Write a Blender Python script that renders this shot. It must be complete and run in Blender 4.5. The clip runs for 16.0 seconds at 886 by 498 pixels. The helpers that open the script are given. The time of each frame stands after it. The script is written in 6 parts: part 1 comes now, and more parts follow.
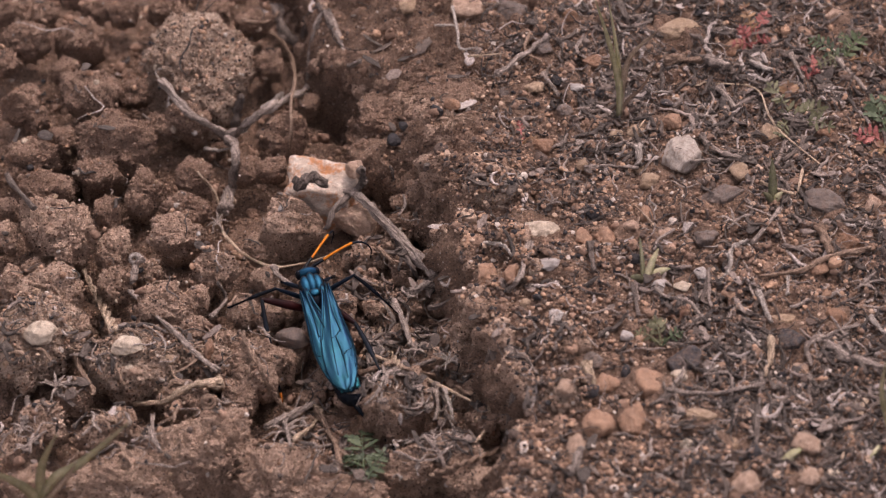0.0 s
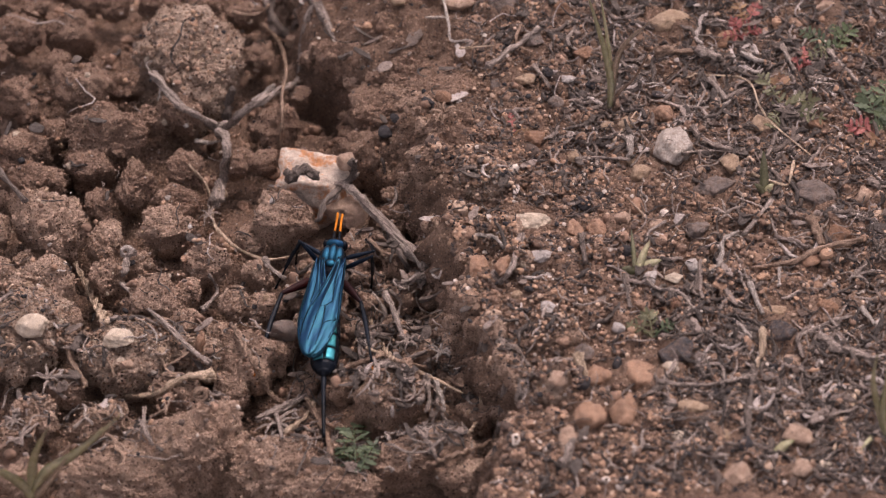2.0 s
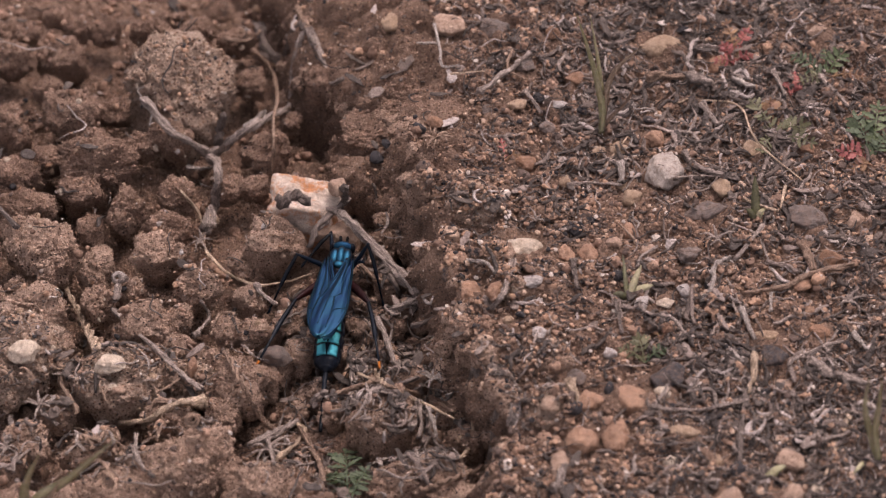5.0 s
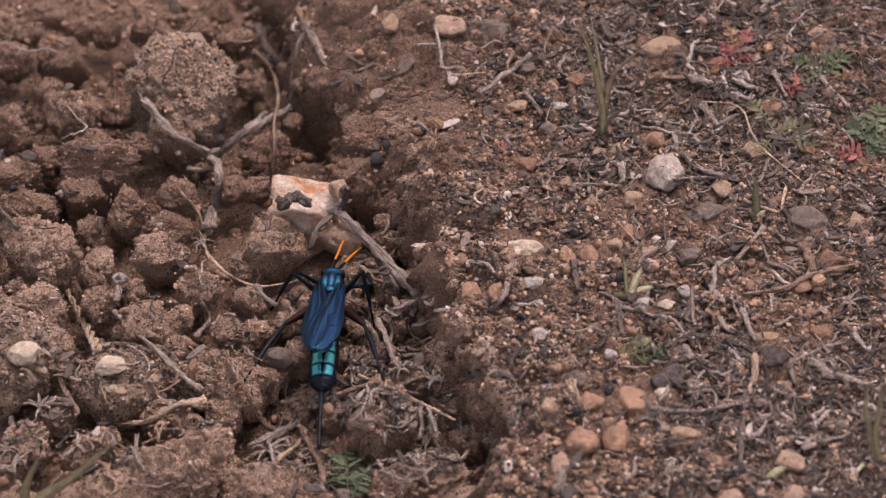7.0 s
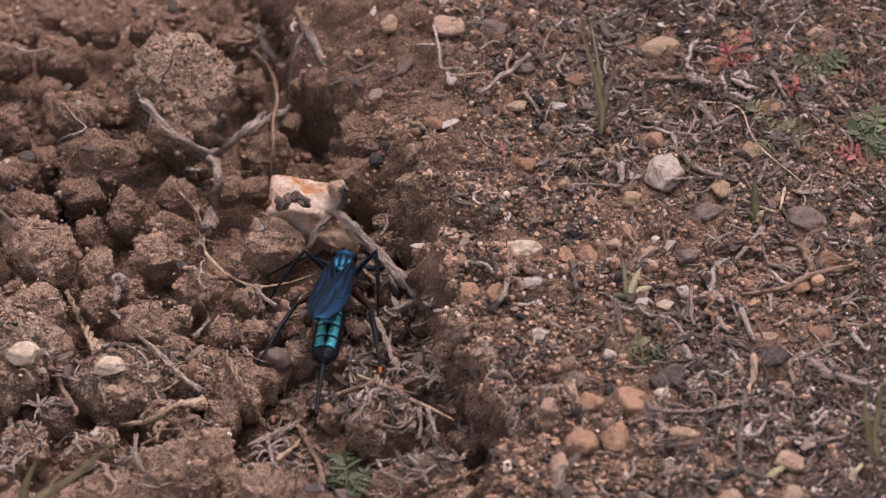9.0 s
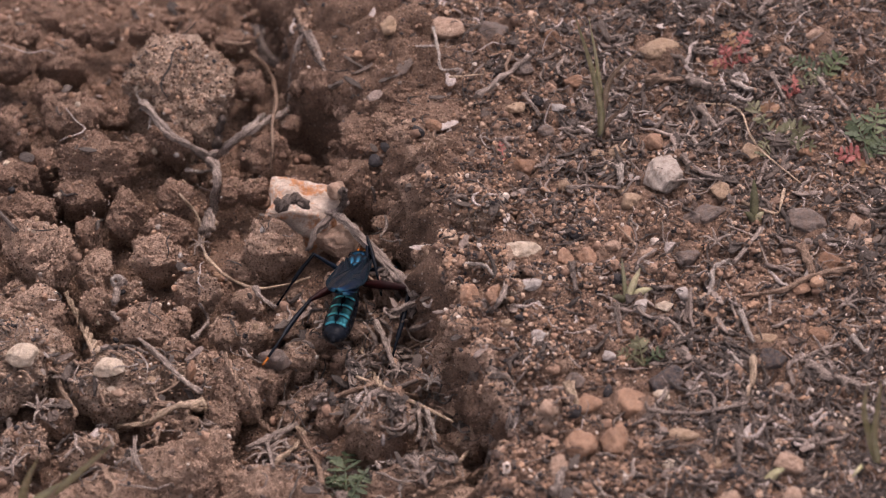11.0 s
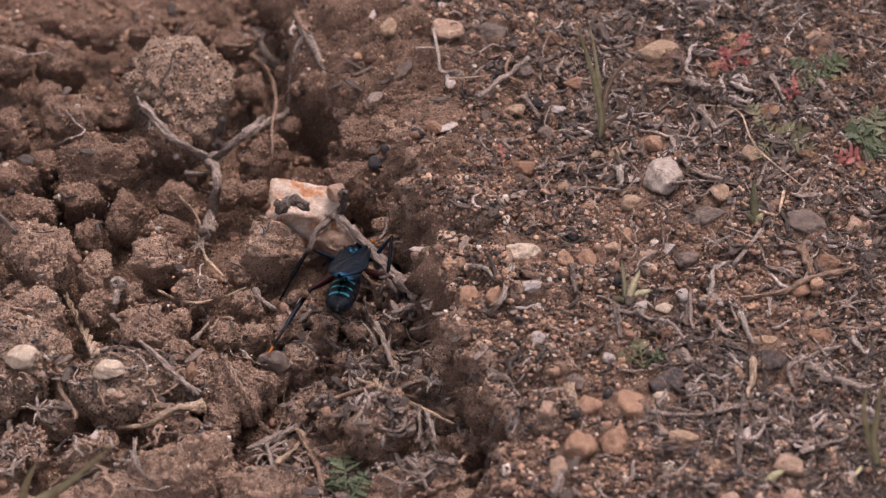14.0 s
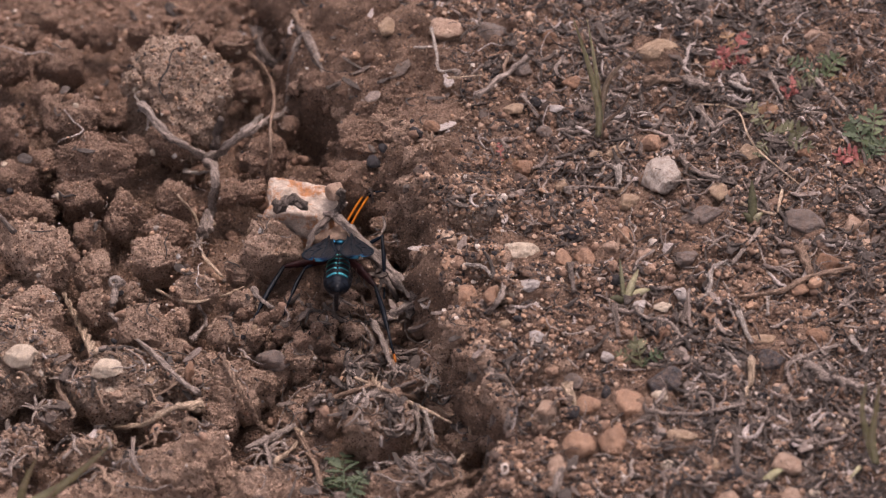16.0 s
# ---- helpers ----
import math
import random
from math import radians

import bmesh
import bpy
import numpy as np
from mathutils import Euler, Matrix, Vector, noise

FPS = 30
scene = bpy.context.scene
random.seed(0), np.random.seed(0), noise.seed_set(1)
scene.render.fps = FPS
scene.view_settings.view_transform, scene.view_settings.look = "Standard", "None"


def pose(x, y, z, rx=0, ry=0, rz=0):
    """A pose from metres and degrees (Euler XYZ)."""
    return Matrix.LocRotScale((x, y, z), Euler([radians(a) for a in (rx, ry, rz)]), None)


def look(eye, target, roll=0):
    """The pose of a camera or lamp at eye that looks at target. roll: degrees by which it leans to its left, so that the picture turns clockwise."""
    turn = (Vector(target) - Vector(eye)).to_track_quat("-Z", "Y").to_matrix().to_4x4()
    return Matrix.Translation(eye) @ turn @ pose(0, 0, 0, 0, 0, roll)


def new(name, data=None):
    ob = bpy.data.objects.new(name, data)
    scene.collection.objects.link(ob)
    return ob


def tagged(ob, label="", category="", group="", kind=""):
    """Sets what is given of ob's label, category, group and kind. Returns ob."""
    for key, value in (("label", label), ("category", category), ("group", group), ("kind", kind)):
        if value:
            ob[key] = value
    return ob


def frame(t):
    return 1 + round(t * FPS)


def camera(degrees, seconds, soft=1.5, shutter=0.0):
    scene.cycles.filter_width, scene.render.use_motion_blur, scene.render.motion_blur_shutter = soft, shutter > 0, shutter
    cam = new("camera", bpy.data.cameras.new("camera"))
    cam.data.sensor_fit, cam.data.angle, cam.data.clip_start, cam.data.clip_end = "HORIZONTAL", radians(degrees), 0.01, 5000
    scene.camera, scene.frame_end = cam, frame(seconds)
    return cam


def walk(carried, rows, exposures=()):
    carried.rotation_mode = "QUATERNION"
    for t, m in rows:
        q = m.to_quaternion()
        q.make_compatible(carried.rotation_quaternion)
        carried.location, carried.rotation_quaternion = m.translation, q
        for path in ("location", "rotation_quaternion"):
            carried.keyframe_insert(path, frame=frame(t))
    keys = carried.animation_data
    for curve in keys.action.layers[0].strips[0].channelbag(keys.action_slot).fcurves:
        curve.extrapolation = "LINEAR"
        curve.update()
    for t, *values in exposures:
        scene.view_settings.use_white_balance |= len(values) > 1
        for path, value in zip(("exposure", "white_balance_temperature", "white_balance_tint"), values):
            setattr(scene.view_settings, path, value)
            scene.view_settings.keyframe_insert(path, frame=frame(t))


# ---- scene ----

# ---------- camera: a long lens on a stand, a metre off, that pans a little ----------
cam = camera(10.0, 16.0, soft=1.2)
EYE = (0.0, -0.695, 0.695)
cam.data.dof.use_dof = True
cam.data.dof.focus_distance = 0.974
cam.data.dof.aperture_fstop = 23.0


def aim(x, y):
    return look(EYE, (x * 0.001, y * 0.001, 0.0))


walk(cam, [
    (0, aim(0.00, 0.00)),
    (0.5, aim(0.68, -0.96)),
    (1, aim(1.01, -2.14)),
    (1.5, aim(1.15, -2.40)),
    (2, aim(1.66, -2.17)),
    (2.5, aim(2.16, -2.17)),
    (3, aim(2.68, -1.35)),
    (3.5, aim(2.86, 1.71)),
    (4, aim(3.21, 2.88)),
    (4.2, aim(3.28, 3.34)),
    (5.2, aim(3.32, 5.14)),
    (6.3, aim(3.28, 6.15)),
    (6.5, aim(3.44, 5.92)),
    (7, aim(3.21, 5.22)),
    (7.5, aim(3.27, 4.83)),
    (8, aim(3.58, 4.83)),
    (8.5, aim(3.41, 4.83)),
    (9, aim(3.41, 5.29)),
    (10.2, aim(3.52, 5.61)),
    (11.5, aim(3.58, 5.76)),
    (12, aim(4.07, 5.22)),
    (12.5, aim(4.13, 5.45)),
    (13, aim(3.86, 6.00)),
    (13.5, aim(3.80, 5.53)),
    (14, aim(3.58, 6.23)),
    (14.5, aim(3.75, 6.23)),
    (15, aim(3.80, 6.00)),
    (15.5, aim(3.58, 6.00)),
    (16, aim(3.91, 6.00)),
], exposures=[(0.0, 0.77, 7000, 28), (16.0, 0.77, 7000, 28)])

# ---------- light: a bright overcast sky ----------
SUN_UP, SUN_ROUND = radians(66), radians(30)
world = bpy.data.worlds.new("overcast_sky")
scene.world = world
world.use_nodes = True
wn, wl = world.node_tree.nodes, world.node_tree.links
sky = wn.new("ShaderNodeTexSky")
sky.sky_type, sky.sun_disc, sky.sun_elevation, sky.sun_rotation = "NISHITA", False, SUN_UP, SUN_ROUND
sky.dust_density = 4.0
pale = wn.new("ShaderNodeHueSaturation")
pale.inputs["Saturation"].default_value = 0.3
wl.new(sky.outputs[0], pale.inputs["Color"])
wl.new(pale.outputs[0], wn["Background"].inputs["Color"])
wn["Background"].inputs["Strength"].default_value = 0.15
sun = new("sun", bpy.data.lights.new("sun", "SUN"))
sun.data.energy, sun.data.angle, sun.data.color = 0.9, radians(28), (1.0, 0.93, 0.85)
sun_from = Vector((math.sin(SUN_ROUND) * math.cos(SUN_UP), math.cos(SUN_ROUND) * math.cos(SUN_UP), math.sin(SUN_UP)))
sun.matrix_world = look(sun_from * 3, (0, 0, 0))


# ---------- materials ----------
def material(name, rough=0.9, metal=0.0, spec=0.3):
    m = bpy.data.materials.new(name)
    m.use_nodes = True
    n = m.node_tree.nodes
    s = n["Principled BSDF"]
    s.inputs["Roughness"].default_value = rough
    s.inputs["Metallic"].default_value = metal
    s.inputs["Specular IOR Level"].default_value = spec
    return m, n, m.node_tree.links, s


def place(n, l, own=False):
    """Coordinates in millimetres: of the world, or of the object itself."""
    src = n.new("ShaderNodeTexCoord").outputs["Object"] if own else n.new("ShaderNodeNewGeometry").outputs["Position"]
    v = n.new("ShaderNodeVectorMath")
    v.operation = "SCALE"
    v.inputs["Scale"].default_value = 1000.0
    l.new(src, v.inputs[0])
    return v.outputs[0]


def noise_of(n, l, vec, scale, detail=3.0, rough=0.6):
    t = n.new("ShaderNodeTexNoise")
    t.inputs["Scale"].default_value, t.inputs["Detail"].default_value, t.inputs["Roughness"].default_value = scale, detail, rough
    l.new(vec, t.inputs["Vector"])
    return t.outputs["Fac"]


def cells_of(n, l, vec, scale, feature="F1"):
    t = n.new("ShaderNodeTexVoronoi")
    t.feature = feature
    t.inputs["Scale"].default_value = scale
    l.new(vec, t.inputs["Vector"])
    return t


def ramp(n, l, fac, stops, mode="LINEAR"):
    r = n.new("ShaderNodeValToRGB")
    r.color_ramp.interpolation = mode
    e = r.color_ramp.elements
    while len(e) < len(stops):
        e.new(0.5)
    for i, (p, c) in enumerate(stops):
        e[i].position, e[i].color = p, (*c, 1.0)
    l.new(fac, r.inputs["Fac"])
    return r.outputs["Color"]


def mix(n, l, fac, a, b, blend="MIX"):
    m = n.new("ShaderNodeMix")
    m.data_type, m.blend_type = "RGBA", blend
    for sock, v in ((m.inputs["Factor"], fac), (m.inputs["A"], a), (m.inputs["B"], b)):
        if isinstance(v, (int, float)):
            sock.default_value = v
        elif isinstance(v, tuple):
            sock.default_value = (*v, 1.0)
        else:
            l.new(v, sock)
    return m.outputs["Result"]


def maths(n, l, op, a, b=0.0):
    m = n.new("ShaderNodeMath")
    m.operation = op
    for sock, v in ((m.inputs[0], a), (m.inputs[1], b)):
        if isinstance(v, (int, float)):
            sock.default_value = v
        else:
            l.new(v, sock)
    return m.outputs[0]


def bump(n, l, s, height, depth_mm, before=None, strength=1.0):
    b = n.new("ShaderNodeBump")
    b.inputs["Strength"].default_value, b.inputs["Distance"].default_value = strength, depth_mm * 0.001
    l.new(height, b.inputs["Height"])
    if before is not None:
        l.new(before, b.inputs["Normal"])
    l.new(b.outputs[0], s.inputs["Normal"])
    return b.outputs[0]


def soil_material(name, dark, mid, light, pale_share, grain_mm, own=False, dark_share=0.06, relief=1.0):
    """Crumbly soil: patches, single sand grains of several colours, and pores."""
    m, n, l, s = material(name, 0.95, 0.0, 0.15)
    v = place(n, l, own)
    body = ramp(n, l, noise_of(n, l, v, 0.12, 5.0, 0.65), [(0.28, dark), (0.5, mid), (0.74, light)])
    fine = noise_of(n, l, v, 2.4, 4.0, 0.7)
    body = mix(n, l, 0.85, body, ramp(n, l, fine, [(0.3, (0.5, 0.48, 0.46)), (0.7, (1.5, 1.48, 1.46))]), "MULTIPLY")
    cells = cells_of(n, l, v, 1.0 / grain_mm)
    sep = n.new("ShaderNodeSeparateColor")
    l.new(cells.outputs["Color"], sep.inputs[0])
    grain = ramp(n, l, sep.outputs["Red"], [(0.0, (0.075, 0.055, 0.048)), (dark_share, (0.17, 0.10, 0.07)), (0.4, (0.27, 0.165, 0.115)),
                                            (0.66, (0.38, 0.235, 0.16)), (0.87, (0.46, 0.32, 0.235)), (0.975, (0.56, 0.46, 0.385))], "CONSTANT")
    is_grain = ramp(n, l, sep.outputs["Green"], [(0.0, (1, 1, 1)), (pale_share, (0, 0, 0))], "CONSTANT")
    inside = ramp(n, l, cells.outputs["Distance"], [(0.32, (1, 1, 1)), (0.5, (0, 0, 0))])
    share = mix(n, l, 1.0, is_grain, inside, "MULTIPLY")
    l.new(mix(n, l, share, body, grain), s.inputs["Base Color"])
    h0 = bump(n, l, s, noise_of(n, l, v, 0.38, 4.0, 0.6), 2.0 * relief)
    h1 = bump(n, l, s, noise_of(n, l, v, 1.0, 8.0, 0.78), 1.7 * relief, h0)
    dome = [(0.0, (1, 1, 1)), (0.75, (0, 0, 0))]
    h2 = bump(n, l, s, ramp(n, l, cells.outputs["Distance"], dome), 0.5 * relief, h1)
    tiny = cells_of(n, l, v, 2.2 / grain_mm)
    bump(n, l, s, ramp(n, l, tiny.outputs["Distance"], dome), 0.2, h2)
    return m


SOIL = {
    "soil": soil_material("clod_soil", (0.236, 0.153, 0.114), (0.337, 0.224, 0.169), (0.446, 0.311, 0.239), 0.42, 0.45, dark_share=0.12),
    "grainy": soil_material("sandy_soil", (0.382, 0.275, 0.215), (0.490, 0.367, 0.289), (0.588, 0.454, 0.367), 0.6, 0.65, dark_share=0.1),
    "dusty": soil_material("dusty_clod_soil", (0.343, 0.233, 0.175), (0.470, 0.328, 0.252), (0.598, 0.439, 0.347), 0.5, 0.5, dark_share=0.1),
    "ground": soil_material("ground_soil", (0.162, 0.108, 0.081), (0.239, 0.159, 0.120), (0.325, 0.224, 0.169), 0.6, 0.5, dark_share=0.15, relief=0.6),
}


def stone_material(name, a, b, stain=None, rough=0.75, dust=0.55):
    m, n, l, s = material(name, rough, 0.0, 0.4)
    v = place(n, l)
    c = ramp(n, l, noise_of(n, l, v, 0.7, 5.0, 0.65), [(0.3, a), (0.7, b)])
    c = mix(n, l, 0.5, c, ramp(n, l, noise_of(n, l, v, 4.0, 3.0), [(0.3, (0.62, 0.6, 0.58)), (0.7, (1.3, 1.3, 1.3))]), "MULTIPLY")
    if stain:
        c = mix(n, l, ramp(n, l, noise_of(n, l, v, 0.22, 4.0, 0.7), [(0.52, (0, 0, 0)), (0.62, (1, 1, 1))]), c, stain)
    # soil dust that clings in patches
    c = mix(n, l, ramp(n, l, noise_of(n, l, v, 0.9, 5.0, 0.75), [(0.42, (0, 0, 0)), (0.64, (dust, dust, dust))]), c, (0.26, 0.165, 0.12))
    l.new(c, s.inputs["Base Color"])
    bump(n, l, s, noise_of(n, l, v, 1.2, 7.0, 0.75), 1.1)
    return m


STONE = {
    "cream": stone_material("cream_stone", (0.60, 0.47, 0.35), (0.76, 0.65, 0.53), dust=0.3),
    "white": stone_material("white_stone", (0.46, 0.41, 0.38), (0.64, 0.59, 0.56), rough=0.5),
    "quartz": stone_material("pale_quartz", (0.62, 0.47, 0.37), (0.80, 0.70, 0.60), (0.62, 0.27, 0.12), dust=0.5),
    "pale": stone_material("pale_grey_stone", (0.48, 0.41, 0.355), (0.60, 0.53, 0.47), dust=0.6),
    "peach": stone_material("peach_stone", (0.43, 0.275, 0.195), (0.58, 0.42, 0.32)),
    "orange": stone_material("orange_stone", (0.37, 0.205, 0.128), (0.52, 0.32, 0.215)),
    "tan": stone_material("tan_stone", (0.40, 0.27, 0.17), (0.52, 0.38, 0.27)),
    "brown": stone_material("brown_stone", (0.24, 0.125, 0.075), (0.36, 0.20, 0.12)),
    "grey": stone_material("grey_stone", (0.12, 0.098, 0.088), (0.24, 0.195, 0.172)),
    "dark": stone_material("dark_stone", (0.03, 0.03, 0.034), (0.075, 0.072, 0.078), rough=0.6),
}


def gravel_material(name, stops):
    m, n, l, s = material(name, 0.85, 0.0, 0.3)
    v = place(n, l)
    g = n.new("ShaderNodeNewGeometry")
    c = ramp(n, l, g.outputs["Random Per Island"], stops, "CONSTANT")
    c = mix(n, l, 0.6, c, ramp(n, l, noise_of(n, l, v, 2.2, 4.0, 0.7), [(0.3, (0.55, 0.52, 0.5)), (0.7, (1.35, 1.33, 1.3))]), "MULTIPLY")
    l.new(c, s.inputs["Base Color"])
    bump(n, l, s, noise_of(n, l, v, 3.0, 4.0, 0.7), 0.35)
    return m


GRAVEL = gravel_material("mixed_gravel", [(0.0, (0.035, 0.032, 0.034)), (0.09, (0.11, 0.078, 0.064)), (0.36, (0.19, 0.122, 0.09)), (0.56, (0.29, 0.185, 0.132)),
                                          (0.74, (0.42, 0.265, 0.18)), (0.89, (0.50, 0.36, 0.27)), (0.972, (0.60, 0.52, 0.46))])
CRUMBS = gravel_material("soil_crumb", [(0.0, (0.19, 0.118, 0.085)), (0.3, (0.27, 0.17, 0.123)), (0.6, (0.35, 0.224, 0.162)), (0.86, (0.43, 0.285, 0.21)),
                                        (0.95, (0.44, 0.29, 0.2)), (0.985, (0.6, 0.5, 0.42))])


def fibre_material(name, a, b, rough=0.75, islands=False):
    """Dry plant fibre: long streaks, grey weathering."""
    m, n, l, s = material(name, rough, 0.0, 0.35)
    v = place(n, l, False)
    c = ramp(n, l, noise_of(n, l, v, 0.9, 5.0, 0.7), [(0.3, a), (0.7, b)])
    along = n.new("ShaderNodeAttribute")
    along.attribute_name = "grain"
    streak = noise_of(n, l, along.outputs["Vector"], 1.0, 4.0, 0.7)
    if islands:
        g = n.new("ShaderNodeNewGeometry")
        c = mix(n, l, 0.8, c, ramp(n, l, g.outputs["Random Per Island"], [(0.0, (0.035, 0.028, 0.026)), (0.36, (0.075, 0.058, 0.05)), (0.60, (0.14, 0.106, 0.09)),
                                                                      (0.78, (0.25, 0.195, 0.17)), (0.92, (0.50, 0.43, 0.40))], "CONSTANT"))
    c = mix(n, l, 0.85, c, ramp(n, l, noise_of(n, l, v, 2.6, 5.0, 0.75), [(0.34, (0.5, 0.48, 0.46)), (0.66, (1.4, 1.4, 1.4))]), "MULTIPLY")
    c = mix(n, l, 0.8, c, ramp(n, l, streak, [(0.36, (0.42, 0.39, 0.37)), (0.5, (1.0, 1.0, 1.0)), (0.66, (1.6, 1.58, 1.55))]), "MULTIPLY")
    l.new(c, s.inputs["Base Color"])
    b1 = bump(n, l, s, noise_of(n, l, v, 2.2, 6.0, 0.75), 0.4)
    bump(n, l, s, streak, 0.5, b1)
    return m


FIBRE = {
    "grey": fibre_material("weathered_grey_wood", (0.22, 0.175, 0.15), (0.42, 0.345, 0.305)),
    "dark": fibre_material("dark_dead_wood", (0.10, 0.078, 0.068), (0.22, 0.175, 0.152)),
    "straw": fibre_material("pale_straw", (0.40, 0.29, 0.20), (0.58, 0.45, 0.34)),
    "tan": fibre_material("tan_root", (0.22, 0.14, 0.10), (0.38, 0.27, 0.20)),
    "white": fibre_material("bleached_fibre", (0.30, 0.255, 0.225), (0.48, 0.42, 0.38)),
    "mixed": fibre_material("mixed_dry_litter", (0.16, 0.125, 0.105), (0.29, 0.235, 0.20), islands=True),
}


def leaf_material(name, a, b):
    m, n, l, s = material(name, 0.6, 0.0, 0.4)
    v = place(n, l)
    c = ramp(n, l, noise_of(n, l, v, 0.35, 4.0, 0.6), [(0.35, a), (0.65, b)])
    l.new(mix(n, l, 0.5, c, ramp(n, l, noise_of(n, l, v, 3.0, 3.0), [(0.3, (0.6, 0.6, 0.6)), (0.7, (1.35, 1.35, 1.35))]), "MULTIPLY"), s.inputs["Base Color"])
    s.inputs["Subsurface Weight"].default_value = 0.15
    s.inputs["Subsurface Radius"].default_value = (0.0006, 0.0008, 0.0003)
    bump(n, l, s, noise_of(n, l, v, 2.0, 3.0), 0.2)
    return m


LEAF = {
    "green": leaf_material("soft_green_leaf", (0.036, 0.055, 0.027), (0.07, 0.092, 0.045)),
    "fresh": leaf_material("fresh_green_leaf", (0.055, 0.08, 0.036), (0.10, 0.125, 0.058)),
    "dusty": leaf_material("dusty_green_leaf", (0.085, 0.082, 0.045), (0.155, 0.148, 0.08)),
    "red": leaf_material("reddened_leaf", (0.20, 0.05, 0.045), (0.34, 0.12, 0.10)),
    "rust": leaf_material("rusty_leaf", (0.17, 0.085, 0.055), (0.24, 0.14, 0.07)),
    "grass": leaf_material("grass_blade", (0.32, 0.30, 0.17), (0.46, 0.41, 0.26)),
}


def insect_material(name, a, b, rough, metal, streak=None, gloss=None, turning=None):
    """Shell. gloss: where the coloured sheen ends, as the surface turns away; below it lies black. turning: the sheen's own colours on the way there."""
    m, n, l, s = material(name, rough, metal, 0.1)
    v = place(n, l, True)
    c = ramp(n, l, noise_of(n, l, v, 0.16, 3.0, 0.5), [(0.38, a), (0.62, b)])
    if streak:
        c = mix(n, l, ramp(n, l, noise_of(n, l, v, 0.35, 2.0), [(0.5, (0, 0, 0)), (0.75, (1, 1, 1))]), c, streak)
    nrm = bump(n, l, s, noise_of(n, l, v, 6.0, 3.0), 0.05)
    if gloss:
        s.inputs["Base Color"].default_value, s.inputs["Metallic"].default_value = (0.008, 0.010, 0.014, 1), 0.0
        sheen = n.new("ShaderNodeBsdfAnisotropic")
        sheen.inputs["Roughness"].default_value = rough
        weight = n.new("ShaderNodeLayerWeight")
        weight.inputs["Blend"].default_value = 0.5
        if turning:
            c = mix(n, l, 0.75, c, ramp(n, l, weight.outputs["Facing"], turning))
        l.new(c, sheen.inputs["Color"])
        l.new(nrm, sheen.inputs["Normal"])
        both = n.new("ShaderNodeMixShader")
        l.new(ramp(n, l, weight.outputs["Facing"], [(gloss[0], (1, 1, 1)), (gloss[1], (0, 0, 0))]), both.inputs[0])
        l.new(s.outputs[0], both.inputs[1])
        l.new(sheen.outputs[0], both.inputs[2])
        l.new(both.outputs[0], n["Material Output"].inputs["Surface"])
    else:
        l.new(c, s.inputs["Base Color"])
    return m


BLUE = insect_material("metallic_blue_shell", (0.014, 0.075, 0.11), (0.012, 0.05, 0.11), 0.6, 1.0, gloss=(0.3, 0.62))
TEAL = insect_material("metallic_teal_shell", (0.07, 0.36, 0.27), (0.04, 0.25, 0.30), 0.45, 1.0, gloss=(0.42, 0.66))
BLACK = insect_material("black_shell", (0.005, 0.006, 0.008), (0.007, 0.010, 0.016), 0.24, 0.0)
WING = insect_material("iridescent_blue_wing", (0.012, 0.078, 0.125), (0.022, 0.058, 0.135), 0.42, 1.0, (0.012, 0.095, 0.10), gloss=(0.52, 0.84),
                       turning=[(0.18, (0.020, 0.086, 0.108)), (0.33, (0.019, 0.064, 0.118)), (0.5, (0.018, 0.040, 0.100)), (0.7, (0.012, 0.02, 0.05))])
VEIN = insect_material("dark_wing_vein", (0.006, 0.022, 0.036), (0.007, 0.026, 0.04), 0.6, 1.0)
MAROON = insect_material("dark_red_shell", (0.024, 0.004, 0.004), (0.008, 0.004, 0.005), 0.45, 0.0)
ORANGE = insect_material("orange_shell", (0.44, 0.125, 0.012), (0.54, 0.18, 0.018), 0.5, 0.0)
FOOT = insect_material("rusty_foot", (0.26, 0.075, 0.012), (0.34, 0.11, 0.016), 0.5, 0.0)
SHIELD = insect_material("blue_back_shield", (0.014, 0.062, 0.115), (0.012, 0.085, 0.13), 0.45, 1.0, gloss=(0.34, 0.66))
DUSK = insect_material("blue_black_shell", (0.006, 0.012, 0.022), (0.005, 0.008, 0.014), 0.35, 0.2)


# ---------- relief of the place, in millimetres ----------
MM = 0.001
H_BANK = 14.0
# the rim of the bank, and the lower ledge that has broken out of it
RIM_Y = (-110, -81, -53, -42, -31, -21, -10, 5, 15, 25, 36, 41.5, 47, 56, 80, 110)
RIM_X = (5.5, 6.5, 13, 7.5, 3.5, 2.0, -1, -1.5, -3, -6.5, -11.5, -20, -25, -28, -32, -36)
LEDGE_Y = (-110, -81, -53, -42, -31, -21, -10, 5, 13, 17, 23, 41, 47, 56, 80, 110)
LEDGE_X = (5, 6, 12.5, 7, 3, 1.5, -1.5, -2.5, -4, -13.5, -17, -18, -24, -28, -32, -36)


def hash01(i, j, k, seed):
    n = (i * 374761393 + j * 668265263 + k * 2147483647 + seed * 974634777) & 0xFFFFFFFF
    n = ((n ^ (n >> 13)) * 1274126177) & 0xFFFFFFFF
    n = ((n ^ (n >> 16)) * 2246822519) & 0xFFFFFFFF
    return ((n ^ (n >> 15)) & 0xFFFFFF) / 8388607.5 - 1.0


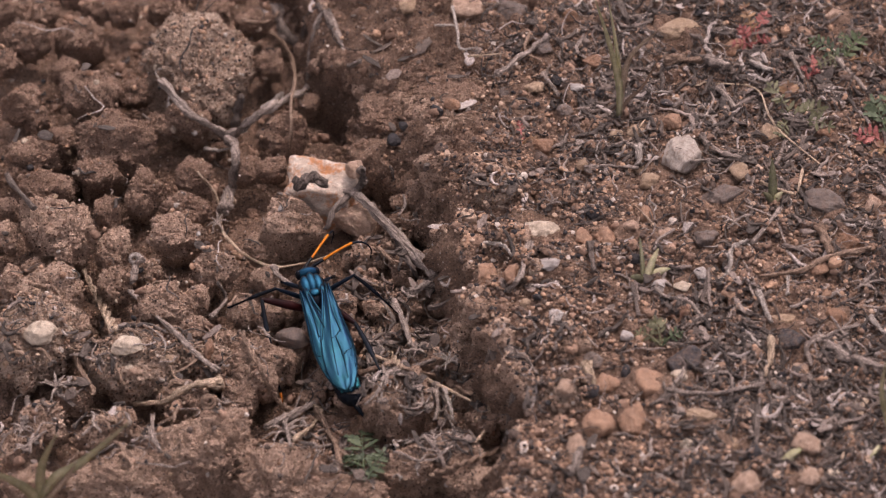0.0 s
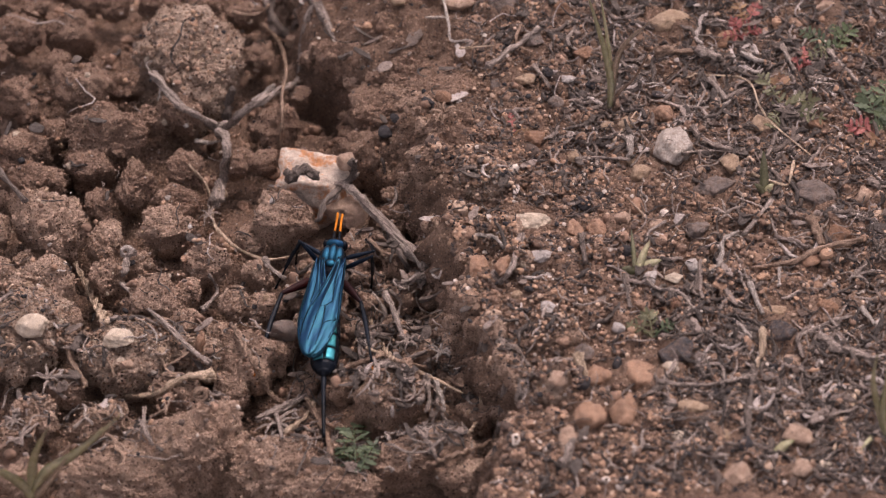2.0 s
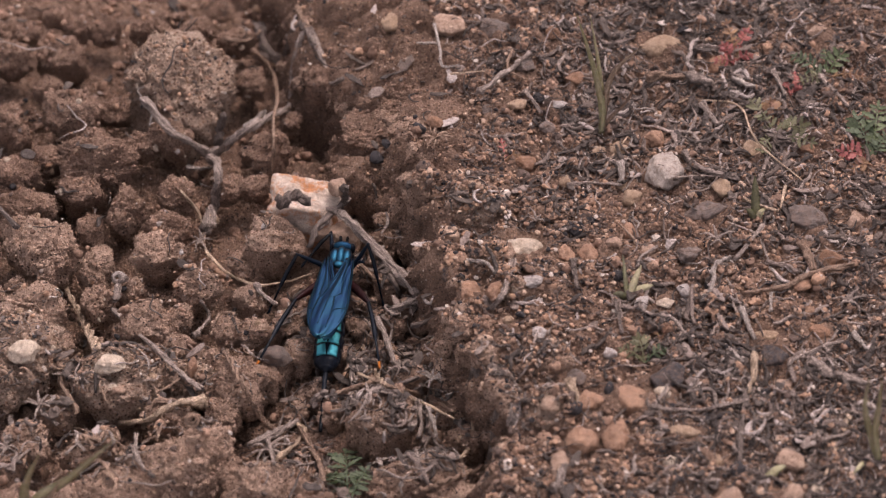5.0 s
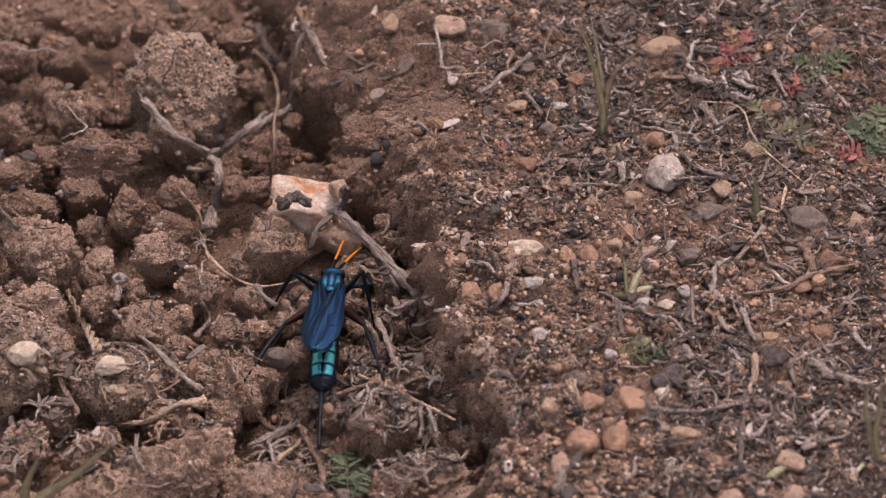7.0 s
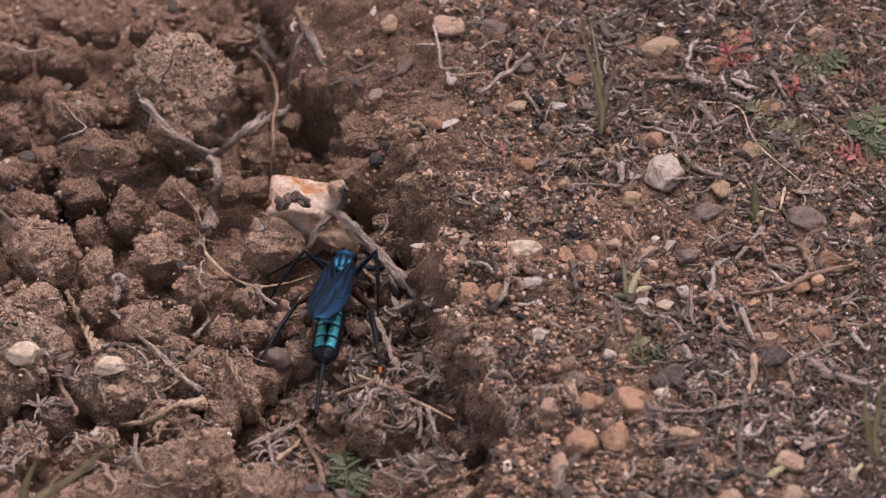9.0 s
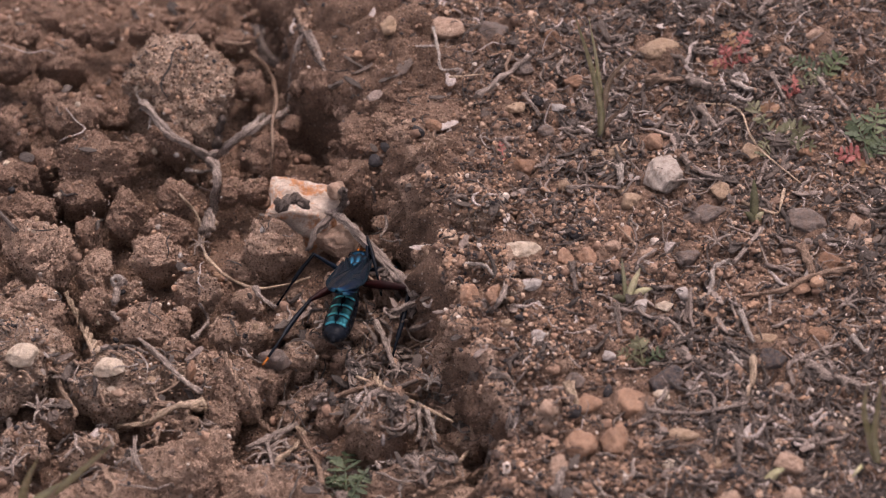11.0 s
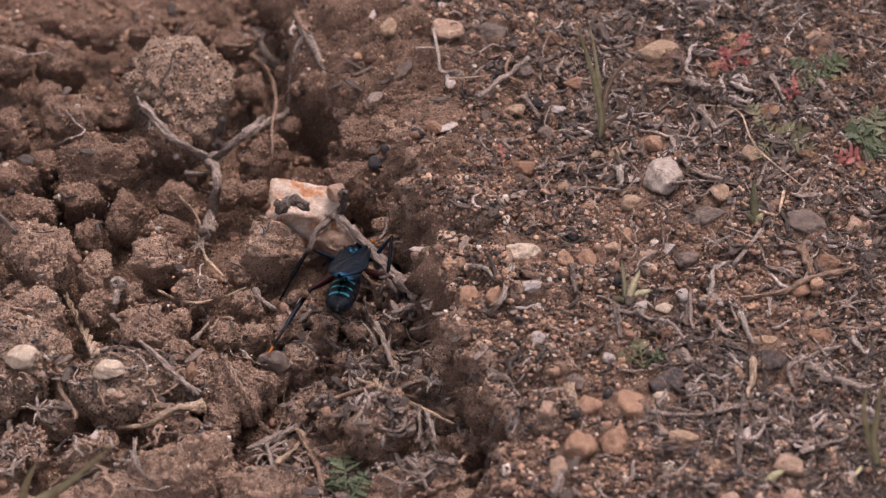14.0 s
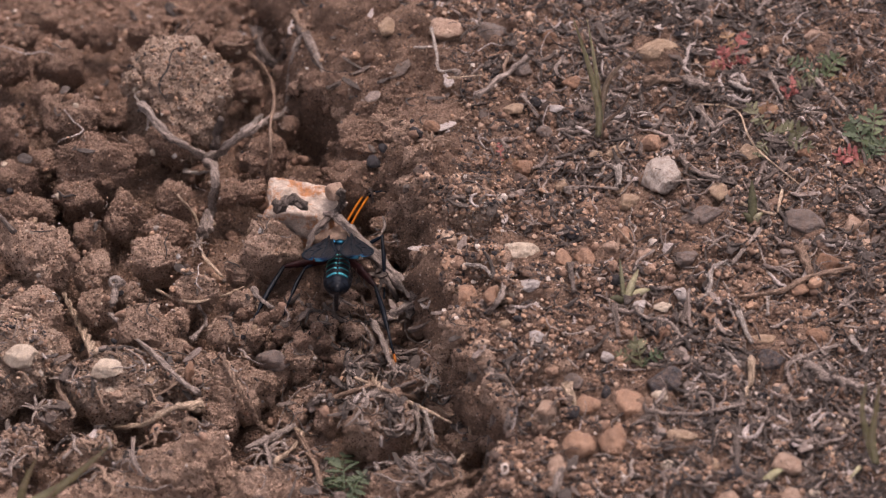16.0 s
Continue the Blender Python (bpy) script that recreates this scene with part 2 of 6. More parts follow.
def vnoise(x, y, z=0.0, seed=0):
    """Smooth value noise, -1 to 1, on arrays."""
    x, y, z = np.broadcast_arrays(np.asarray(x, float), np.asarray(y, float), np.asarray(z, float))
    i, j, k = (np.floor(a).astype(np.int64) for a in (x, y, z))
    u, v, w = (t * t * t * (t * (t * 6 - 15) + 10) for t in (x - i, y - j, z - k))
    total = 0.0
    for a in (0, 1):
        for b in (0, 1):
            for c in (0, 1):
                weight = (u if a else 1 - u) * (v if b else 1 - v) * (w if c else 1 - w)
                total = total + weight * hash01(i + a, j + b, k + c, seed)
    return total


def lumps(x, y, z=0.0, seed=0, octaves=3):
    """Rounded lumps with creases between them, about 0 to 1."""
    total, amp, f = 0.0, 1.0, 1.0
    for o in range(octaves):
        total = total + amp * np.abs(vnoise(np.asarray(x) * f, np.asarray(y) * f, np.asarray(z) * f, seed + 17 * o)) * 1.6
        amp, f = amp * 0.5, f * 2.1
    return total / 1.75


def smooth(t):
    t = np.clip(t, 0.0, 1.0)
    return t * t * (3 - 2 * t)


def rise(x, y):
    """0 on the loose low ground, 1 on top of the bank."""
    ragged = 1.8 * vnoise(x / 30.0, y / 9.0, 3.3, 5) + 1.0 * vnoise(x / 6.0, y / 3.5, 1.3, 8) + 0.5 * vnoise(x / 3.0, y / 1.8, 4.1, 18)
    upper = smooth((x - np.interp(y, RIM_Y, RIM_X) - ragged) / 4.2)
    lower = smooth((x - np.interp(y, LEDGE_Y, LEDGE_X) - ragged * 0.8) / 4.0)
    return 0.52 * upper + 0.48 * lower


def base_z(x, y):
    k = rise(x, y)
    low = -5.2 - 3.6 * smooth((-24 - x) / 10.0) + 1.6 * vnoise(x / 22.0, y / 22.0, 0.5, 2) - 1.0 * np.exp(-((x + 17) ** 2 + (y - 2) ** 2) / 120.0)
    # the dark crevice along the foot of the bank and the hollow under its rim
    low = low - 7.0 * np.exp(-((x - np.interp(y, (36, 69), (-19, -23))) / 4.5) ** 2) * smooth((y - 30) / 10.0) * smooth((80 - y) / 10.0) - 6.0 * np.exp(-((x + 4) / 7.0) ** 2 - ((y - 14) / 6.0) ** 2)
    top = H_BANK + 1.4 * vnoise(x / 26.0, y / 26.0, 0.5, 3) + 0.02 * np.clip(x - 20, 0, 80)
    # the shoulder behind the rim is worn down where the face is bare
    back = x - np.interp(y, RIM_Y, RIM_X)
    top = top - 10.5 * smooth((y - 22) / 12.0) * np.exp(-np.clip(back, 0, 99) / 13.0)
    return low + (top - low) * k


def bare_face(x, y):
    """1 on the worn soil between the crevice and the litter of the bank."""
    return smooth((np.interp(y, (8, 18, 30, 45, 60, 75), (5, 10, 10, 7, 2, -3)) - x) / 5.0) * smooth((y - 8) / 6.0) * smooth((x + 26) / 4.0)


def fine_z(x, y):
    k = rise(x, y)
    slope = 4 * k * (1 - k)
    return (base_z(x, y) + (1.5 + 0.9 * k) * (lumps(x / 5.0, y / 5.0, 0.0, 11) - 0.5) + 0.55 * (lumps(x / 1.7, y / 1.7, 0.0, 31, 2) - 0.5)
            + slope * 3.4 * (lumps(x / 7.0, y / 7.0, 2.0, 41, 4) - 0.4) + 4.2 * bare_face(x, y) * (lumps(x / 9.0, y / 7.0, 6.0, 47, 4) - 0.4))


# height map of what already lies there, on which later things rest
HX0, HY0, HSTEP = -110.0, -95.0, 0.5
HNX, HNY = 441, 431
_gx, _gy = np.meshgrid(HX0 + HSTEP * np.arange(HNX), HY0 + HSTEP * np.arange(HNY), indexing="ij")
TOP = fine_z(_gx, _gy)


def press(x, y, z, a, b, c, turn=0.0):
    """Enters an ellipsoid into the height map."""
    r = max(a, b)
    i0, i1 = (int(np.clip((x + s * r - HX0) / HSTEP, 0, HNX - 1)) for s in (-1, 1))
    j0, j1 = (int(np.clip((y + s * r - HY0) / HSTEP, 0, HNY - 1)) for s in (-1, 1))
    dx, dy = _gx[i0:i1 + 1, j0:j1 + 1] - x, _gy[i0:i1 + 1, j0:j1 + 1] - y
    co, si = math.cos(turn), math.sin(turn)
    q = 1 - ((co * dx + si * dy) / a) ** 2 - ((co * dy - si * dx) / b) ** 2
    part_ = TOP[i0:i1 + 1, j0:j1 + 1]
    np.maximum(part_, np.where(q > 0, z + c * np.sqrt(np.maximum(q, 0)), -99), out=part_)


def rest(x, y):
    i = int(np.clip(round((x - HX0) / HSTEP), 0, HNX - 1))
    j = int(np.clip(round((y - HY0) / HSTEP), 0, HNY - 1))
    return float(TOP[i, j])


# ---------- building helpers ----------
def mesh_of(name, V, faces, smoothly=True):
    me = bpy.data.meshes.new(name)
    me.from_pydata(np.asarray(V, float).tolist(), [], faces if isinstance(faces, list) else np.asarray(faces).tolist())
    if smoothly:
        me.shade_smooth()
    me.update()
    return me


def thing(name, me, mat, label, category, group="", kind=""):
    ob = new(name, me)
    if mat is not None:
        me.materials.append(mat)
    return tagged(ob, label, category, group, kind)


def part(name, me, mat, parent, label=""):
    ob = new(name, me)
    me.materials.append(mat)
    ob.parent = parent
    return tagged(ob, label)


def ball(level):
    bm = bmesh.new()
    bmesh.ops.create_icosphere(bm, subdivisions=level, radius=1.0)
    V = np.array([v.co[:] for v in bm.verts])
    F = np.array([[v.index for v in f.verts] for f in bm.faces])
    bm.free()
    return V / np.linalg.norm(V, axis=1)[:, None], F


BALL = {k: ball(k) for k in (1, 2, 3, 4, 5, 6)}


def chunk(V, seed, planes, lo, hi, soft=0.0):
    """Radii of a broken, many-faced lump along the directions V; soft rounds the edges."""
    rnd = np.random.RandomState(int(seed * 100) % 100003)
    N = rnd.normal(size=(planes, 3))
    N /= np.linalg.norm(N, axis=1)[:, None]
    d = rnd.uniform(lo, hi, planes)
    R = d[None, :] / np.maximum(V @ N.T, 0.12)
    R = np.hstack([R, np.full((len(V), 1), 1.25)])
    if soft:
        return -soft * np.log(np.exp(-R / soft).sum(axis=1))
    return R.min(axis=1)


def fit_unit(Q):
    lo, hi = Q.min(axis=0), Q.max(axis=0)
    return (Q - (lo + hi) / 2) / ((hi - lo) / 2)


def lump_shape(level, seed, mid=0.28, small=0.15, size=5.0):
    """A clod of about unit size: broken faces, knobs, creases and crumbs. Returns points and faces."""
    V, F = BALL[level]
    o = seed * 7.31
    X, Y, Z = (V[:, i] for i in range(3))
    r = chunk(V, seed, 10, 0.70, 1.05, 0.055)
    r = r + 0.14 * vnoise(X * 1.5 + o, Y * 1.5, Z * 1.5, 1) + mid * (lumps(X * 2.1 + o, Y * 2.1, Z * 2.1, 4, 3) - 0.4) + small * (lumps(X * 6.0 + o, Y * 6.0, Z * 6.0, 9, 3) - 0.4)
    k = size / 1.1
    r = r + 0.42 / size * (lumps(X * k + o, Y * k, Z * k, 13, 2) - 0.4)
    return fit_unit(V * r[:, None]) * 0.92, F


def stone_shape(level, seed, planes=10, soft=0.035, rough=0.1):
    """An angular stone of about unit size."""
    V, F = BALL[level]
    r = chunk(V, seed, planes, 0.7, 1.0, soft)
    if rough:
        o = seed * 3.7
        r = r + rough * vnoise(V[:, 0] * 3 + o, V[:, 1] * 3, V[:, 2] * 3, 2) + rough * 0.5 * (lumps(V[:, 0] * 6 + o, V[:, 1] * 6, V[:, 2] * 6, 5, 2) - 0.4)
    return fit_unit(V * r[:, None]), F


STONES, GRAINY = [], []
count = {"clod": 0, "pebble": 0}
CLOD_WORDS = {"soil": "rough brown clod of dry crumbly soil", "grainy": "pale clod of soil set with sand grains", "dusty": "dusty light brown clod of dry soil"}


def stud(ob, P, total):
    """Presses single grains of grit into the upper faces of a clod whose points are P."""
    rnd = np.random.RandomState(len(GRIT_USED) + 5)
    good = np.nonzero((P[:, 2] > 0.15 * P[:, 2].max()) | (P[:, 1] < -0.55 * P[:, 1].max()))[0]
    for i in rnd.choice(good, total):
        GRIT_USED.append(i)
        me = GRIT_MESH[rnd.randint(len(GRIT_MESH))]
        grain = new("grain", me)
        grain.parent = ob
        r = 0.28 + 0.6 * rnd.rand() ** 2.5
        grain.matrix_local = Matrix.LocRotScale(Vector(P[i] * 0.985 * MM), Euler(rnd.uniform(0, 6.28, 3)), (r, r * rnd.uniform(0.7, 1.0), r * rnd.uniform(0.6, 1.0)))


GRIT_USED, GRIT_MESH = [], []
for i, colour in enumerate(("cream", "peach", "tan", "orange", "grey", "peach", "white", "tan", "brown", "pale")):
    V, F = stone_shape(1, 700 + 3.3 * i, 8, 0.0, 0.0)
    GRIT_MESH.append(mesh_of("grain", V * MM, F, False))
    GRIT_MESH[-1].materials.append(STONE[colour])


def clod(x, y, z, a, b, c, kind="soil"):
    """A clod of earth with its middle at x, y, z and its half sizes."""
    count["clod"] += 1
    level = 6 if a > 7.5 else 5 if a > 3.0 else 4
    V, F = lump_shape(level, count["clod"] * 1.37, size=a)
    V[:, 2] *= np.where(V[:, 2] < 0, 1.75, 1.0)
    size = "large " if a > 7.5 else "small " if a < 3 else ""
    ob = thing("soil_clod", mesh_of("soil_clod", V * np.array((a, b, c)) * MM, F), SOIL[kind], size + CLOD_WORDS[kind] + " lying loose", "soil clod", "loose soil clods")
    ob.location = (x * MM, y * MM, z * MM)
    press(x, y, z, a * 0.98, b * 0.98, c * 0.98)
    if a > 3.2:
        stud(ob, V * np.array((a, b, c)), int(a * (4.0 if kind == "grainy" else 1.3)))
    if kind == "grainy":
        GRAINY.append((x, y, a, b))
    return ob


def pebble(x, y, z, a, b, c, colour, planes=12):
    count["pebble"] += 1
    z = max(z, float(fine_z(x, y)) - 0.1 * c)
    V, F = stone_shape(5 if a > 4 else 4 if a > 1.6 else 3, count["pebble"] * 2.11 + 50, planes)
    ob = thing("pebble", mesh_of("pebble", V * np.array((a, b, c)) * MM, F), STONE[colour],
               f"{colour} {'stone' if a > 2.5 else 'pebble'} half set in gritty soil", "pebble", "pebbles on the soil")
    ob.location = (x * MM, y * MM, z * MM)
    press(x, y, z, a, b, c)
    STONES.append((x, y, a + 0.8))
    return ob


def slab(x, y, z, a, b, c):
    """The blocky pale stone: squared faces, worn corners, one chipped end."""
    V, F = BALL[5]
    N = np.array([(1, 0.1, 0.05), (-1, 0.06, -0.04), (0.05, 1, 0), (-0.08, -1, 0.18), (0.12, 0.05, 1), (0, 0.1, -1), (0.75, -0.3, 0.66), (-0.6, -0.2, 0.8), (0.62, -0.75, -0.2)])
    N /= np.linalg.norm(N, axis=1)[:, None]
    D = np.array((1.0, 0.98, 0.95, 0.93, 0.9, 0.95, 1.13, 1.2, 1.16))
    R = D[None, :] / np.maximum(V @ N.T, 0.12)
    r = -0.07 * np.log(np.exp(-R / 0.07).sum(axis=1))
    r = r + 0.13 * vnoise(V[:, 0] * 2.2, V[:, 1] * 2.2, V[:, 2] * 3, 2) + 0.06 * (lumps(V[:, 0] * 5, V[:, 1] * 5, V[:, 2] * 5, 5, 3) - 0.4)
    ob = thing("pale_stone", mesh_of("pale_stone", V * r[:, None] * np.array((a, b, c)) * MM, F), STONE["quartz"], "blocky pale quartz stone with rusty stains behind a clod", "stone")
    ob.location = (x * MM, y * MM, z * MM)
    ob.rotation_euler = (0.12, 0.02, -0.06)
    press(x, y, z, a, b, c)
    STONES.append((x, y, a))
    return ob


def on_stone(x, y, least=0.0):
    return any(sr > least and (x - sx) ** 2 + (y - sy) ** 2 < sr * sr for sx, sy, sr in STONES)


def curve_through(P, steps):
    """Points of a smooth line through the given ones."""
    P = np.asarray(P, float)
    Q = np.vstack([2 * P[0] - P[1], P, 2 * P[-1] - P[-2]])
    out = []
    for i in range(len(P) - 1):
        for t in np.linspace(0, 1, steps, endpoint=False):
            a, b, c, d = Q[i:i + 4]
            out.append(0.5 * (2 * b + (c - a) * t + (2 * a - 5 * b + 4 * c - d) * t * t + (3 * b - a - 3 * c + d) * t ** 3))
    return np.array(out + [P[-1]])


def tube(C, radii, sides=7, flat=1.0, rough=0.0, seed=0, twist=0.0):
    """A closed tube along the points C."""
    C, radii = np.asarray(C, float), np.asarray(radii, float)
    T = np.gradient(C, axis=0)
    T /= np.linalg.norm(T, axis=1)[:, None] + 1e-9
    up = np.array((0.0, 0.0, 1.0))
    S = np.cross(T, up)
    S[np.linalg.norm(S, axis=1) < 0.05] = (1, 0, 0)
    S /= np.linalg.norm(S, axis=1)[:, None]
    N = np.cross(S, T)
    V, n = [], len(C)
    for i in range(n):
        for k in range(sides):
            g = 2 * math.pi * k / sides + twist * i
            r = radii[i]
            if rough:
                r = r * (1 + rough * float(vnoise(i * 0.7 + seed, k * 1.1, seed, 7)))
            V.append(C[i] + r * (math.cos(g) * S[i] + flat * math.sin(g) * N[i]))
    F = [[i * sides + k, i * sides + (k + 1) % sides, (i + 1) * sides + (k + 1) % sides, (i + 1) * sides + k] for i in range(n - 1) for k in range(sides)]
    F += [list(range(sides))[::-1], list(range((n - 1) * sides, n * sides))]
    return np.array(V), F


def grain_of(n, sides, step, radius, seed):
    """Coordinates that run along a tube's fibres, for its n rings."""
    i, k = np.divmod(np.arange(n * sides), sides)
    g = 2 * math.pi * k / sides
    r = np.repeat(np.asarray(radius, float) * np.ones(n), sides)
    return np.stack([i * step * 0.22 + seed * 3.1, np.cos(g) * r * 3.2 + seed, np.sin(g) * r * 3.2], axis=1)


def set_grain(me, G):
    me.attributes.new("grain", "FLOAT_VECTOR", "POINT").data.foreach_set("vector", np.asarray(G, np.float32).ravel())


def merge(pieces):
    V, F, o = [], [], 0
    for v, f in pieces:
        V.append(np.asarray(v))
        F += [[i + o for i in g] for g in f]
        o += len(v)
    return np.vstack(V), F


TWIG_WORDS = {"grey": "weathered grey woody twig", "dark": "dark dead woody twig", "straw": "pale dry straw stalk", "tan": "thin tan dry rootlet",
              "white": "bleached curled dry leaf fibre"}


def twig(P, r0, r1, colour, loose=False):
    """A dead twig or root lying on the soil, thicker at its first point."""
    seed = abs(P[0][0] * 1.3 + P[0][1])
    C = curve_through(P, 8)
    k = np.arange(len(C))
    C = C + 0.35 * r0 * np.stack([vnoise(k * 0.35, seed, 1.0, 3), vnoise(k * 0.35, seed, 5.0, 3), 0.6 * vnoise(k * 0.35, seed, 9.0, 3)], axis=1)
    if not loose:
        C[:, 2] = np.maximum(C[:, 2], fine_z(C[:, 0], C[:, 1]) + 0.3 * r1)
    R = np.linspace(r0, r1, len(C)) * (1 + 0.3 * vnoise(k * 0.5, seed, 2.0, 6))
    step = float(np.linalg.norm(np.diff(C, axis=0), axis=1).mean())
    if r0 > 0.36:
        # three strands that wind about each other, splitting a little at the ends
        strands, G = [], []
        for q in range(3):
            g = 2.1 * q + 0.22 * k + 0.5 * vnoise(k * 0.3, seed + q, 4.0, 5)
            loose = 0.42 + 0.3 * np.abs(np.linspace(-1, 1, len(C))) ** 3
            off = np.stack([np.cos(g) * 0.8, np.cos(g) * 0.4, np.sin(g) * 0.8], axis=1) * (R * loose)[:, None]
            strands.append(tube(C + off, R * (0.66 + 0.12 * q * 0.5), 9, 0.9, 0.9, seed + q, 0.2))
            G.append(grain_of(len(C), 9, step, R, seed + 5 * q))
        V, F = merge(strands)
        G = np.vstack(G)
    else:
        V, F = tube(C, R, 8, 0.85, 0.4, seed, 0.12)
        G = grain_of(len(C), 8, step, R, seed)
    me = mesh_of("twig", V * MM, F)
    set_grain(me, G)
    return thing("twig", me, FIBRE[colour], TWIG_WORDS[colour] + " lying across the loose soil", "twig", "dead twigs and roots")


def awn(P, r0, r1, colour):
    """A dry seed awn, twisted like a corkscrew."""
    seed = abs(P[0][0] * 1.7 + P[0][1])
    C = curve_through(P, 16)
    k = np.arange(len(C))
    R = np.linspace(r0, r1, len(C))
    strands, G = [], []
    for q in range(2):
        g = math.pi * q + 0.75 * k
        off = np.stack([np.cos(g), 0.5 * np.cos(g), np.sin(g)], axis=1) * (R * 0.62)[:, None]
        strands.append(tube(C + off, R * 0.58, 7, 0.9))
        G.append(grain_of(len(C), 7, 0.5, R, seed + 3 * q))
    V, F = merge(strands)
    me = mesh_of("seed_awn", V * MM, F)
    set_grain(me, np.vstack(G))
    return thing("seed_awn", me, FIBRE[colour], "dry seed awn twisted like a corkscrew on soil", "seed awn", "dead twigs and roots")


def coil(x, y, z, size, turns, r, colour, label):
    """A tightly curled dry strip, standing a little tilted."""
    n = int(turns * 18)
    t = np.linspace(0, 1, n)
    g = t * turns * 2 * math.pi
    q = size * (1 - 0.75 * t)
    C = np.stack([x + q * np.cos(g), y + 0.55 * q * np.sin(g), z + 0.8 * q * np.sin(g) + 0.9 * t], axis=1)
    V, F = tube(C, np.full(n, r) * (1 - 0.4 * t), 7, 1.6)
    me = mesh_of("dry_curl", V * MM, F)
    set_grain(me, grain_of(n, 7, 0.4, r, size))
    return thing("dry_curl", me, FIBRE[colour], label, "dry leaf", "dead twigs and roots")


def husk(x, y, z, size, rays, colour, seed):
    """A dried flower head: narrow curled strips spreading from one point."""
    rnd_ = np.random.RandomState(seed)
    root = tagged(new("dry_husk"), "bleached star of curled dry husk strips on soil", "dry husk", "dead twigs and roots")
    root.location = (x * MM, y * MM, z * MM)
    for i in range(rays):
        g = 2 * math.pi * i / rays + rnd_.uniform(-0.3, 0.3)
        up_, length = rnd_.uniform(0.1, 0.7), size * rnd_.uniform(0.6, 1.1)
        d = np.array((math.cos(g), math.sin(g) * 0.9, up_))
        C = curve_through([d * 0, d * length * 0.5 + np.array((0, 0, 0.12 * size)), d * length + np.array((rnd_.uniform(-0.2, 0.2) * size, rnd_.uniform(-0.2, 0.2) * size, -0.15 * size))], 5)
        V, F = tube(C, np.linspace(0.34, 0.08, len(C)) * size / 2.6, 6, 0.45, 0.4, seed + i, 0.25)
        me = mesh_of("strip", V * MM, F)
        set_grain(me, grain_of(len(C), 6, 0.4, 0.4, seed + i))
        part("strip", me, FIBRE[colour], root)
    return root


def blade(P, width, colour, name="grass_blade", fold=0.25):
    """A thin leaf blade with some thickness that tapers to a point."""
    C = curve_through(P, 8)
    n = len(C)
    T = np.gradient(C, axis=0)
    T /= np.linalg.norm(T, axis=1)[:, None]
    S = np.cross(T, np.array((0.0, -0.7, 0.7)))
    S /= np.linalg.norm(S, axis=1)[:, None] + 1e-9
    N = np.cross(S, T)
    w = width * np.clip(np.sin(np.linspace(0.35, 1.0, n) * math.pi), 0.05, 1) ** 0.7
    V = []
    for i in range(n):
        for a, h in ((-1, fold), (0, 0.0), (1, fold), (0, -0.16)):
            V.append(C[i] + S[i] * a * w[i] / 2 + N[i] * h * width * 0.5)
    F = [[i * 4 + k, i * 4 + (k + 1) % 4, i * 4 + 4 + (k + 1) % 4, i * 4 + 4 + k] for i in range(n - 1) for k in range(4)]
    F += [[3, 2, 1, 0], [n * 4 - 4, n * 4 - 3, n * 4 - 2, n * 4 - 1]]
    return mesh_of(name, np.array(V) * MM, F)


def frond(base, tip, width, pairs=6, seed=0, droop=1.0):
    """A feathery leaf: a rib with pairs of toothed leaflets, in one mesh."""
    rnd = np.random.RandomState(seed)
    base, tip = np.asarray(base, float), np.asarray(tip, float)
    mid = (base + tip) / 2 + np.array((0, 0, droop))
    C = curve_through([base, mid, tip], 8)
    pieces = [tube(C, np.linspace(0.22, 0.08, len(C)), 5)]
    axis = tip - base
    length = np.linalg.norm(axis)
    axis = axis / length
    side = np.cross(axis, (0.0, -0.6, 0.8))
    side /= np.linalg.norm(side)
    lift = np.cross(side, axis)
    for i in range(pairs):
        t = 0.18 + 0.78 * i / max(1, pairs - 1)
        p = C[int(t * (len(C) - 1))]
        w = width / 2 * (0.55 + 0.45 * math.sin(math.pi * min(1, t * 0.95))) * rnd.uniform(0.7, 1.15)
        for sgn in ((-1, 1) if i < pairs - 1 else (-1, 0, 1)):
            d = side * sgn + axis * (rnd.uniform(0.25, 0.9) if sgn else 1.6) + lift * rnd.uniform(-0.45, 0.6)
            d /= np.linalg.norm(d)
            q = np.cross(d, lift)
            q /= np.linalg.norm(q)
            q = q + lift * rnd.uniform(-0.6, 0.6)
            h = w * rnd.uniform(0.32, 0.5)
            # toothed outline: three teeth a side
            outline = [(0, 0), (0.22, 0.45), (0.34, 0.95), (0.46, 0.5), (0.62, 1.0), (0.7, 0.42), (0.88, 0.55), (1.0, 0.0),
                       (0.88, -0.55), (0.7, -0.42), (0.62, -1.0), (0.46, -0.5), (0.34, -0.95), (0.22, -0.45)]
            V = []
            for z in (0.0, -0.13):
                for a, b in outline:
                    V.append(p + d * a * w + q * b * h * 0.55 + lift * (z + 0.25 * abs(b) * h * 0.5 - 0.25 * a * a * w * 0.4))
            m = len(outline)
            F = [list(range(m)), list(range(m, 2 * m))[::-1]] + [[k, k + m, (k + 1) % m + m, (k + 1) % m] for k in range(m)]
            pieces.append((np.array(V), F))
    V, F = merge(pieces)
    return mesh_of("leaf", V * MM, F, False)


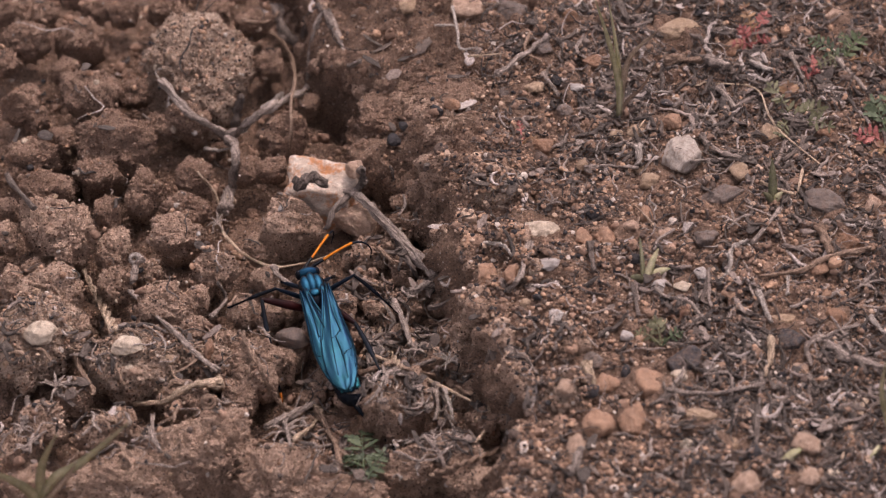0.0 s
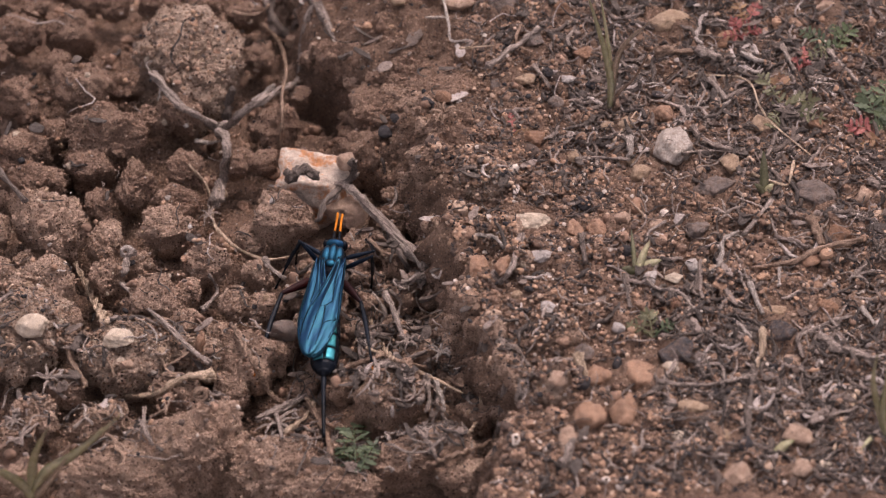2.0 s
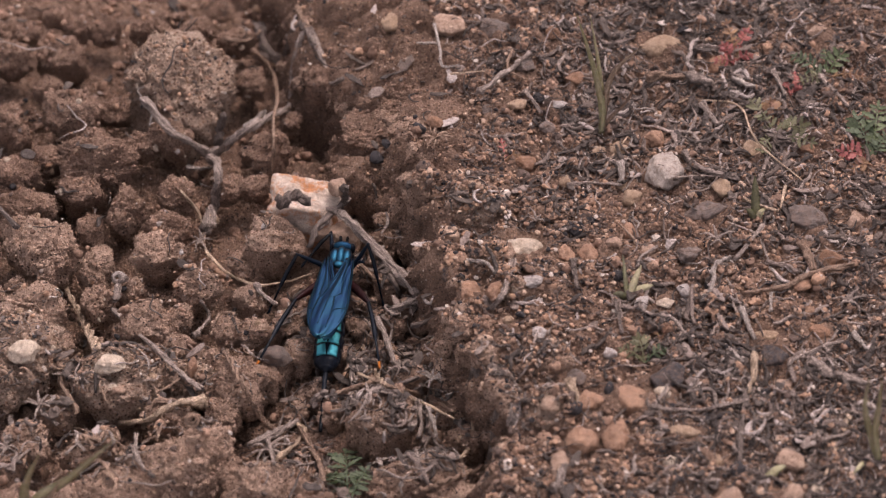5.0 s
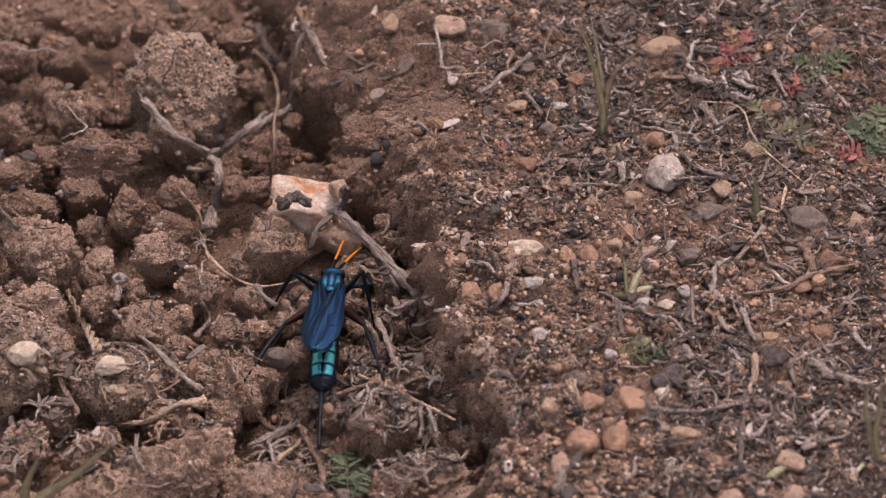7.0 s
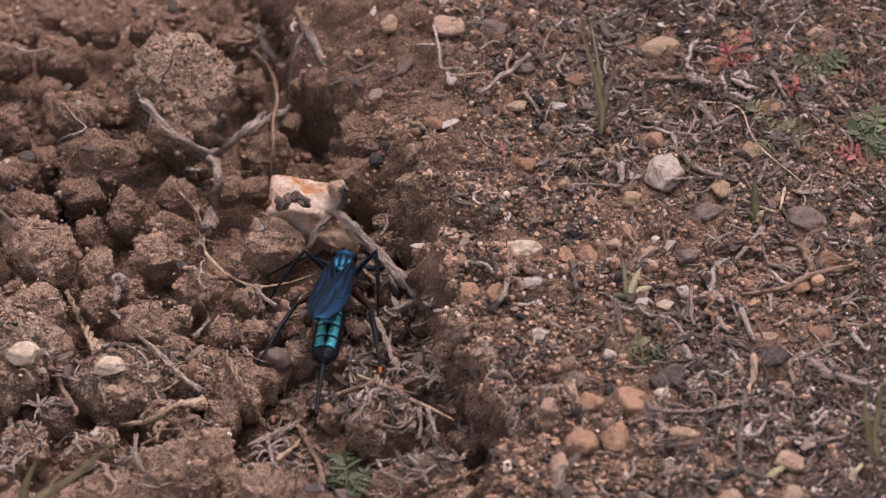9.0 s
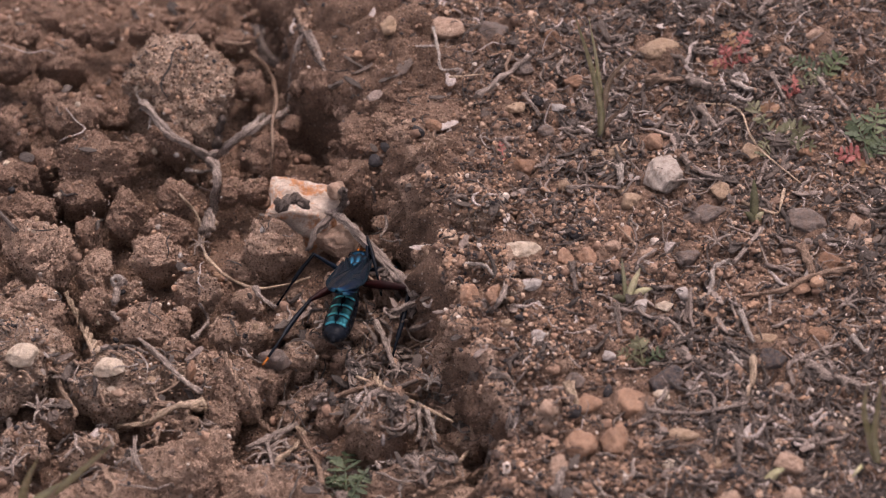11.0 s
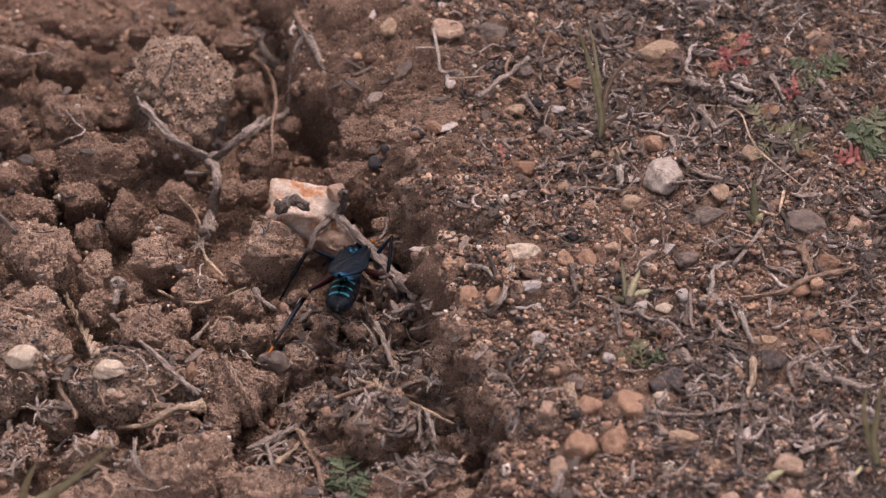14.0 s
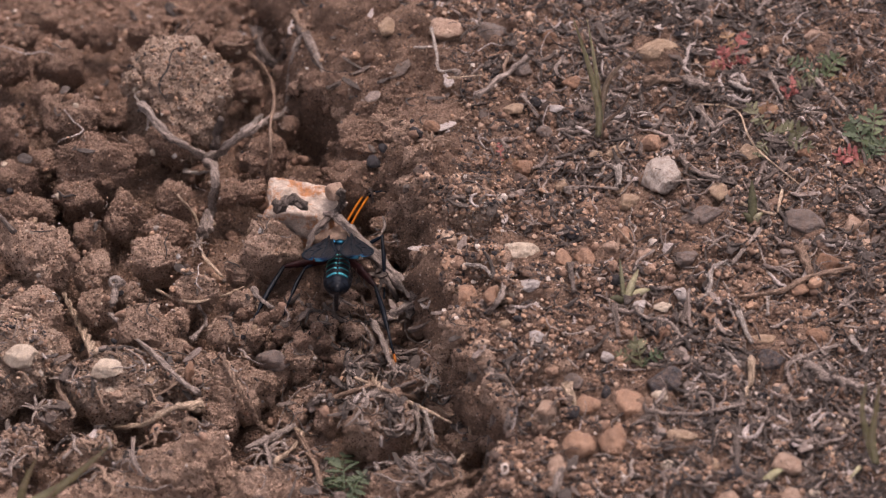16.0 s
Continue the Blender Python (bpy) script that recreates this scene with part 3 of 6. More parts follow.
def seedling(name, label, leaves, colours, stem=None):
    """leaves: base, tip, width, pairs (0 for a plain blade)."""
    root = new(name)
    tagged(root, label, "plant", "small plants in the litter")
    b0 = np.asarray(leaves[0][0])
    root.location = b0 * MM
    for i, (base, tip, width, pairs) in enumerate(leaves):
        base, tip = np.asarray(base) - b0, np.asarray(tip) - b0
        me = frond(base, tip, width, pairs, i + int(abs(b0[0]) * 10)) if pairs else blade([base, (base + tip) / 2 + np.array((0, 0, 0.6)), tip], width, "x", "leaf")
        part("leaf", me, LEAF[colours[i % len(colours)]], root)
    return root


# ---------- the ground: one sheet to the horizon ----------
def ground_lines(lo, hi, step, far):
    inner = np.arange(lo, hi + step / 2, step)
    out = [step * 1.6]
    while sum(out) < far:
        out.append(out[-1] * 1.45)
    grow = np.cumsum(out)
    return np.concatenate([lo - grow[::-1], inner, hi + grow])


gx, gy = ground_lines(-104, 104, 0.45, 60000), ground_lines(-82, 96, 0.45, 60000)
nx, ny = len(gx), len(gy)
GX, GY = np.meshgrid(gx, gy, indexing="ij")
GZ = fine_z(np.clip(GX, -400, 400), np.clip(GY, -400, 400))
steep = 4 * rise(GX, GY) * (1 - rise(GX, GY))
GX = GX - steep * np.where(np.abs(GY) < 120, 1, 0) * (5.0 * (lumps(GY / 11.0, GZ / 8.0, 0.0, 61, 2) - 0.4) + 3.0 * (lumps(GY / 4.5, GZ / 3.5, 0.0, 51, 3) - 0.35))
fade = smooth((np.maximum(np.abs(GX), np.abs(GY)) - 104) / 300)
GZ = GZ * (1 - fade) + 6.0 * fade
idx = np.arange(nx * ny).reshape(nx, ny)
quads = np.stack([idx[:-1, :-1], idx[1:, :-1], idx[1:, 1:], idx[:-1, 1:]], axis=-1).reshape(-1, 4)
thing("ground", mesh_of("ground", np.stack([GX, GY, GZ], axis=-1).reshape(-1, 3) * MM, quads), SOIL["ground"],
      "gritty brown soil stepping up to a low crusted bank", "ground", kind="structure")



# ---------- clods of the loose low ground ----------
clod(-88.0, 68.9, -0.4, 3.6, 3.7, 3.3)
clod(-73.7, 60.2, 0.2, 5.9, 5.4, 5.0)
clod(-84.5, 59.4, 0.3, 5.6, 4.3, 4.1)
clod(-70.5, 42.6, 1.5, 7.1, 6.7, 6.2)
clod(-84.5, 40.7, 0.9, 4.7, 5.4, 4.4)
clod(-81.0, 37.3, -0.5, 2.8, 3.5, 2.7)
clod(-75.6, 31.3, -1.0, 3.7, 3.9, 3.4)
clod(-64.8, 29.4, 0.9, 9.2, 7.4, 7.0)
clod(-81.0, 26.7, -0.5, 6.2, 5.4, 5.0)
clod(-49.4, 50.2, -1.0, 12.7, 13.0, 11.7, "grainy")
clod(-51.1, 36.9, -0.9, 5.6, 4.7, 4.4)
clod(-65.6, 69.8, -1.4, 3.9, 3.0, 2.9)
clod(-46.5, 67.8, -0.1, 4.7, 3.7, 3.5)
clod(-38.4, 65.7, -0.5, 4.7, 3.3, 3.2)
clod(-70.9, 70.9, -1.4, 3.6, 3.0, 2.8)
clod(-55.8, 69.9, -1.0, 5.3, 3.0, 3.0)
clod(-81.1, 68.7, -0.9, 3.6, 2.7, 2.5)
clod(-76.1, 51.3, -0.5, 3.6, 3.0, 2.8)
clod(-56.8, 35.7, -1.3, 4.1, 3.0, 2.9)
clod(-88.2, 53.6, -0.3, 3.0, 3.3, 2.8)
clod(-35.8, 54.6, -1.2, 4.1, 4.0, 3.7)
clod(-62.2, 44.6, -0.4, 3.6, 3.3, 3.1)
clod(-67.9, 21.8, -1.1, 5.6, 4.3, 4.1)
clod(-83.0, 22.4, -1.7, 3.6, 3.3, 3.1)
clod(-58.5, 17.7, -1.1, 4.7, 5.7, 4.5)
clod(-75.1, 3.2, 1.3, 8.6, 9.7, 8.0, "dusty")
clod(-78.3, 17.9, -1.2, 6.8, 4.0, 4.0)
clod(-50.8, 12.5, -1.4, 5.6, 4.0, 3.9)
clod(-51.9, 3.9, -0.4, 6.6, 5.4, 5.1, "dusty")
clod(-65.9, 13.2, -2.1, 3.0, 4.1, 2.8)
clod(-64.2, 1.9, -1.7, 4.1, 7.0, 4.1, "dusty")
clod(-63.2, -8.2, -1.6, 4.1, 4.3, 3.8, "dusty")
clod(-43.9, -5.1, -0.2, 5.6, 5.4, 5.0, "dusty")
clod(-52.7, -15.0, -0.2, 6.6, 5.7, 5.3, "dusty")
clod(-75.5, -12.0, -0.2, 7.4, 6.0, 5.7, "dusty")
clod(-78.2, -25.0, 0.3, 9.8, 12.0, 6.5, "grainy")
clod(-79.2, -4.1, -1.2, 3.1, 3.2, 2.8, "dusty")
clod(-83.2, -8.0, -1.1, 3.1, 4.1, 2.9, "dusty")
clod(-84.6, 4.1, -0.8, 2.7, 4.0, 2.6, "dusty")
clod(-85.3, 13.7, -1.7, 2.7, 2.8, 2.5)
clod(-49.0, 22.5, -1.8, 4.4, 4.0, 3.7)
clod(-47.5, -20.4, -1.7, 4.4, 3.0, 2.9, "dusty")
clod(-58.6, -30.2, -0.8, 10.4, 8.6, 6.6, "grainy")
clod(-35.2, -31.9, 0.3, 6.5, 7.7, 6.1, "dusty")
clod(-33.0, -16.8, -1.5, 3.9, 4.0, 3.6, "dusty")
clod(-38.4, -16.1, -1.4, 3.6, 4.0, 3.3, "dusty")
clod(-69.7, -19.6, -1.7, 3.0, 4.0, 2.8, "dusty")
clod(-57.4, -4.1, -2.0, 3.6, 3.3, 3.1, "dusty")
clod(-75.2, -46.4, -0.7, 5.3, 4.7, 4.4, "dusty")
clod(-63.4, -48.9, -0.4, 6.2, 5.0, 4.7, "dusty")
clod(-44.0, -56.7, 3.4, 10.7, 11.0, 9.8, "dusty")
clod(-29.7, -63.6, 2.4, 11.6, 8.4, 8.0, "dusty")
clod(-58.0, -62.8, 1.5, 13.3, 7.4, 7.4, "dusty")
clod(-20.2, -66.5, 1.0, 11.8, 5.4, 5.6, "dusty")
clod(-60.5, -43.3, -1.6, 3.3, 2.8, 2.6, "dusty")
clod(-47.8, -40.4, -0.9, 4.1, 4.0, 3.7, "dusty")
clod(-54.9, -51.1, -1.1, 3.6, 3.7, 3.3, "dusty")
clod(-38.3, -38.2, -0.9, 4.1, 4.3, 3.8, "dusty")
clod(-79.6, -52.5, -1.1, 5.3, 4.0, 3.8, "dusty")
clod(-75.9, -61.7, -0.5, 7.1, 4.7, 4.6, "dusty")
clod(-17.5, -37.7, -1.4, 3.6, 4.0, 3.3, "dusty")
clod(-27.1, 44.4, -3.3, 3.0, 3.0, 2.7)
clod(-31.9, 33.3, -0.6, 5.9, 5.7, 5.3)
clod(-38.4, 24.2, -1.9, 3.6, 4.0, 3.3)
clod(-34.0, 24.0, -1.7, 3.6, 3.3, 3.1)
clod(-14.2, 0.8, -3.0, 4.3, 4.1, 3.8, "dusty")
clod(-7.6, -3.5, -1.7, 3.6, 4.0, 3.3, "dusty")
clod(-15.7, -7.2, -2.6, 4.1, 2.7, 2.6, "dusty")
clod(-8.7, 8.4, -1.9, 5.0, 4.0, 3.8)
clod(-0.4, -13.8, -1.4, 2.7, 2.8, 2.5, "dusty")
clod(-3.2, 15.0, -2.4, 4.7, 4.0, 3.8)
clod(-8.9, -43.4, 1.6, 7.7, 7.7, 7.1, "dusty")
clod(1.7, -55.2, 0.2, 7.1, 6.0, 5.6, "dusty")
clod(-5.2, -57.8, -0.0, 7.7, 6.0, 5.7, "dusty")
clod(8.2, -21.7, -1.0, 3.6, 4.7, 3.4, "dusty")
clod(12.9, -42.3, 0.4, 5.6, 6.7, 5.3, "dusty")
clod(7.0, -37.3, -0.3, 4.3, 4.1, 3.8, "dusty")
clod(-12.8, -28.5, -1.8, 3.0, 4.0, 2.8, "dusty")
clod(1.7, -21.7, -1.1, 3.3, 3.3, 3.0, "dusty")
clod(-2.6, -29.3, -1.0, 3.6, 3.3, 3.1, "dusty")
clod(5.9, -61.1, -1.1, 6.5, 4.7, 4.5, "dusty")
clod(-10.9, -59.9, -0.8, 5.3, 4.0, 3.8, "dusty")
clod(-20.0, -16.2, -2.1, 3.6, 3.3, 3.1, "dusty")
clod(-24.2, -22.6, -1.7, 4.1, 4.0, 3.7, "dusty")
clod(-26.5, -13.5, -1.7, 3.6, 4.0, 3.3, "dusty")
clod(-28.5, -25.4, -1.9, 3.6, 4.0, 3.3, "dusty")
clod(-35.6, 1.3, -1.1, 3.6, 3.7, 3.3, "dusty")
clod(-34.3, -7.8, -1.3, 3.6, 3.3, 3.1, "dusty")
clod(-47.2, -29.2, -2.3, 7.7, 5.4, 5.2, "grainy")
clod(-67.1, -28.9, -1.3, 3.6, 4.0, 3.3, "dusty")
clod(-52.3, -22.6, -1.7, 3.6, 3.0, 2.8, "dusty")
clod(-42.0, -24.4, -1.4, 4.1, 3.7, 3.4, "dusty")
clod(-49.5, -38.7, -1.2, 5.3, 3.3, 3.3, "dusty")
clod(-57.4, -16.6, -1.7, 3.6, 3.0, 2.8, "dusty")
clod(-47.8, -12.2, -1.5, 3.3, 3.3, 3.0, "dusty")
clod(-71.6, -25.5, -1.8, 3.0, 3.0, 2.7, "dusty")
clod(-69.9, -37.7, -1.4, 4.1, 3.3, 3.2, "dusty")
clod(-41.7, -31.4, -1.1, 4.1, 4.0, 3.7, "dusty")

# ---------- lumps that have broken out of the bank ----------
clod(7.1, -15.9, -4.8, 4.7, 6.4, 4.5, "dusty")
clod(-19.1, 77.0, -1.6, 7.1, 6.7, 6.2)
clod(13.0, -20.7, 2.4, 6.5, 6.7, 6.0, "grainy")
clod(17.7, -40.0, 4.4, 5.3, 8.7, 5.2, "grainy")
clod(15.8, -63.9, 3.3, 6.5, 6.7, 6.0, "grainy")
clod(22.6, -51.9, 13.6, 5.3, 5.4, 4.9, "grainy")
clod(18.5, -39.9, 8.6, 5.3, 5.4, 4.9, "grainy")
clod(3.4, -5.2, -2.5, 4.1, 4.7, 3.9, "dusty")
clod(8.3, 2.8, 14.3, 5.3, 5.4, 4.9, "dusty")
clod(12.5, -12.7, 14.4, 5.3, 4.7, 4.4, "dusty")
clod(22.8, -40.8, 14.2, 5.3, 5.4, 4.9, "dusty")
clod(10.4, 0.4, 14.3, 6.5, 4.7, 4.5, "grainy")
clod(11.0, -27.5, -2.9, 5.4, 5.9, 5.1, "grainy")
clod(10.6, -22.8, -2.2, 5.4, 6.2, 5.1, "grainy")
clod(8.4, -16.9, -2.9, 5.0, 4.8, 4.4, "dusty")
clod(15.6, -21.1, 15.2, 4.1, 4.0, 3.7, "grainy")
clod(14.0, -35.6, -2.4, 4.7, 4.7, 4.3, "grainy")
clod(-2.6, 7.7, -1.3, 4.3, 4.0, 3.7)
clod(2.0, 0.3, -0.1, 4.9, 4.7, 4.3, "dusty")
clod(-5.5, 20.6, 1.9, 3.7, 3.5, 3.2)
clod(0.1, 3.0, -0.5, 4.3, 4.1, 3.8, "dusty")
clod(-10.5, 18.9, -2.2, 3.7, 3.3, 3.1)
clod(3.9, -10.1, -0.4, 4.1, 4.1, 3.8, "dusty")
clod(-1.5, -3.6, -0.9, 3.7, 3.7, 3.4, "dusty")
clod(-6.4, -13.9, -1.3, 3.3, 3.2, 3.0, "dusty")
clod(3.9, -29.5, -0.7, 3.8, 3.9, 3.5, "dusty")
clod(-31.1, -28.5, -1.7, 3.7, 3.5, 3.2, "dusty")
clod(-16.4, 46.3, -5.8, 2.8, 2.7, 2.5)
clod(-19.4, 58.4, -6.3, 2.6, 2.7, 2.4)

clod(9.0, -33.0, 1.0, 4.5, 4.2, 4.0, "dusty")
clod(12.0, -40.5, 2.0, 4.2, 4.0, 4.0, "dusty")
clod(8.0, -46.0, 0.0, 4.5, 4.0, 3.6, "dusty")
clod(5.0, -27.0, 0.0, 4.0, 4.0, 3.6, "dusty")
clod(13.5, -47.5, 3.0, 3.6, 3.8, 3.4, "dusty")

# blocks of the broken ledge below the rim
clod(-9.5, 33.0, 3.2, 8.5, 7.0, 5.5)
clod(-13.5, 24.5, 0.6, 6.0, 5.5, 5.2)
clod(-3.0, 22.5, 3.8, 7.5, 6.0, 5.0)
clod(-17.5, 47.0, 5.0, 7.5, 6.0, 5.5)
clod(-6.0, 40.5, 7.5, 9.0, 6.0, 4.6)
clod(1.5, 31.0, 10.5, 8.0, 6.5, 4.0)

# ---------- stones and pebbles that stand out ----------
pebble(46.2, 9.3, 15.8, 4.11, 5.27, 3.96, "pale")
pebble(44.3, 20.6, 14.9, 2.52, 2.61, 1.95, "orange")
pebble(46.5, 47.1, 14.5, 4.50, 2.85, 2.14, "tan")
pebble(57.4, 41.9, 13.7, 2.30, 2.48, 1.86, "brown")
pebble(17.8, 30.6, 14.2, 2.08, 1.37, 1.02, "tan")
pebble(26.5, 30.0, 14.8, 1.54, 1.12, 0.84, "white")
pebble(18.4, -9.1, 14.1, 4.17, 2.23, 1.68, "cream")
pebble(30.8, -11.5, 15.0, 1.97, 2.36, 1.77, "orange")
pebble(26.8, -12.0, 14.8, 1.65, 2.11, 1.58, "orange")
pebble(35.8, -9.8, 16.3, 1.65, 1.05, 0.79, "peach")
pebble(39.0, -5.2, 14.5, 1.48, 1.99, 1.49, "orange")
pebble(19.9, -20.4, 16.4, 2.30, 1.43, 1.07, "white")
pebble(12.9, -23.5, 16.9, 1.65, 2.61, 1.95, "orange")
pebble(8.4, -21.5, 9.4, 1.86, 2.73, 2.05, "orange")
pebble(45.1, -25.0, 14.9, 1.76, 1.43, 1.07, "cream")
pebble(48.7, -21.9, 15.2, 1.43, 1.61, 1.21, "white")
pebble(40.5, -26.1, 16.0, 1.43, 1.99, 1.49, "white")
pebble(71.2, -20.1, 14.7, 1.86, 1.74, 1.30, "orange")
pebble(77.0, -13.1, 14.8, 2.63, 2.23, 1.68, "brown")
pebble(64.9, -39.6, 15.9, 2.85, 2.36, 1.77, "dark")
pebble(66.3, -45.6, 13.8, 1.97, 1.99, 1.49, "peach")
pebble(30.5, -48.9, 13.5, 2.85, 2.85, 2.14, "orange")
pebble(37.8, -48.9, 13.2, 3.62, 3.60, 2.70, "orange")
pebble(34.8, -58.1, 13.6, 2.74, 3.72, 2.79, "orange")
pebble(28.5, -59.4, 13.6, 3.29, 3.23, 2.42, "orange")
pebble(47.4, -58.0, 14.8, 3.07, 1.37, 1.02, "tan")
pebble(44.1, -47.8, 14.6, 1.97, 1.37, 1.02, "cream")
pebble(55.0, -75.0, 14.9, 2.85, 2.85, 2.14, "peach")
pebble(66.2, -66.2, 16.2, 2.85, 2.23, 1.68, "peach")
pebble(44.6, -65.2, 14.1, 1.48, 1.37, 1.02, "cream")
pebble(53.4, -64.6, 13.5, 2.30, 1.61, 1.21, "tan")
pebble(56.9, 5.0, 15.9, 1.97, 2.23, 1.68, "tan")
pebble(4.6, 52.2, 15.6, 3.40, 2.61, 1.95, "peach")
pebble(39.8, 3.4, 15.2, 1.97, 1.86, 1.40, "tan")
pebble(43.8, 25.2, 15.2, 1.32, 0.99, 0.74, "dark")
pebble(63.8, 16.4, 15.3, 2.52, 1.99, 1.49, "tan")
pebble(66.2, -74.6, 16.1, 2.30, 1.86, 1.40, "peach")
pebble(71.0, -72.9, 14.9, 1.10, 1.12, 0.84, "cream")
pebble(63.7, -32.4, 13.8, 2.85, 1.37, 1.02, "tan")
pebble(42.4, -11.2, 15.2, 1.48, 1.68, 1.26, "peach")
pebble(29.6, 37.1, 15.1, 2.19, 1.55, 1.16, "brown")
pebble(34.4, -37.4, 14.4, 1.32, 1.37, 1.02, "white")
pebble(19.3, 14.1, 14.0, 2.19, 1.86, 1.40, "brown")
pebble(-59.7, -31.8, 6.0, 3.07, 2.11, 1.58, "cream", planes=7)
pebble(-76.2, -28.6, 6.2, 3.29, 2.61, 1.95, "cream", planes=8)
pebble(-44.4, -29.5, 2.4, 0.99, 2.48, 1.86, "brown")
pebble(-53.3, -35.4, 0.4, 1.21, 1.24, 0.93, "dark")
pebble(-58.1, -34.9, 2.4, 1.65, 1.61, 1.21, "peach")
pebble(-51.8, -32.3, 2.8, 1.10, 1.12, 0.84, "tan")
pebble(-59.3, -34.9, 3.1, 1.10, 0.87, 0.65, "cream")
pebble(-22.2, 47.3, -12.7, 1.65, 2.73, 2.05, "brown")
pebble(1.8, 20.1, 19.7, 1.65, 1.49, 1.12, "brown")
pebble(19.7, 41.4, 14.9, 2.19, 1.86, 1.40, "grey")
pebble(13.6, 52.6, 14.5, 3.29, 2.48, 1.86, "grey")
pebble(54.9, -0.6, 15.3, 3.29, 2.48, 1.86, "grey")
pebble(25.4, 49.7, 16.3, 1.65, 1.61, 1.21, "brown")
pebble(37.8, 7.5, 14.2, 1.21, 1.24, 0.93, "tan")
pebble(33.6, 16.4, 15.0, 1.43, 1.37, 1.02, "tan")
pebble(37.5, 17.3, 14.9, 1.86, 1.86, 1.40, "tan")
pebble(74.2, 16.6, 15.4, 1.65, 1.49, 1.12, "brown")
pebble(26.9, 8.6, 14.7, 1.43, 1.49, 1.12, "tan")
pebble(23.8, 23.6, 14.8, 1.65, 1.49, 1.12, "grey")
pebble(51.5, -1.9, 15.8, 2.19, 1.61, 1.21, "grey")
pebble(73.8, -32.3, 14.4, 2.19, 1.74, 1.30, "brown")
pebble(44.8, -44.0, 14.5, 3.29, 3.10, 2.33, "dark")
pebble(73.2, -3.0, 15.4, 3.84, 3.10, 2.33, "grey")
pebble(22.5, -54.2, 18.0, 1.65, 1.61, 1.21, "peach")
pebble(21.2, -34.2, 16.4, 1.43, 1.37, 1.02, "white")
pebble(15.6, -29.2, 11.5, 1.32, 1.24, 0.93, "tan")
pebble(24.4, -65.9, 13.4, 1.86, 3.10, 2.33, "peach")
pebble(27.4, -44.1, 14.5, 2.41, 2.11, 1.58, "grey")
pebble(50.1, -12.3, 15.4, 2.41, 1.86, 1.40, "grey")
pebble(-11.0, -47.9, 6.7, 1.32, 1.24, 0.93, "peach")
pebble(78.4, 52.1, 14.2, 2.74, 1.86, 1.40, "peach")
pebble(82.4, -2.9, 15.3, 1.86, 2.48, 1.86, "peach")
pebble(-7.2, 54.3, 14.2, 1.86, 2.48, 1.86, "tan")

pebble(-28.6, -24.8, 1.0, 3.3, 2.8, 2.6, "grey")

# ---------- the pale stone on its clod, with a grey chip on top ----------
slab(-23.6, 13.4, 0.9, 7.0, 5.2, 6.9)
clod(-29.0, 4.0, 3.6, 7.3, 6.0, 5.4, "dusty")
pebble(-17.3, 8.4, 0.3, 4.6, 4.2, 3.4, "peach", planes=10)
pebble(-17.2, 12.9, 9.0, 1.86, 2.06, 1.65, "peach", planes=10)

# ---------- twigs, roots and stalks ----------
twig([(-43.2, 14.6, -3.8), (-42.0, 22.4, -4.8), (-41.1, 23.4, 2.0), (-43.1, 35.7, -3.6), (-50.3, 34.0, 4.2), (-56.1, 41.3, 6.3)], 1.26, 0.66, "grey")
twig([(-42.7, 35.5, -3.8), (-35.1, 33.2, 5.4), (-29.6, 43.9, -0.2), (-23.4, 57.3, -8.4), (-16.6, 36.8, 15.6)], 1.10, 0.38, "grey")
twig([(-41.4, 38.9, -4.4), (-41.2, 40.8, -2.3), (-40.4, 41.4, 1.9)], 0.88, 0.66, "dark")
twig([(-35.2, 33.9, 5.0), (-33.4, 47.1, -4.4), (-32.4, 49.0, -4.6)], 0.77, 0.38, "white")
twig([(-56.1, 41.4, 5.7), (-54.5, 39.8, 4.1), (-54.9, 36.7, 3.2)], 0.33, 0.16, "white")
twig([(-56.4, 41.9, 5.7), (-57.3, 43.7, 6.2), (-56.2, 43.6, 7.4)], 0.27, 0.11, "white")
twig([(-47.6, 33.4, -4.8), (-44.9, 32.7, -4.9), (-42.1, 33.2, -4.7)], 0.44, 0.22, "white")
twig([(-19.7, 11.3, 4.7), (-16.9, 9.5, 5.4), (-13.6, 6.0, 4.7), (-7.6, 0.4, 1.4), (-1.0, -11.0, 4.0)], 0.66, 1.1, "grey")
twig([(-28.0, 5.8, 11.9), (-25.6, 8.7, 10.9), (-22.8, 8.1, 9.8)], 1.32, 0.77, "dark")
twig([(-9.2, 4.3, -1.0), (-6.4, -6.2, 1.7), (-4.6, -5.7, -3.1)], 0.77, 0.44, "dark")
twig([(-15.8, 11.3, 10.6), (-15.8, 11.3, 6.8), (-17.5, 10.5, 4.9)], 0.77, 0.66, "dark")
twig([(-13.8, 18.9, -0.6), (-10.4, 16.9, 1.3), (-9.5, 15.8, -0.7)], 0.44, 0.22, "dark")
twig([(-18.6, 8.9, 5.3), (-21.2, 2.8, 7.4), (-22.8, -0.2, 5.7)], 0.77, 0.44, "dark")
twig([(-48.2, 19.8, 1.6), (-44.5, 18.7, -4.4), (-43.1, 9.3, -4.4), (-38.9, 0.3, -1.7)], 0.33, 0.27, "straw")
twig([(-60.3, -11.1, -0.3), (-52.1, -23.2, 2.0), (-46.4, -31.6, 3.0), (-42.3, -34.7, 2.0)], 0.44, 0.55, "grey")
twig([(-58.6, -36.9, -4.6), (-52.6, -41.1, 0.4), (-47.2, -39.9, 3.7), (-41.7, -38.5, 2.5)], 0.38, 0.99, "straw")
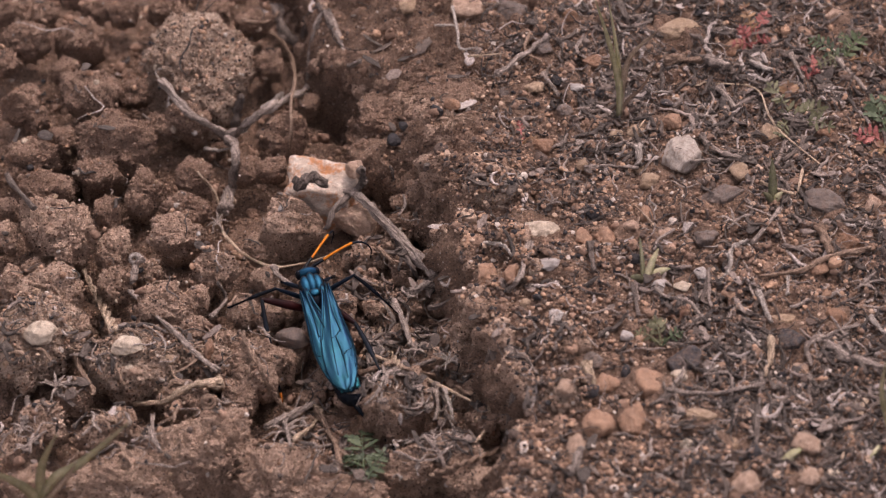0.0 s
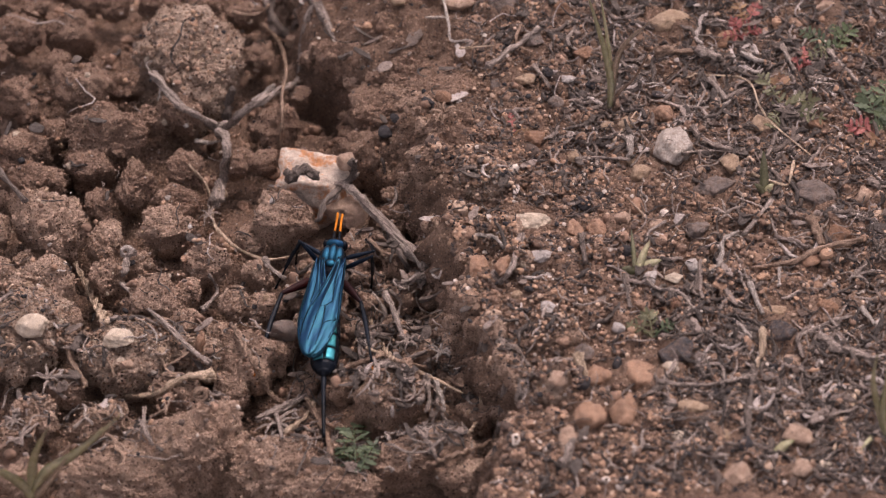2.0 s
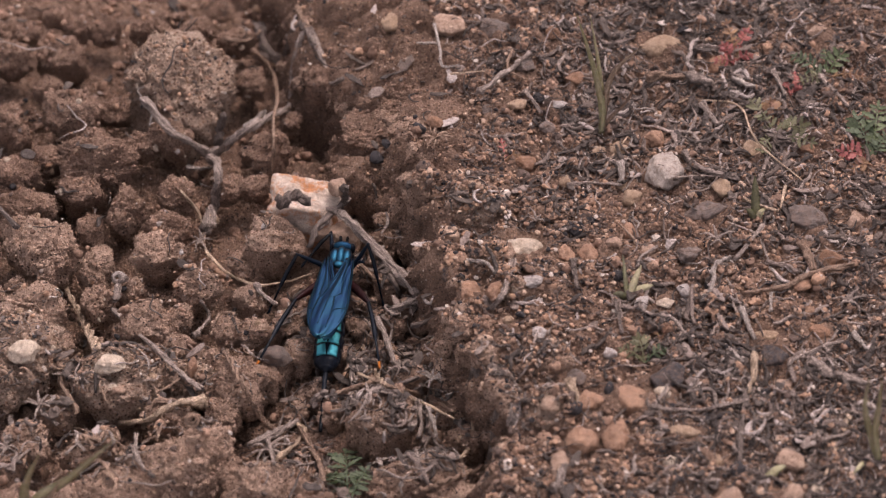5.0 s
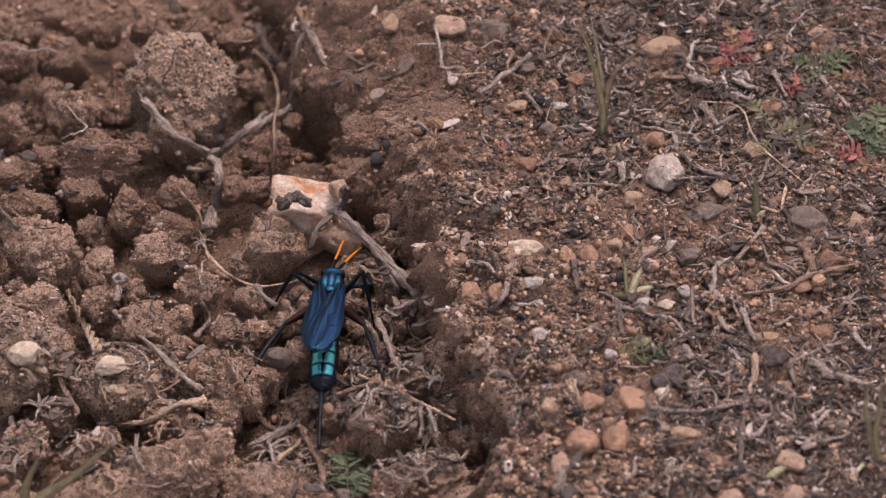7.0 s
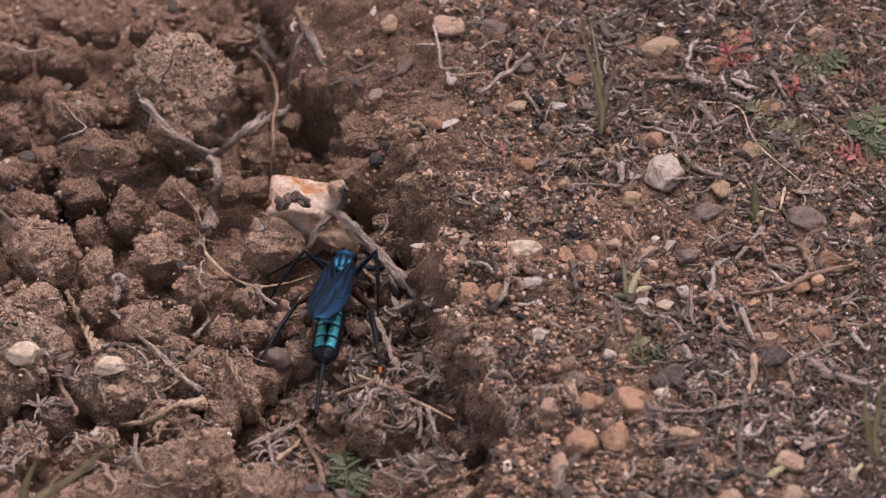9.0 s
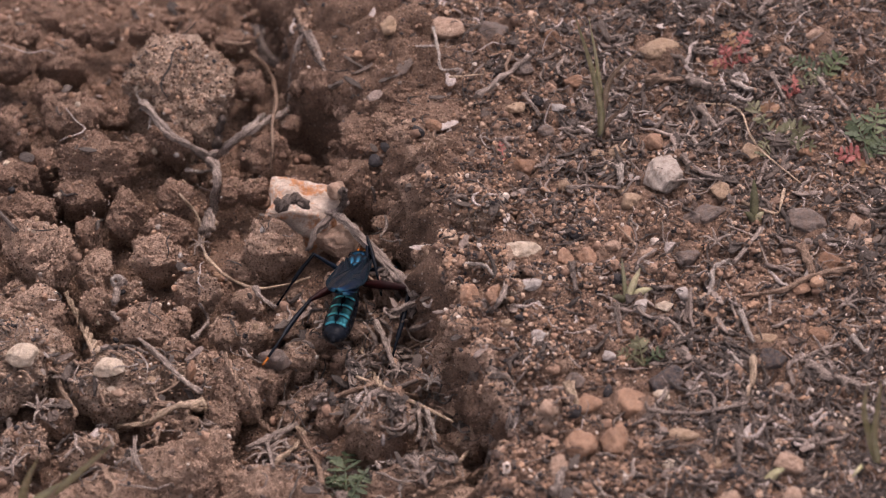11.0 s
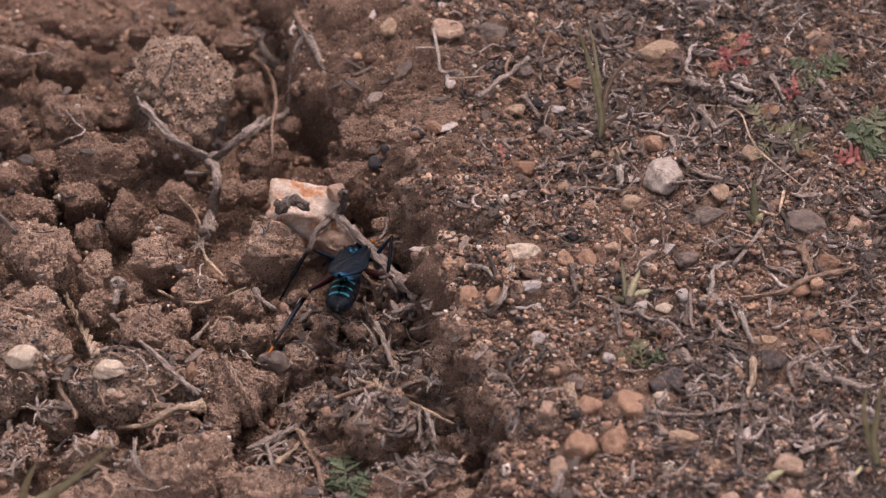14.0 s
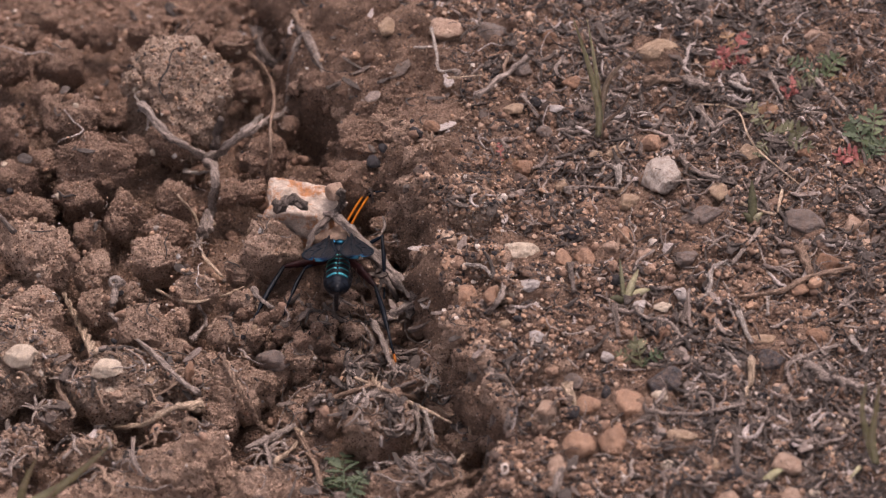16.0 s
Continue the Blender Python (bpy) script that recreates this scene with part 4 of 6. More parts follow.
twig([(11.2, -50.2, -2.6), (14.9, -48.2, -1.1), (17.4, -53.1, 7.0)], 0.77, 1.43, "grey")
twig([(-34.4, 74.5, -3.9), (-32.1, 66.2, -4.1), (-25.8, 62.1, -8.2), (-21.9, 54.4, -4.1)], 1.10, 0.55, "dark")
twig([(-34.9, 63.3, -0.7), (-30.3, 58.2, -4.5), (-30.1, 32.9, 5.3), (-30.3, 28.2, -1.9)], 0.49, 0.27, "tan")
twig([(-30.6, 72.9, -5.5), (-26.5, 67.9, -8.8), (-23.4, 57.4, -6.1)], 0.77, 0.44, "tan")
twig([(-40.5, 63.5, 2.3), (-36.0, 63.4, 1.6), (-32.9, 74.5, -4.6)], 0.44, 0.22, "tan")
twig([(-68.9, -24.3, 0.1), (-69.2, -31.6, 1.5), (-66.0, -38.2, 0.6), (-66.5, -39.3, 0.3)], 0.49, 0.33, "tan")
twig([(-69.7, -27.4, 1.8), (-67.9, -32.5, 0.8)], 0.44, 0.27, "tan")
twig([(-33.4, -43.8, -3.5), (-26.1, -38.3, -4.3), (-22.5, -33.2, -4.7), (-19.6, -35.9, 2.1)], 0.66, 0.88, "grey")
twig([(-33.4, -44.2, -3.9), (-30.3, -41.8, -4.1), (-27.9, -62.4, 11.1)], 0.44, 0.22, "grey")
twig([(-24.0, -38.4, -4.6), (-20.6, -46.6, -4.4), (-19.0, -61.9, 5.7)], 0.55, 0.44, "tan")
twig([(-27.5, -60.4, 10.5), (-24.9, -43.3, -4.0), (-22.9, -39.4, -4.3), (-24.5, -37.6, -4.4)], 0.44, 0.27, "straw")
twig([(-9.1, -21.0, -4.1), (-2.6, -17.2, -4.1), (5.0, -17.6, 1.2), (9.2, -25.1, 5.6), (12.6, -26.2, 10.1)], 0.33, 0.22, "tan")
twig([(3.4, -14.2, -1.0), (7.1, -20.9, 5.1), (7.6, -23.2, 5.2), (4.4, -18.7, 0.1), (3.4, -14.8, -1.2)], 0.22, 0.16, "tan")
twig([(16.5, -15.2, 16.9), (14.7, -24.2, 18.3), (12.9, -26.2, 15.8), (10.8, -24.1, 8.4)], 0.66, 0.44, "grey")
twig([(8.2, -14.7, 16.3), (11.3, -16.7, 17.6), (12.9, -20.3, 19.0)], 0.44, 0.22, "white")
twig([(51.8, -24.3, 15.0), (53.9, -22.7, 16.8), (54.8, -16.8, 16.9), (57.6, -14.8, 17.2)], 0.49, 0.38, "white")
twig([(59.8, -23.3, 15.9), (67.9, -21.1, 15.5), (73.3, -18.6, 16.5), (81.1, -15.5, 15.7)], 0.44, 0.55, "tan")
twig([(71.6, -10.7, 16.9), (73.5, -16.7, 15.4)], 0.77, 0.66, "tan")
twig([(60.8, 0.5, 17.7), (64.0, -0.7, 17.0), (67.5, -1.8, 16.5)], 0.38, 0.27, "straw")
twig([(69.4, 5.4, 16.3), (68.0, -0.9, 16.4)], 0.33, 0.22, "straw")
twig([(72.9, -69.7, 15.7), (75.3, -61.2, 14.4), (77.9, -55.1, 15.8)], 0.44, 0.49, "straw")
twig([(27.4, 7.3, 15.0), (32.3, 8.3, 14.4), (37.7, 6.4, 15.8)], 0.44, 0.33, "grey")
twig([(37.6, 11.8, 16.5), (37.9, 6.9, 16.1)], 0.77, 0.49, "white")
twig([(49.9, 13.8, 17.3), (52.3, 11.3, 15.9), (57.2, 6.1, 18.7)], 0.66, 0.38, "grey")
twig([(54.1, 29.2, 15.9), (56.9, 23.3, 15.5)], 0.71, 0.49, "grey")
twig([(47.9, 5.3, 18.6), (53.0, 8.5, 16.0), (57.2, 6.1, 18.4)], 0.38, 0.27, "grey")
twig([(71.7, -41.1, 16.0), (76.0, -45.9, 17.1), (82.3, -47.3, 16.3)], 0.71, 0.49, "grey")
twig([(59.1, -27.4, 16.3), (61.4, -35.2, 15.9)], 0.44, 0.33, "white")
twig([(65.2, -22.2, 15.1), (64.8, -27.1, 15.0)], 0.38, 0.27, "white")
twig([(48.8, 29.4, 15.9), (55.0, 31.0, 15.0), (61.5, 27.8, 16.2), (64.4, 16.3, 17.6), (72.6, 7.0, 16.3)], 0.22, 0.16, "straw")
twig([(57.0, -38.8, 16.6), (58.9, -42.6, 16.8)], 0.38, 0.27, "white")
twig([(61.1, -40.2, 17.3), (60.6, -45.2, 15.7), (59.4, -49.1, 15.9)], 0.66, 0.27, "straw")
twig([(41.3, -52.1, 15.4), (48.6, -52.4, 14.5), (53.8, -52.8, 16.1), (59.1, -50.9, 15.6)], 0.49, 0.33, "grey")
twig([(48.3, -48.3, 15.2), (53.0, -48.2, 15.5), (53.3, -53.7, 15.5)], 0.38, 0.22, "grey")
twig([(59.3, -47.4, 14.9), (57.6, -60.0, 16.1), (57.2, -66.8, 15.8)], 0.66, 0.38, "dark")
twig([(23.3, -71.7, 14.3), (25.4, -67.3, 16.4)], 0.99, 0.55, "grey")
twig([(26.8, -45.9, 16.4), (28.3, -50.9, 14.1)], 0.77, 0.55, "straw")
twig([(20.7, -35.1, 17.4), (18.5, -43.2, 16.6), (15.4, -43.7, 11.1)], 0.33, 0.22, "grey")
twig([(9.2, -36.7, 4.5), (12.3, -41.0, 7.0), (15.4, -46.1, 9.0)], 0.99, 0.44, "grey")
twig([(5.0, -17.7, 1.1), (10.3, -25.7, 5.8)], 0.27, 0.16, "tan")
twig([(34.6, 11.6, 15.6), (36.9, 15.9, 15.3), (40.3, 21.4, 16.1)], 0.22, 0.16, "straw")
twig([(16.9, 44.4, 15.9), (16.3, 40.3, 15.1), (19.6, 37.4, 14.8)], 0.33, 0.22, "tan")
twig([(10.6, 27.0, 21.4), (16.3, 39.1, 15.5), (20.8, 42.6, 16.8)], 0.66, 0.49, "grey")
twig([(19.6, 34.1, 14.9), (22.8, 27.9, 14.6)], 0.38, 0.27, "grey")
twig([(1.8, 51.0, 17.4), (2.9, 41.2, 18.9), (3.4, 37.4, 18.5), (6.8, 39.8, 16.4)], 0.33, 0.22, "white")
twig([(-1.6, 41.1, 21.2), (2.4, 46.2, 16.5)], 0.33, 0.22, "white")
twig([(5.1, 31.7, 21.6), (11.8, 38.9, 15.7)], 0.27, 0.16, "straw")
twig([(44.0, 35.5, 17.3), (50.8, 37.1, 15.8)], 1.21, 0.66, "tan")
twig([(51.9, 37.3, 15.7), (55.6, 33.3, 17.1)], 0.99, 0.66, "grey")
twig([(60.8, 36.7, 15.4), (64.5, 33.0, 16.6)], 0.60, 0.33, "white")
twig([(68.6, 38.0, 16.5), (70.4, 29.8, 17.3)], 0.55, 0.33, "grey")
twig([(77.5, 37.2, 15.7), (82.5, 27.6, 16.3)], 0.55, 0.33, "grey")
twig([(64.3, -5.5, 16.3), (58.5, -15.1, 16.8)], 0.49, 0.33, "grey")
twig([(28.0, -15.2, 16.9), (28.4, -21.9, 16.0)], 0.49, 0.33, "dark")
twig([(36.6, -34.2, 16.4), (35.7, -25.7, 16.8)], 0.38, 0.27, "dark")
twig([(-3.1, -47.4, 5.0), (-1.5, -33.2, -3.0), (-1.0, -32.2, 0.6)], 0.77, 0.38, "grey")
twig([(1.2, -41.2, -3.2), (-1.0, -34.8, -2.9)], 0.55, 0.33, "grey")
twig([(-81.7, -39.8, -4.6), (-80.8, -35.7, -4.3), (-77.7, -33.8, -4.0)], 0.27, 0.16, "grey")
twig([(-60.7, -36.2, 0.8), (-62.3, -33.6, 3.6), (-66.2, -32.7, 1.9)], 0.38, 0.22, "grey")
twig([(-78.0, -48.7, 3.3), (-78.6, -35.7, -3.6)], 0.49, 0.33, "grey")
twig([(-67.4, -51.7, 2.6), (-61.3, -45.3, 3.5)], 0.33, 0.22, "grey")
twig([(-86.2, 20.9, -0.3), (-79.0, 1.8, 9.2)], 0.55, 0.38, "dark")
twig([(-54.8, -41.1, -3.2), (-53.7, -56.9, 8.3), (-51.9, -61.8, 8.9)], 0.44, 0.27, "grey")
twig([(-44.3, -18.5, 0.3), (-41.9, -10.2, -3.5), (-43.4, -10.1, 1.1)], 0.44, 0.27, "grey")
twig([(-72.9, -38.8, 1.2), (-69.6, -41.2, -0.8)], 0.55, 0.27, "grey")
twig([(-59.8, -9.9, 0.8), (-59.4, -5.7, 1.2), (-57.7, -5.2, 2.3)], 0.77, 0.49, "grey")
twig([(37.4, -6.4, 14.9), (36.8, -11.7, 16.4)], 0.22, 0.16, "tan")
twig([(75.5, -38.3, 14.6), (72.6, -33.7, 15.9)], 0.33, 0.22, "grey")
twig([(39.9, -9.2, 16.2), (36.4, -2.9, 15.3)], 0.22, 0.16, "tan")
twig([(70.0, -81.8, 15.5), (73.3, -76.2, 15.5)], 0.33, 0.22, "grey")
twig([(80.0, -33.3, 15.4), (82.3, -38.7, 16.5)], 0.44, 0.33, "white")
awn([(9.0, -35.3, 3.8), (8.9, -45.6, 3.9), (8.3, -46.2, -0.9), (6.5, -55.7, 5.4)], 0.60, 0.44, "straw")
awn([(-69.7, -3.7, -2.0), (-65.9, -11.2, -4.1), (-62.1, -26.8, 4.6)], 0.44, 0.99, "straw")
awn([(-2.0, -62.6, 3.7), (4.8, -60.0, 4.5), (12.3, -49.5, -2.9)], 0.77, 0.66, "tan")
awn([(-38.1, -28.3, 6.1), (-34.4, -37.2, 5.8), (-31.4, -38.2, -1.7), (-28.2, -39.5, -4.1)], 0.55, 0.49, "tan")
awn([(-12.4, -17.1, -4.3), (-10.2, -23.8, -3.9), (-7.6, -40.4, 8.8)], 0.44, 0.55, "straw")
awn([(-69.8, -25.8, 1.7), (-69.0, -31.8, 0.9), (-65.9, -38.3, 0.5)], 0.66, 0.44, "tan")
twig([(-15.6, -22.2, -4.0), (-10.1, -29.7, -0.5), (-6.8, -40.4, 8.8), (-0.4, -31.9, -3.1), (5.4, -40.7, 1.8)], 0.60, 0.38, "tan")
coil(-42.3, 18.3, -5.7, 1.21, 2.2, 0.42, "straw", "small tightly curled pale dry strip")
coil(-43.2, -53.9, 13.6, 1.54, 2.6, 0.28, "tan", "thin brown spiral of dry tendril")
coil(-59.5, -4.6, 1.2, 1.32, 1.2, 0.5, "white", "bleached curl of dry leaf")
husk(-29.7, -44.1, -4.8, 4.6, 9, "grey", 0)
husk(1.2, -31.2, 1.1, 3.7, 8, "white", 1)
husk(-4.9, -28.5, 1.6, 3.3, 7, "grey", 2)
husk(-54.1, -56.0, 6.5, 3.1, 6, "grey", 3)
husk(-1.0, -36.4, -3.6, 3.7, 7, "grey", 4)
husk(-44.3, 11.8, -4.6, 2.9, 7, "grey", 5)
husk(-72.9, -37.9, 1.1, 3.7, 7, "grey", 6)
husk(84.0, 44.0, 16.3, 3.3, 9, "tan", 7)
husk(55.5, -9.9, 16.9, 3.3, 7, "grey", 8)
husk(21.2, -2.5, 14.9, 2.4, 6, "grey", 9)
husk(1.8, 16.8, 18.3, 3.9, 9, "tan", 10)
husk(33.0, 36.7, 14.6, 2.9, 8, "tan", 11)
husk(-78.6, -49.8, 2.1, 3.3, 7, "grey", 12)
husk(79.5, -24.7, 15.1, 3.3, 7, "grey", 13)

# broken stalks round the digging place
twig([(-13.0, -30.6, 2), (-6.8, -35.0, 3), (-0.5, -39.9, 3.5), (5.2, -43.9, 3.5)], 0.36, 0.3, "straw")
twig([(-12.0, -36.0, 1.5), (-7.1, -34.9, 2.5), (-1.6, -32.1, 2.5)], 0.5, 0.35, "dark")
twig([(-1.4, -39.0, 3.5), (-1.1, -43.9, 3), (-1.6, -47.4, 2)], 0.55, 0.3, "grey")
twig([(0.2, -40.2, 3.5), (1.1, -43.9, 3), (1.9, -47.1, 2)], 0.5, 0.25, "white")
twig([(9.4, -38.6, 5), (13.8, -41.8, 6), (17.8, -46.4, 7)], 0.55, 0.35, "grey")
twig([(-17.0, -35.4, 1.5), (-12.6, -34.2, 2.5), (-9.5, -33.0, 2.5)], 0.6, 0.4, "tan")
twig([(-9.5, -15.2, 1.5), (-7.5, -21.3, 2), (-6.0, -28.1, 2)], 0.55, 0.35, "grey")
twig([(-6.0, -13.4, 2), (-2.1, -12.0, 3), (2.3, -11.0, 3.5)], 0.5, 0.7, "grey")
twig([(-2.7, -18.0, 2), (1.9, -16.2, 2.5), (3.9, -14.8, 3)], 0.45, 0.3, "dark")
twig([(-32.9, -5.9, 1.5), (-31.3, -9.5, 2), (-28.8, -11.5, 1.5)], 0.5, 0.3, "grey")
twig([(-12.6, -1.2, 1.5), (-9.8, -4.6, 1.5), (-7.1, -5.0, 1)], 0.4, 0.3, "tan")

# two stalks that the digging shifts
straw = twig([(-39.3, -2.5, 1.7), (-36.1, -2.2, -1.3), (-32.1, -6.5, 1.6), (-26.8, -1.7, -2.2), (-22.2, 0.3, -2.1)], 0.33, 0.22, "straw", loose=True)
stalk = twig([(-14.1, 1.1, -4.0), (-7.6, 2.7, -4.1), (0.0, 0.0, 0.0), (8.6, -1.9, 3.1), (15.6, -2.3, 3.0)], 0.40, 0.25, "grey", loose=True)

# ---------- plants ----------
grass = new("grass_tuft")
tagged(grass, "slender green grass stem with drying lower blades", "grass", "small plants in the litter")
part("blade", blade([(34.4, 22.8, 13.1), (34.4, 22.8, 22.4), (33.4, 23.8, 31.9), (31.6, 25.8, 42.6)], 0.99, "grass"), LEAF["grass"], grass)
part("blade", blade([(34.4, 22.8, 13.1), (34.3, 22.8, 20.9), (32.4, 21.8, 32.3), (28.8, 19.8, 48.0)], 1.43, "grass"), LEAF["grass"], grass)
part("blade", blade([(34.4, 22.8, 13.1), (35.0, 22.8, 23.9), (36.6, 21.8, 31.5), (41.5, 19.8, 39.7)], 1.32, "straw"), FIBRE["straw"], grass)
part("blade", blade([(34.4, 22.8, 13.1), (35.9, 22.8, 17.9), (39.0, 21.8, 23.3), (42.1, 18.8, 34.8)], 0.77, "tan"), FIBRE["tan"], grass)
foreground_grass = new("grass_tuft")
tagged(foreground_grass, "low green grass tuft at the edge of the clods", "grass", "small plants in the litter")
part("blade", blade([(-74.1, -66.2, -0.6), (-71.3, -69.2, 9.4), (-64.8, -74.2, 20.2), (-54.7, -88.2, 45.6)], 2.08, "grass"), LEAF["grass"], foreground_grass)
part("blade", blade([(-74.1, -66.2, -0.6), (-73.8, -68.2, 8.3), (-72.4, -72.2, 18.0), (-68.7, -82.2, 35.5)], 1.97, "grass"), LEAF["grass"], foreground_grass)
part("blade", blade([(-74.1, -66.2, -0.6), (-76.2, -68.2, 5.5), (-78.7, -72.2, 12.7), (-82.6, -80.2, 24.4)], 1.97, "grass"), LEAF["grass"], foreground_grass)
part("blade", blade([(-74.1, -66.2, -0.6), (-72.2, -68.2, 3.7), (-68.9, -72.2, 12.7), (-66.3, -75.2, 20.5)], 1.54, "straw"), FIBRE["straw"], foreground_grass)
edge_grass = new("grass_tuft")
tagged(edge_grass, "small yellow-green grass tuft in the litter", "grass", "small plants in the litter")
part("blade", blade([(82.8, -65.9, 14.9), (80.6, -66.9, 23.5), (78.9, -68.9, 33.1), (79.1, -69.9, 41.5)], 1.32, "grass"), LEAF["grass"], edge_grass)
part("blade", blade([(82.8, -65.9, 14.9), (81.4, -66.9, 23.5), (81.4, -68.9, 33.1), (81.1, -71.9, 43.6)], 1.32, "grass"), LEAF["grass"], edge_grass)
part("blade", blade([(82.8, -65.9, 14.9), (80.0, -66.9, 16.0), (78.6, -68.9, 16.6), (77.6, -69.9, 15.9)], 0.99, "grass"), LEAF["grass"], edge_grass)
seedling("feathery_seedling", "soft green feathery leaf between soil clods", [((-14.5, -66.0, 5.6), (-15.3, -47.2, -1.4), 10.1, 9), ((-14.4, -65.7, 5.6), (-18.2, -50.0, -3.8), 5.5, 6), ((-13.9, -65.6, 5.4), (-11.1, -58.2, 5.0), 5.5, 6)], ['green'])
seedling("feathery_seedling", "dusty green feathery plant among dry litter", [((67.9, 21.7, 15.1), (63.7, 28.3, 17.2), 5.3, 6), ((67.8, 20.6, 15.3), (73.3, 21.5, 16.8), 6.6, 6), ((68.0, 22.8, 14.8), (67.5, 27.9, 17.6), 4.4, 5), ((67.3, 20.2, 15.0), (65.3, 14.5, 16.6), 4.4, 4), ((68.9, 19.7, 15.4), (75.2, 16.3, 17.2), 4.4, 5)], ['dusty', 'dusty', 'rust'])
seedling("feathery_seedling", "fresh green feathery rosette with reddish stalks", [((79.3, 38.4, 14.6), (82.8, 42.9, 16.5), 4.8, 6), ((78.7, 38.2, 14.8), (72.8, 42.8, 15.8), 4.8, 6), ((79.3, 38.0, 14.5), (74.0, 34.8, 16.5), 3.9, 5), ((79.7, 36.7, 15.7), (86.2, 35.4, 16.9), 3.3, 5), ((79.3, 38.9, 14.9), (79.0, 44.0, 16.3), 2.6, 4)], ['fresh', 'green', 'dusty', 'rust'])
seedling("reddened_plant", "small reddened feathery plant in the litter", [((61.1, 42.8, 13.6), (59.1, 45.8, 16.1), 3.9, 5), ((61.1, 42.8, 13.6), (64.2, 50.3, 15.8), 3.7, 6), ((61.7, 43.3, 13.9), (59.9, 50.5, 17.9), 3.7, 6), ((61.1, 42.8, 13.6), (64.5, 43.7, 15.0), 2.9, 4), ((61.6, 41.9, 14.0), (57.6, 41.0, 16.3), 2.9, 4)], ['red', 'red', 'rust'])
seedling("reddened_plant", "tiny bright red seedling beside dry stalks", [((71.9, 31.2, 16.0), (72.9, 38.4, 15.0), 3.3, 5), ((71.9, 32.3, 15.3), (73.5, 33.0, 16.2), 2.4, 4), ((71.6, 30.8, 16.4), (70.5, 32.8, 17.5), 2.2, 4)], ['red'])
seedling("feathery_seedling", "green feathery plant with red-tipped leaves", [((86.6, 13.3, 15.5), (83.8, 22.8, 17.8), 6.6, 7), ((86.6, 13.8, 15.8), (88.3, 25.1, 18.7), 6.6, 7), ((86.1, 13.3, 15.1), (80.7, 15.2, 15.9), 4.8, 6), ((86.3, 10.2, 17.0), (83.1, 9.7, 16.7), 4.4, 5), ((86.6, 13.3, 15.5), (89.5, 17.8, 17.3), 5.5, 6)], ['green', 'fresh', 'red', 'rust'])
seedling("feathery_seedling", "dull green feathery sprig in gravel", [((40.7, -39.7, 14.2), (39.7, -35.9, 16.6), 4.4, 5), ((40.9, -39.7, 14.2), (44.4, -38.1, 15.9), 3.7, 4), ((40.7, -39.7, 14.2), (36.5, -37.6, 15.4), 3.3, 4)], ['dusty', 'green'])
seedling("sprout", "pale green sprout with narrow leaves", [((37.9, -24.2, 15.3), (37.2, -16.2, 19.3), 0.9, 0), ((37.9, -23.9, 15.3), (42.8, -21.9, 16.8), 1.8, 0), ((37.9, -24.2, 15.3), (35.2, -24.4, 17.0), 1.5, 0), ((38.2, -23.9, 15.3), (40.6, -19.7, 19.9), 1.5, 0)], ['dusty', 'grass'])
seedling("sprout", "slim green sprout beside a straw stalk", [((63.2, -3.1, 15.2), (62.9, 1.5, 22.8), 1.8, 0), ((63.2, -3.1, 15.2), (65.0, -2.1, 17.5), 1.3, 0), ((63.2, -3.1, 15.2), (61.2, -2.5, 17.9), 1.3, 0)], ['dusty', 'grass'])
seedling("sprout", "rusty dry sprig in the gravel", [((43.9, -35.6, 15.6), (45.5, -33.7, 18.1), 1.8, 4), ((43.9, -35.6, 15.6), (42.5, -33.0, 15.2), 1.3, 3)], ['rust'])
seedling("sprout", "yellow-green narrow leaf lying in the litter", [((61.9, -70.2, 15.0), (65.5, -68.1, 16.6), 1.8, 0)], ['grass'])
seedling("reddened_plant", "small red sprig on the bank rim", [((15.4, 13.6, 15.2), (14.7, 19.6, 15.5), 2.2, 4), ((15.4, 13.6, 15.2), (18.2, 14.4, 16.0), 1.8, 3)], ['red', 'rust'])


# ---------- what nobody could count: gravel, crumbs and dry litter ----------
def strew(name, total, size, where, mat, label, category, seed, levels=(1, 2), flat=(0.55, 0.95), sink=0.3, enter=False, power=2.2, even=True):
    """Many small lumps in one mesh, resting on what lies below them."""
    rnd = np.random.RandomState(seed)
    shapes = {lv: [stone_shape(lv, seed + 3.7 * i, 9, 0.0, 0.04) for i in range(9)] for lv in levels}
    V, F, o, made = [], [], 0, 0
    while made < total:
        x, y = rnd.uniform(-100, 100), rnd.uniform(-80, 94)
        if rnd.rand() > where(x, y) or on_stone(x, y):
            continue
        made += 1
        r = size[0] + (size[1] - size[0]) * rnd.rand() ** power
        c = r * rnd.uniform(*flat)
        z = rest(x, y) + c * (1 - 2 * sink)
        P, f = shapes[levels[-1] if r > 0.75 else levels[0]][rnd.randint(9)]
        g = rnd.uniform(0, 6.283)
        tilt = np.array(Euler((rnd.normal(0, 0.3), rnd.normal(0, 0.3), g)).to_matrix())
        V.append((P * np.array((r, r * rnd.uniform(0.6, 1.0), c))) @ tilt.T + np.array((x, y, z)))
        F.append(f + o)
        o += len(P)
        if enter or r > 1.2:
            press(x, y, z, r * 0.8, r * 0.7, c)
    return thing(name, mesh_of(name, np.vstack(V) * MM, np.vstack(F), even and levels[-1] > 1), mat, label, category, kind="stuff")


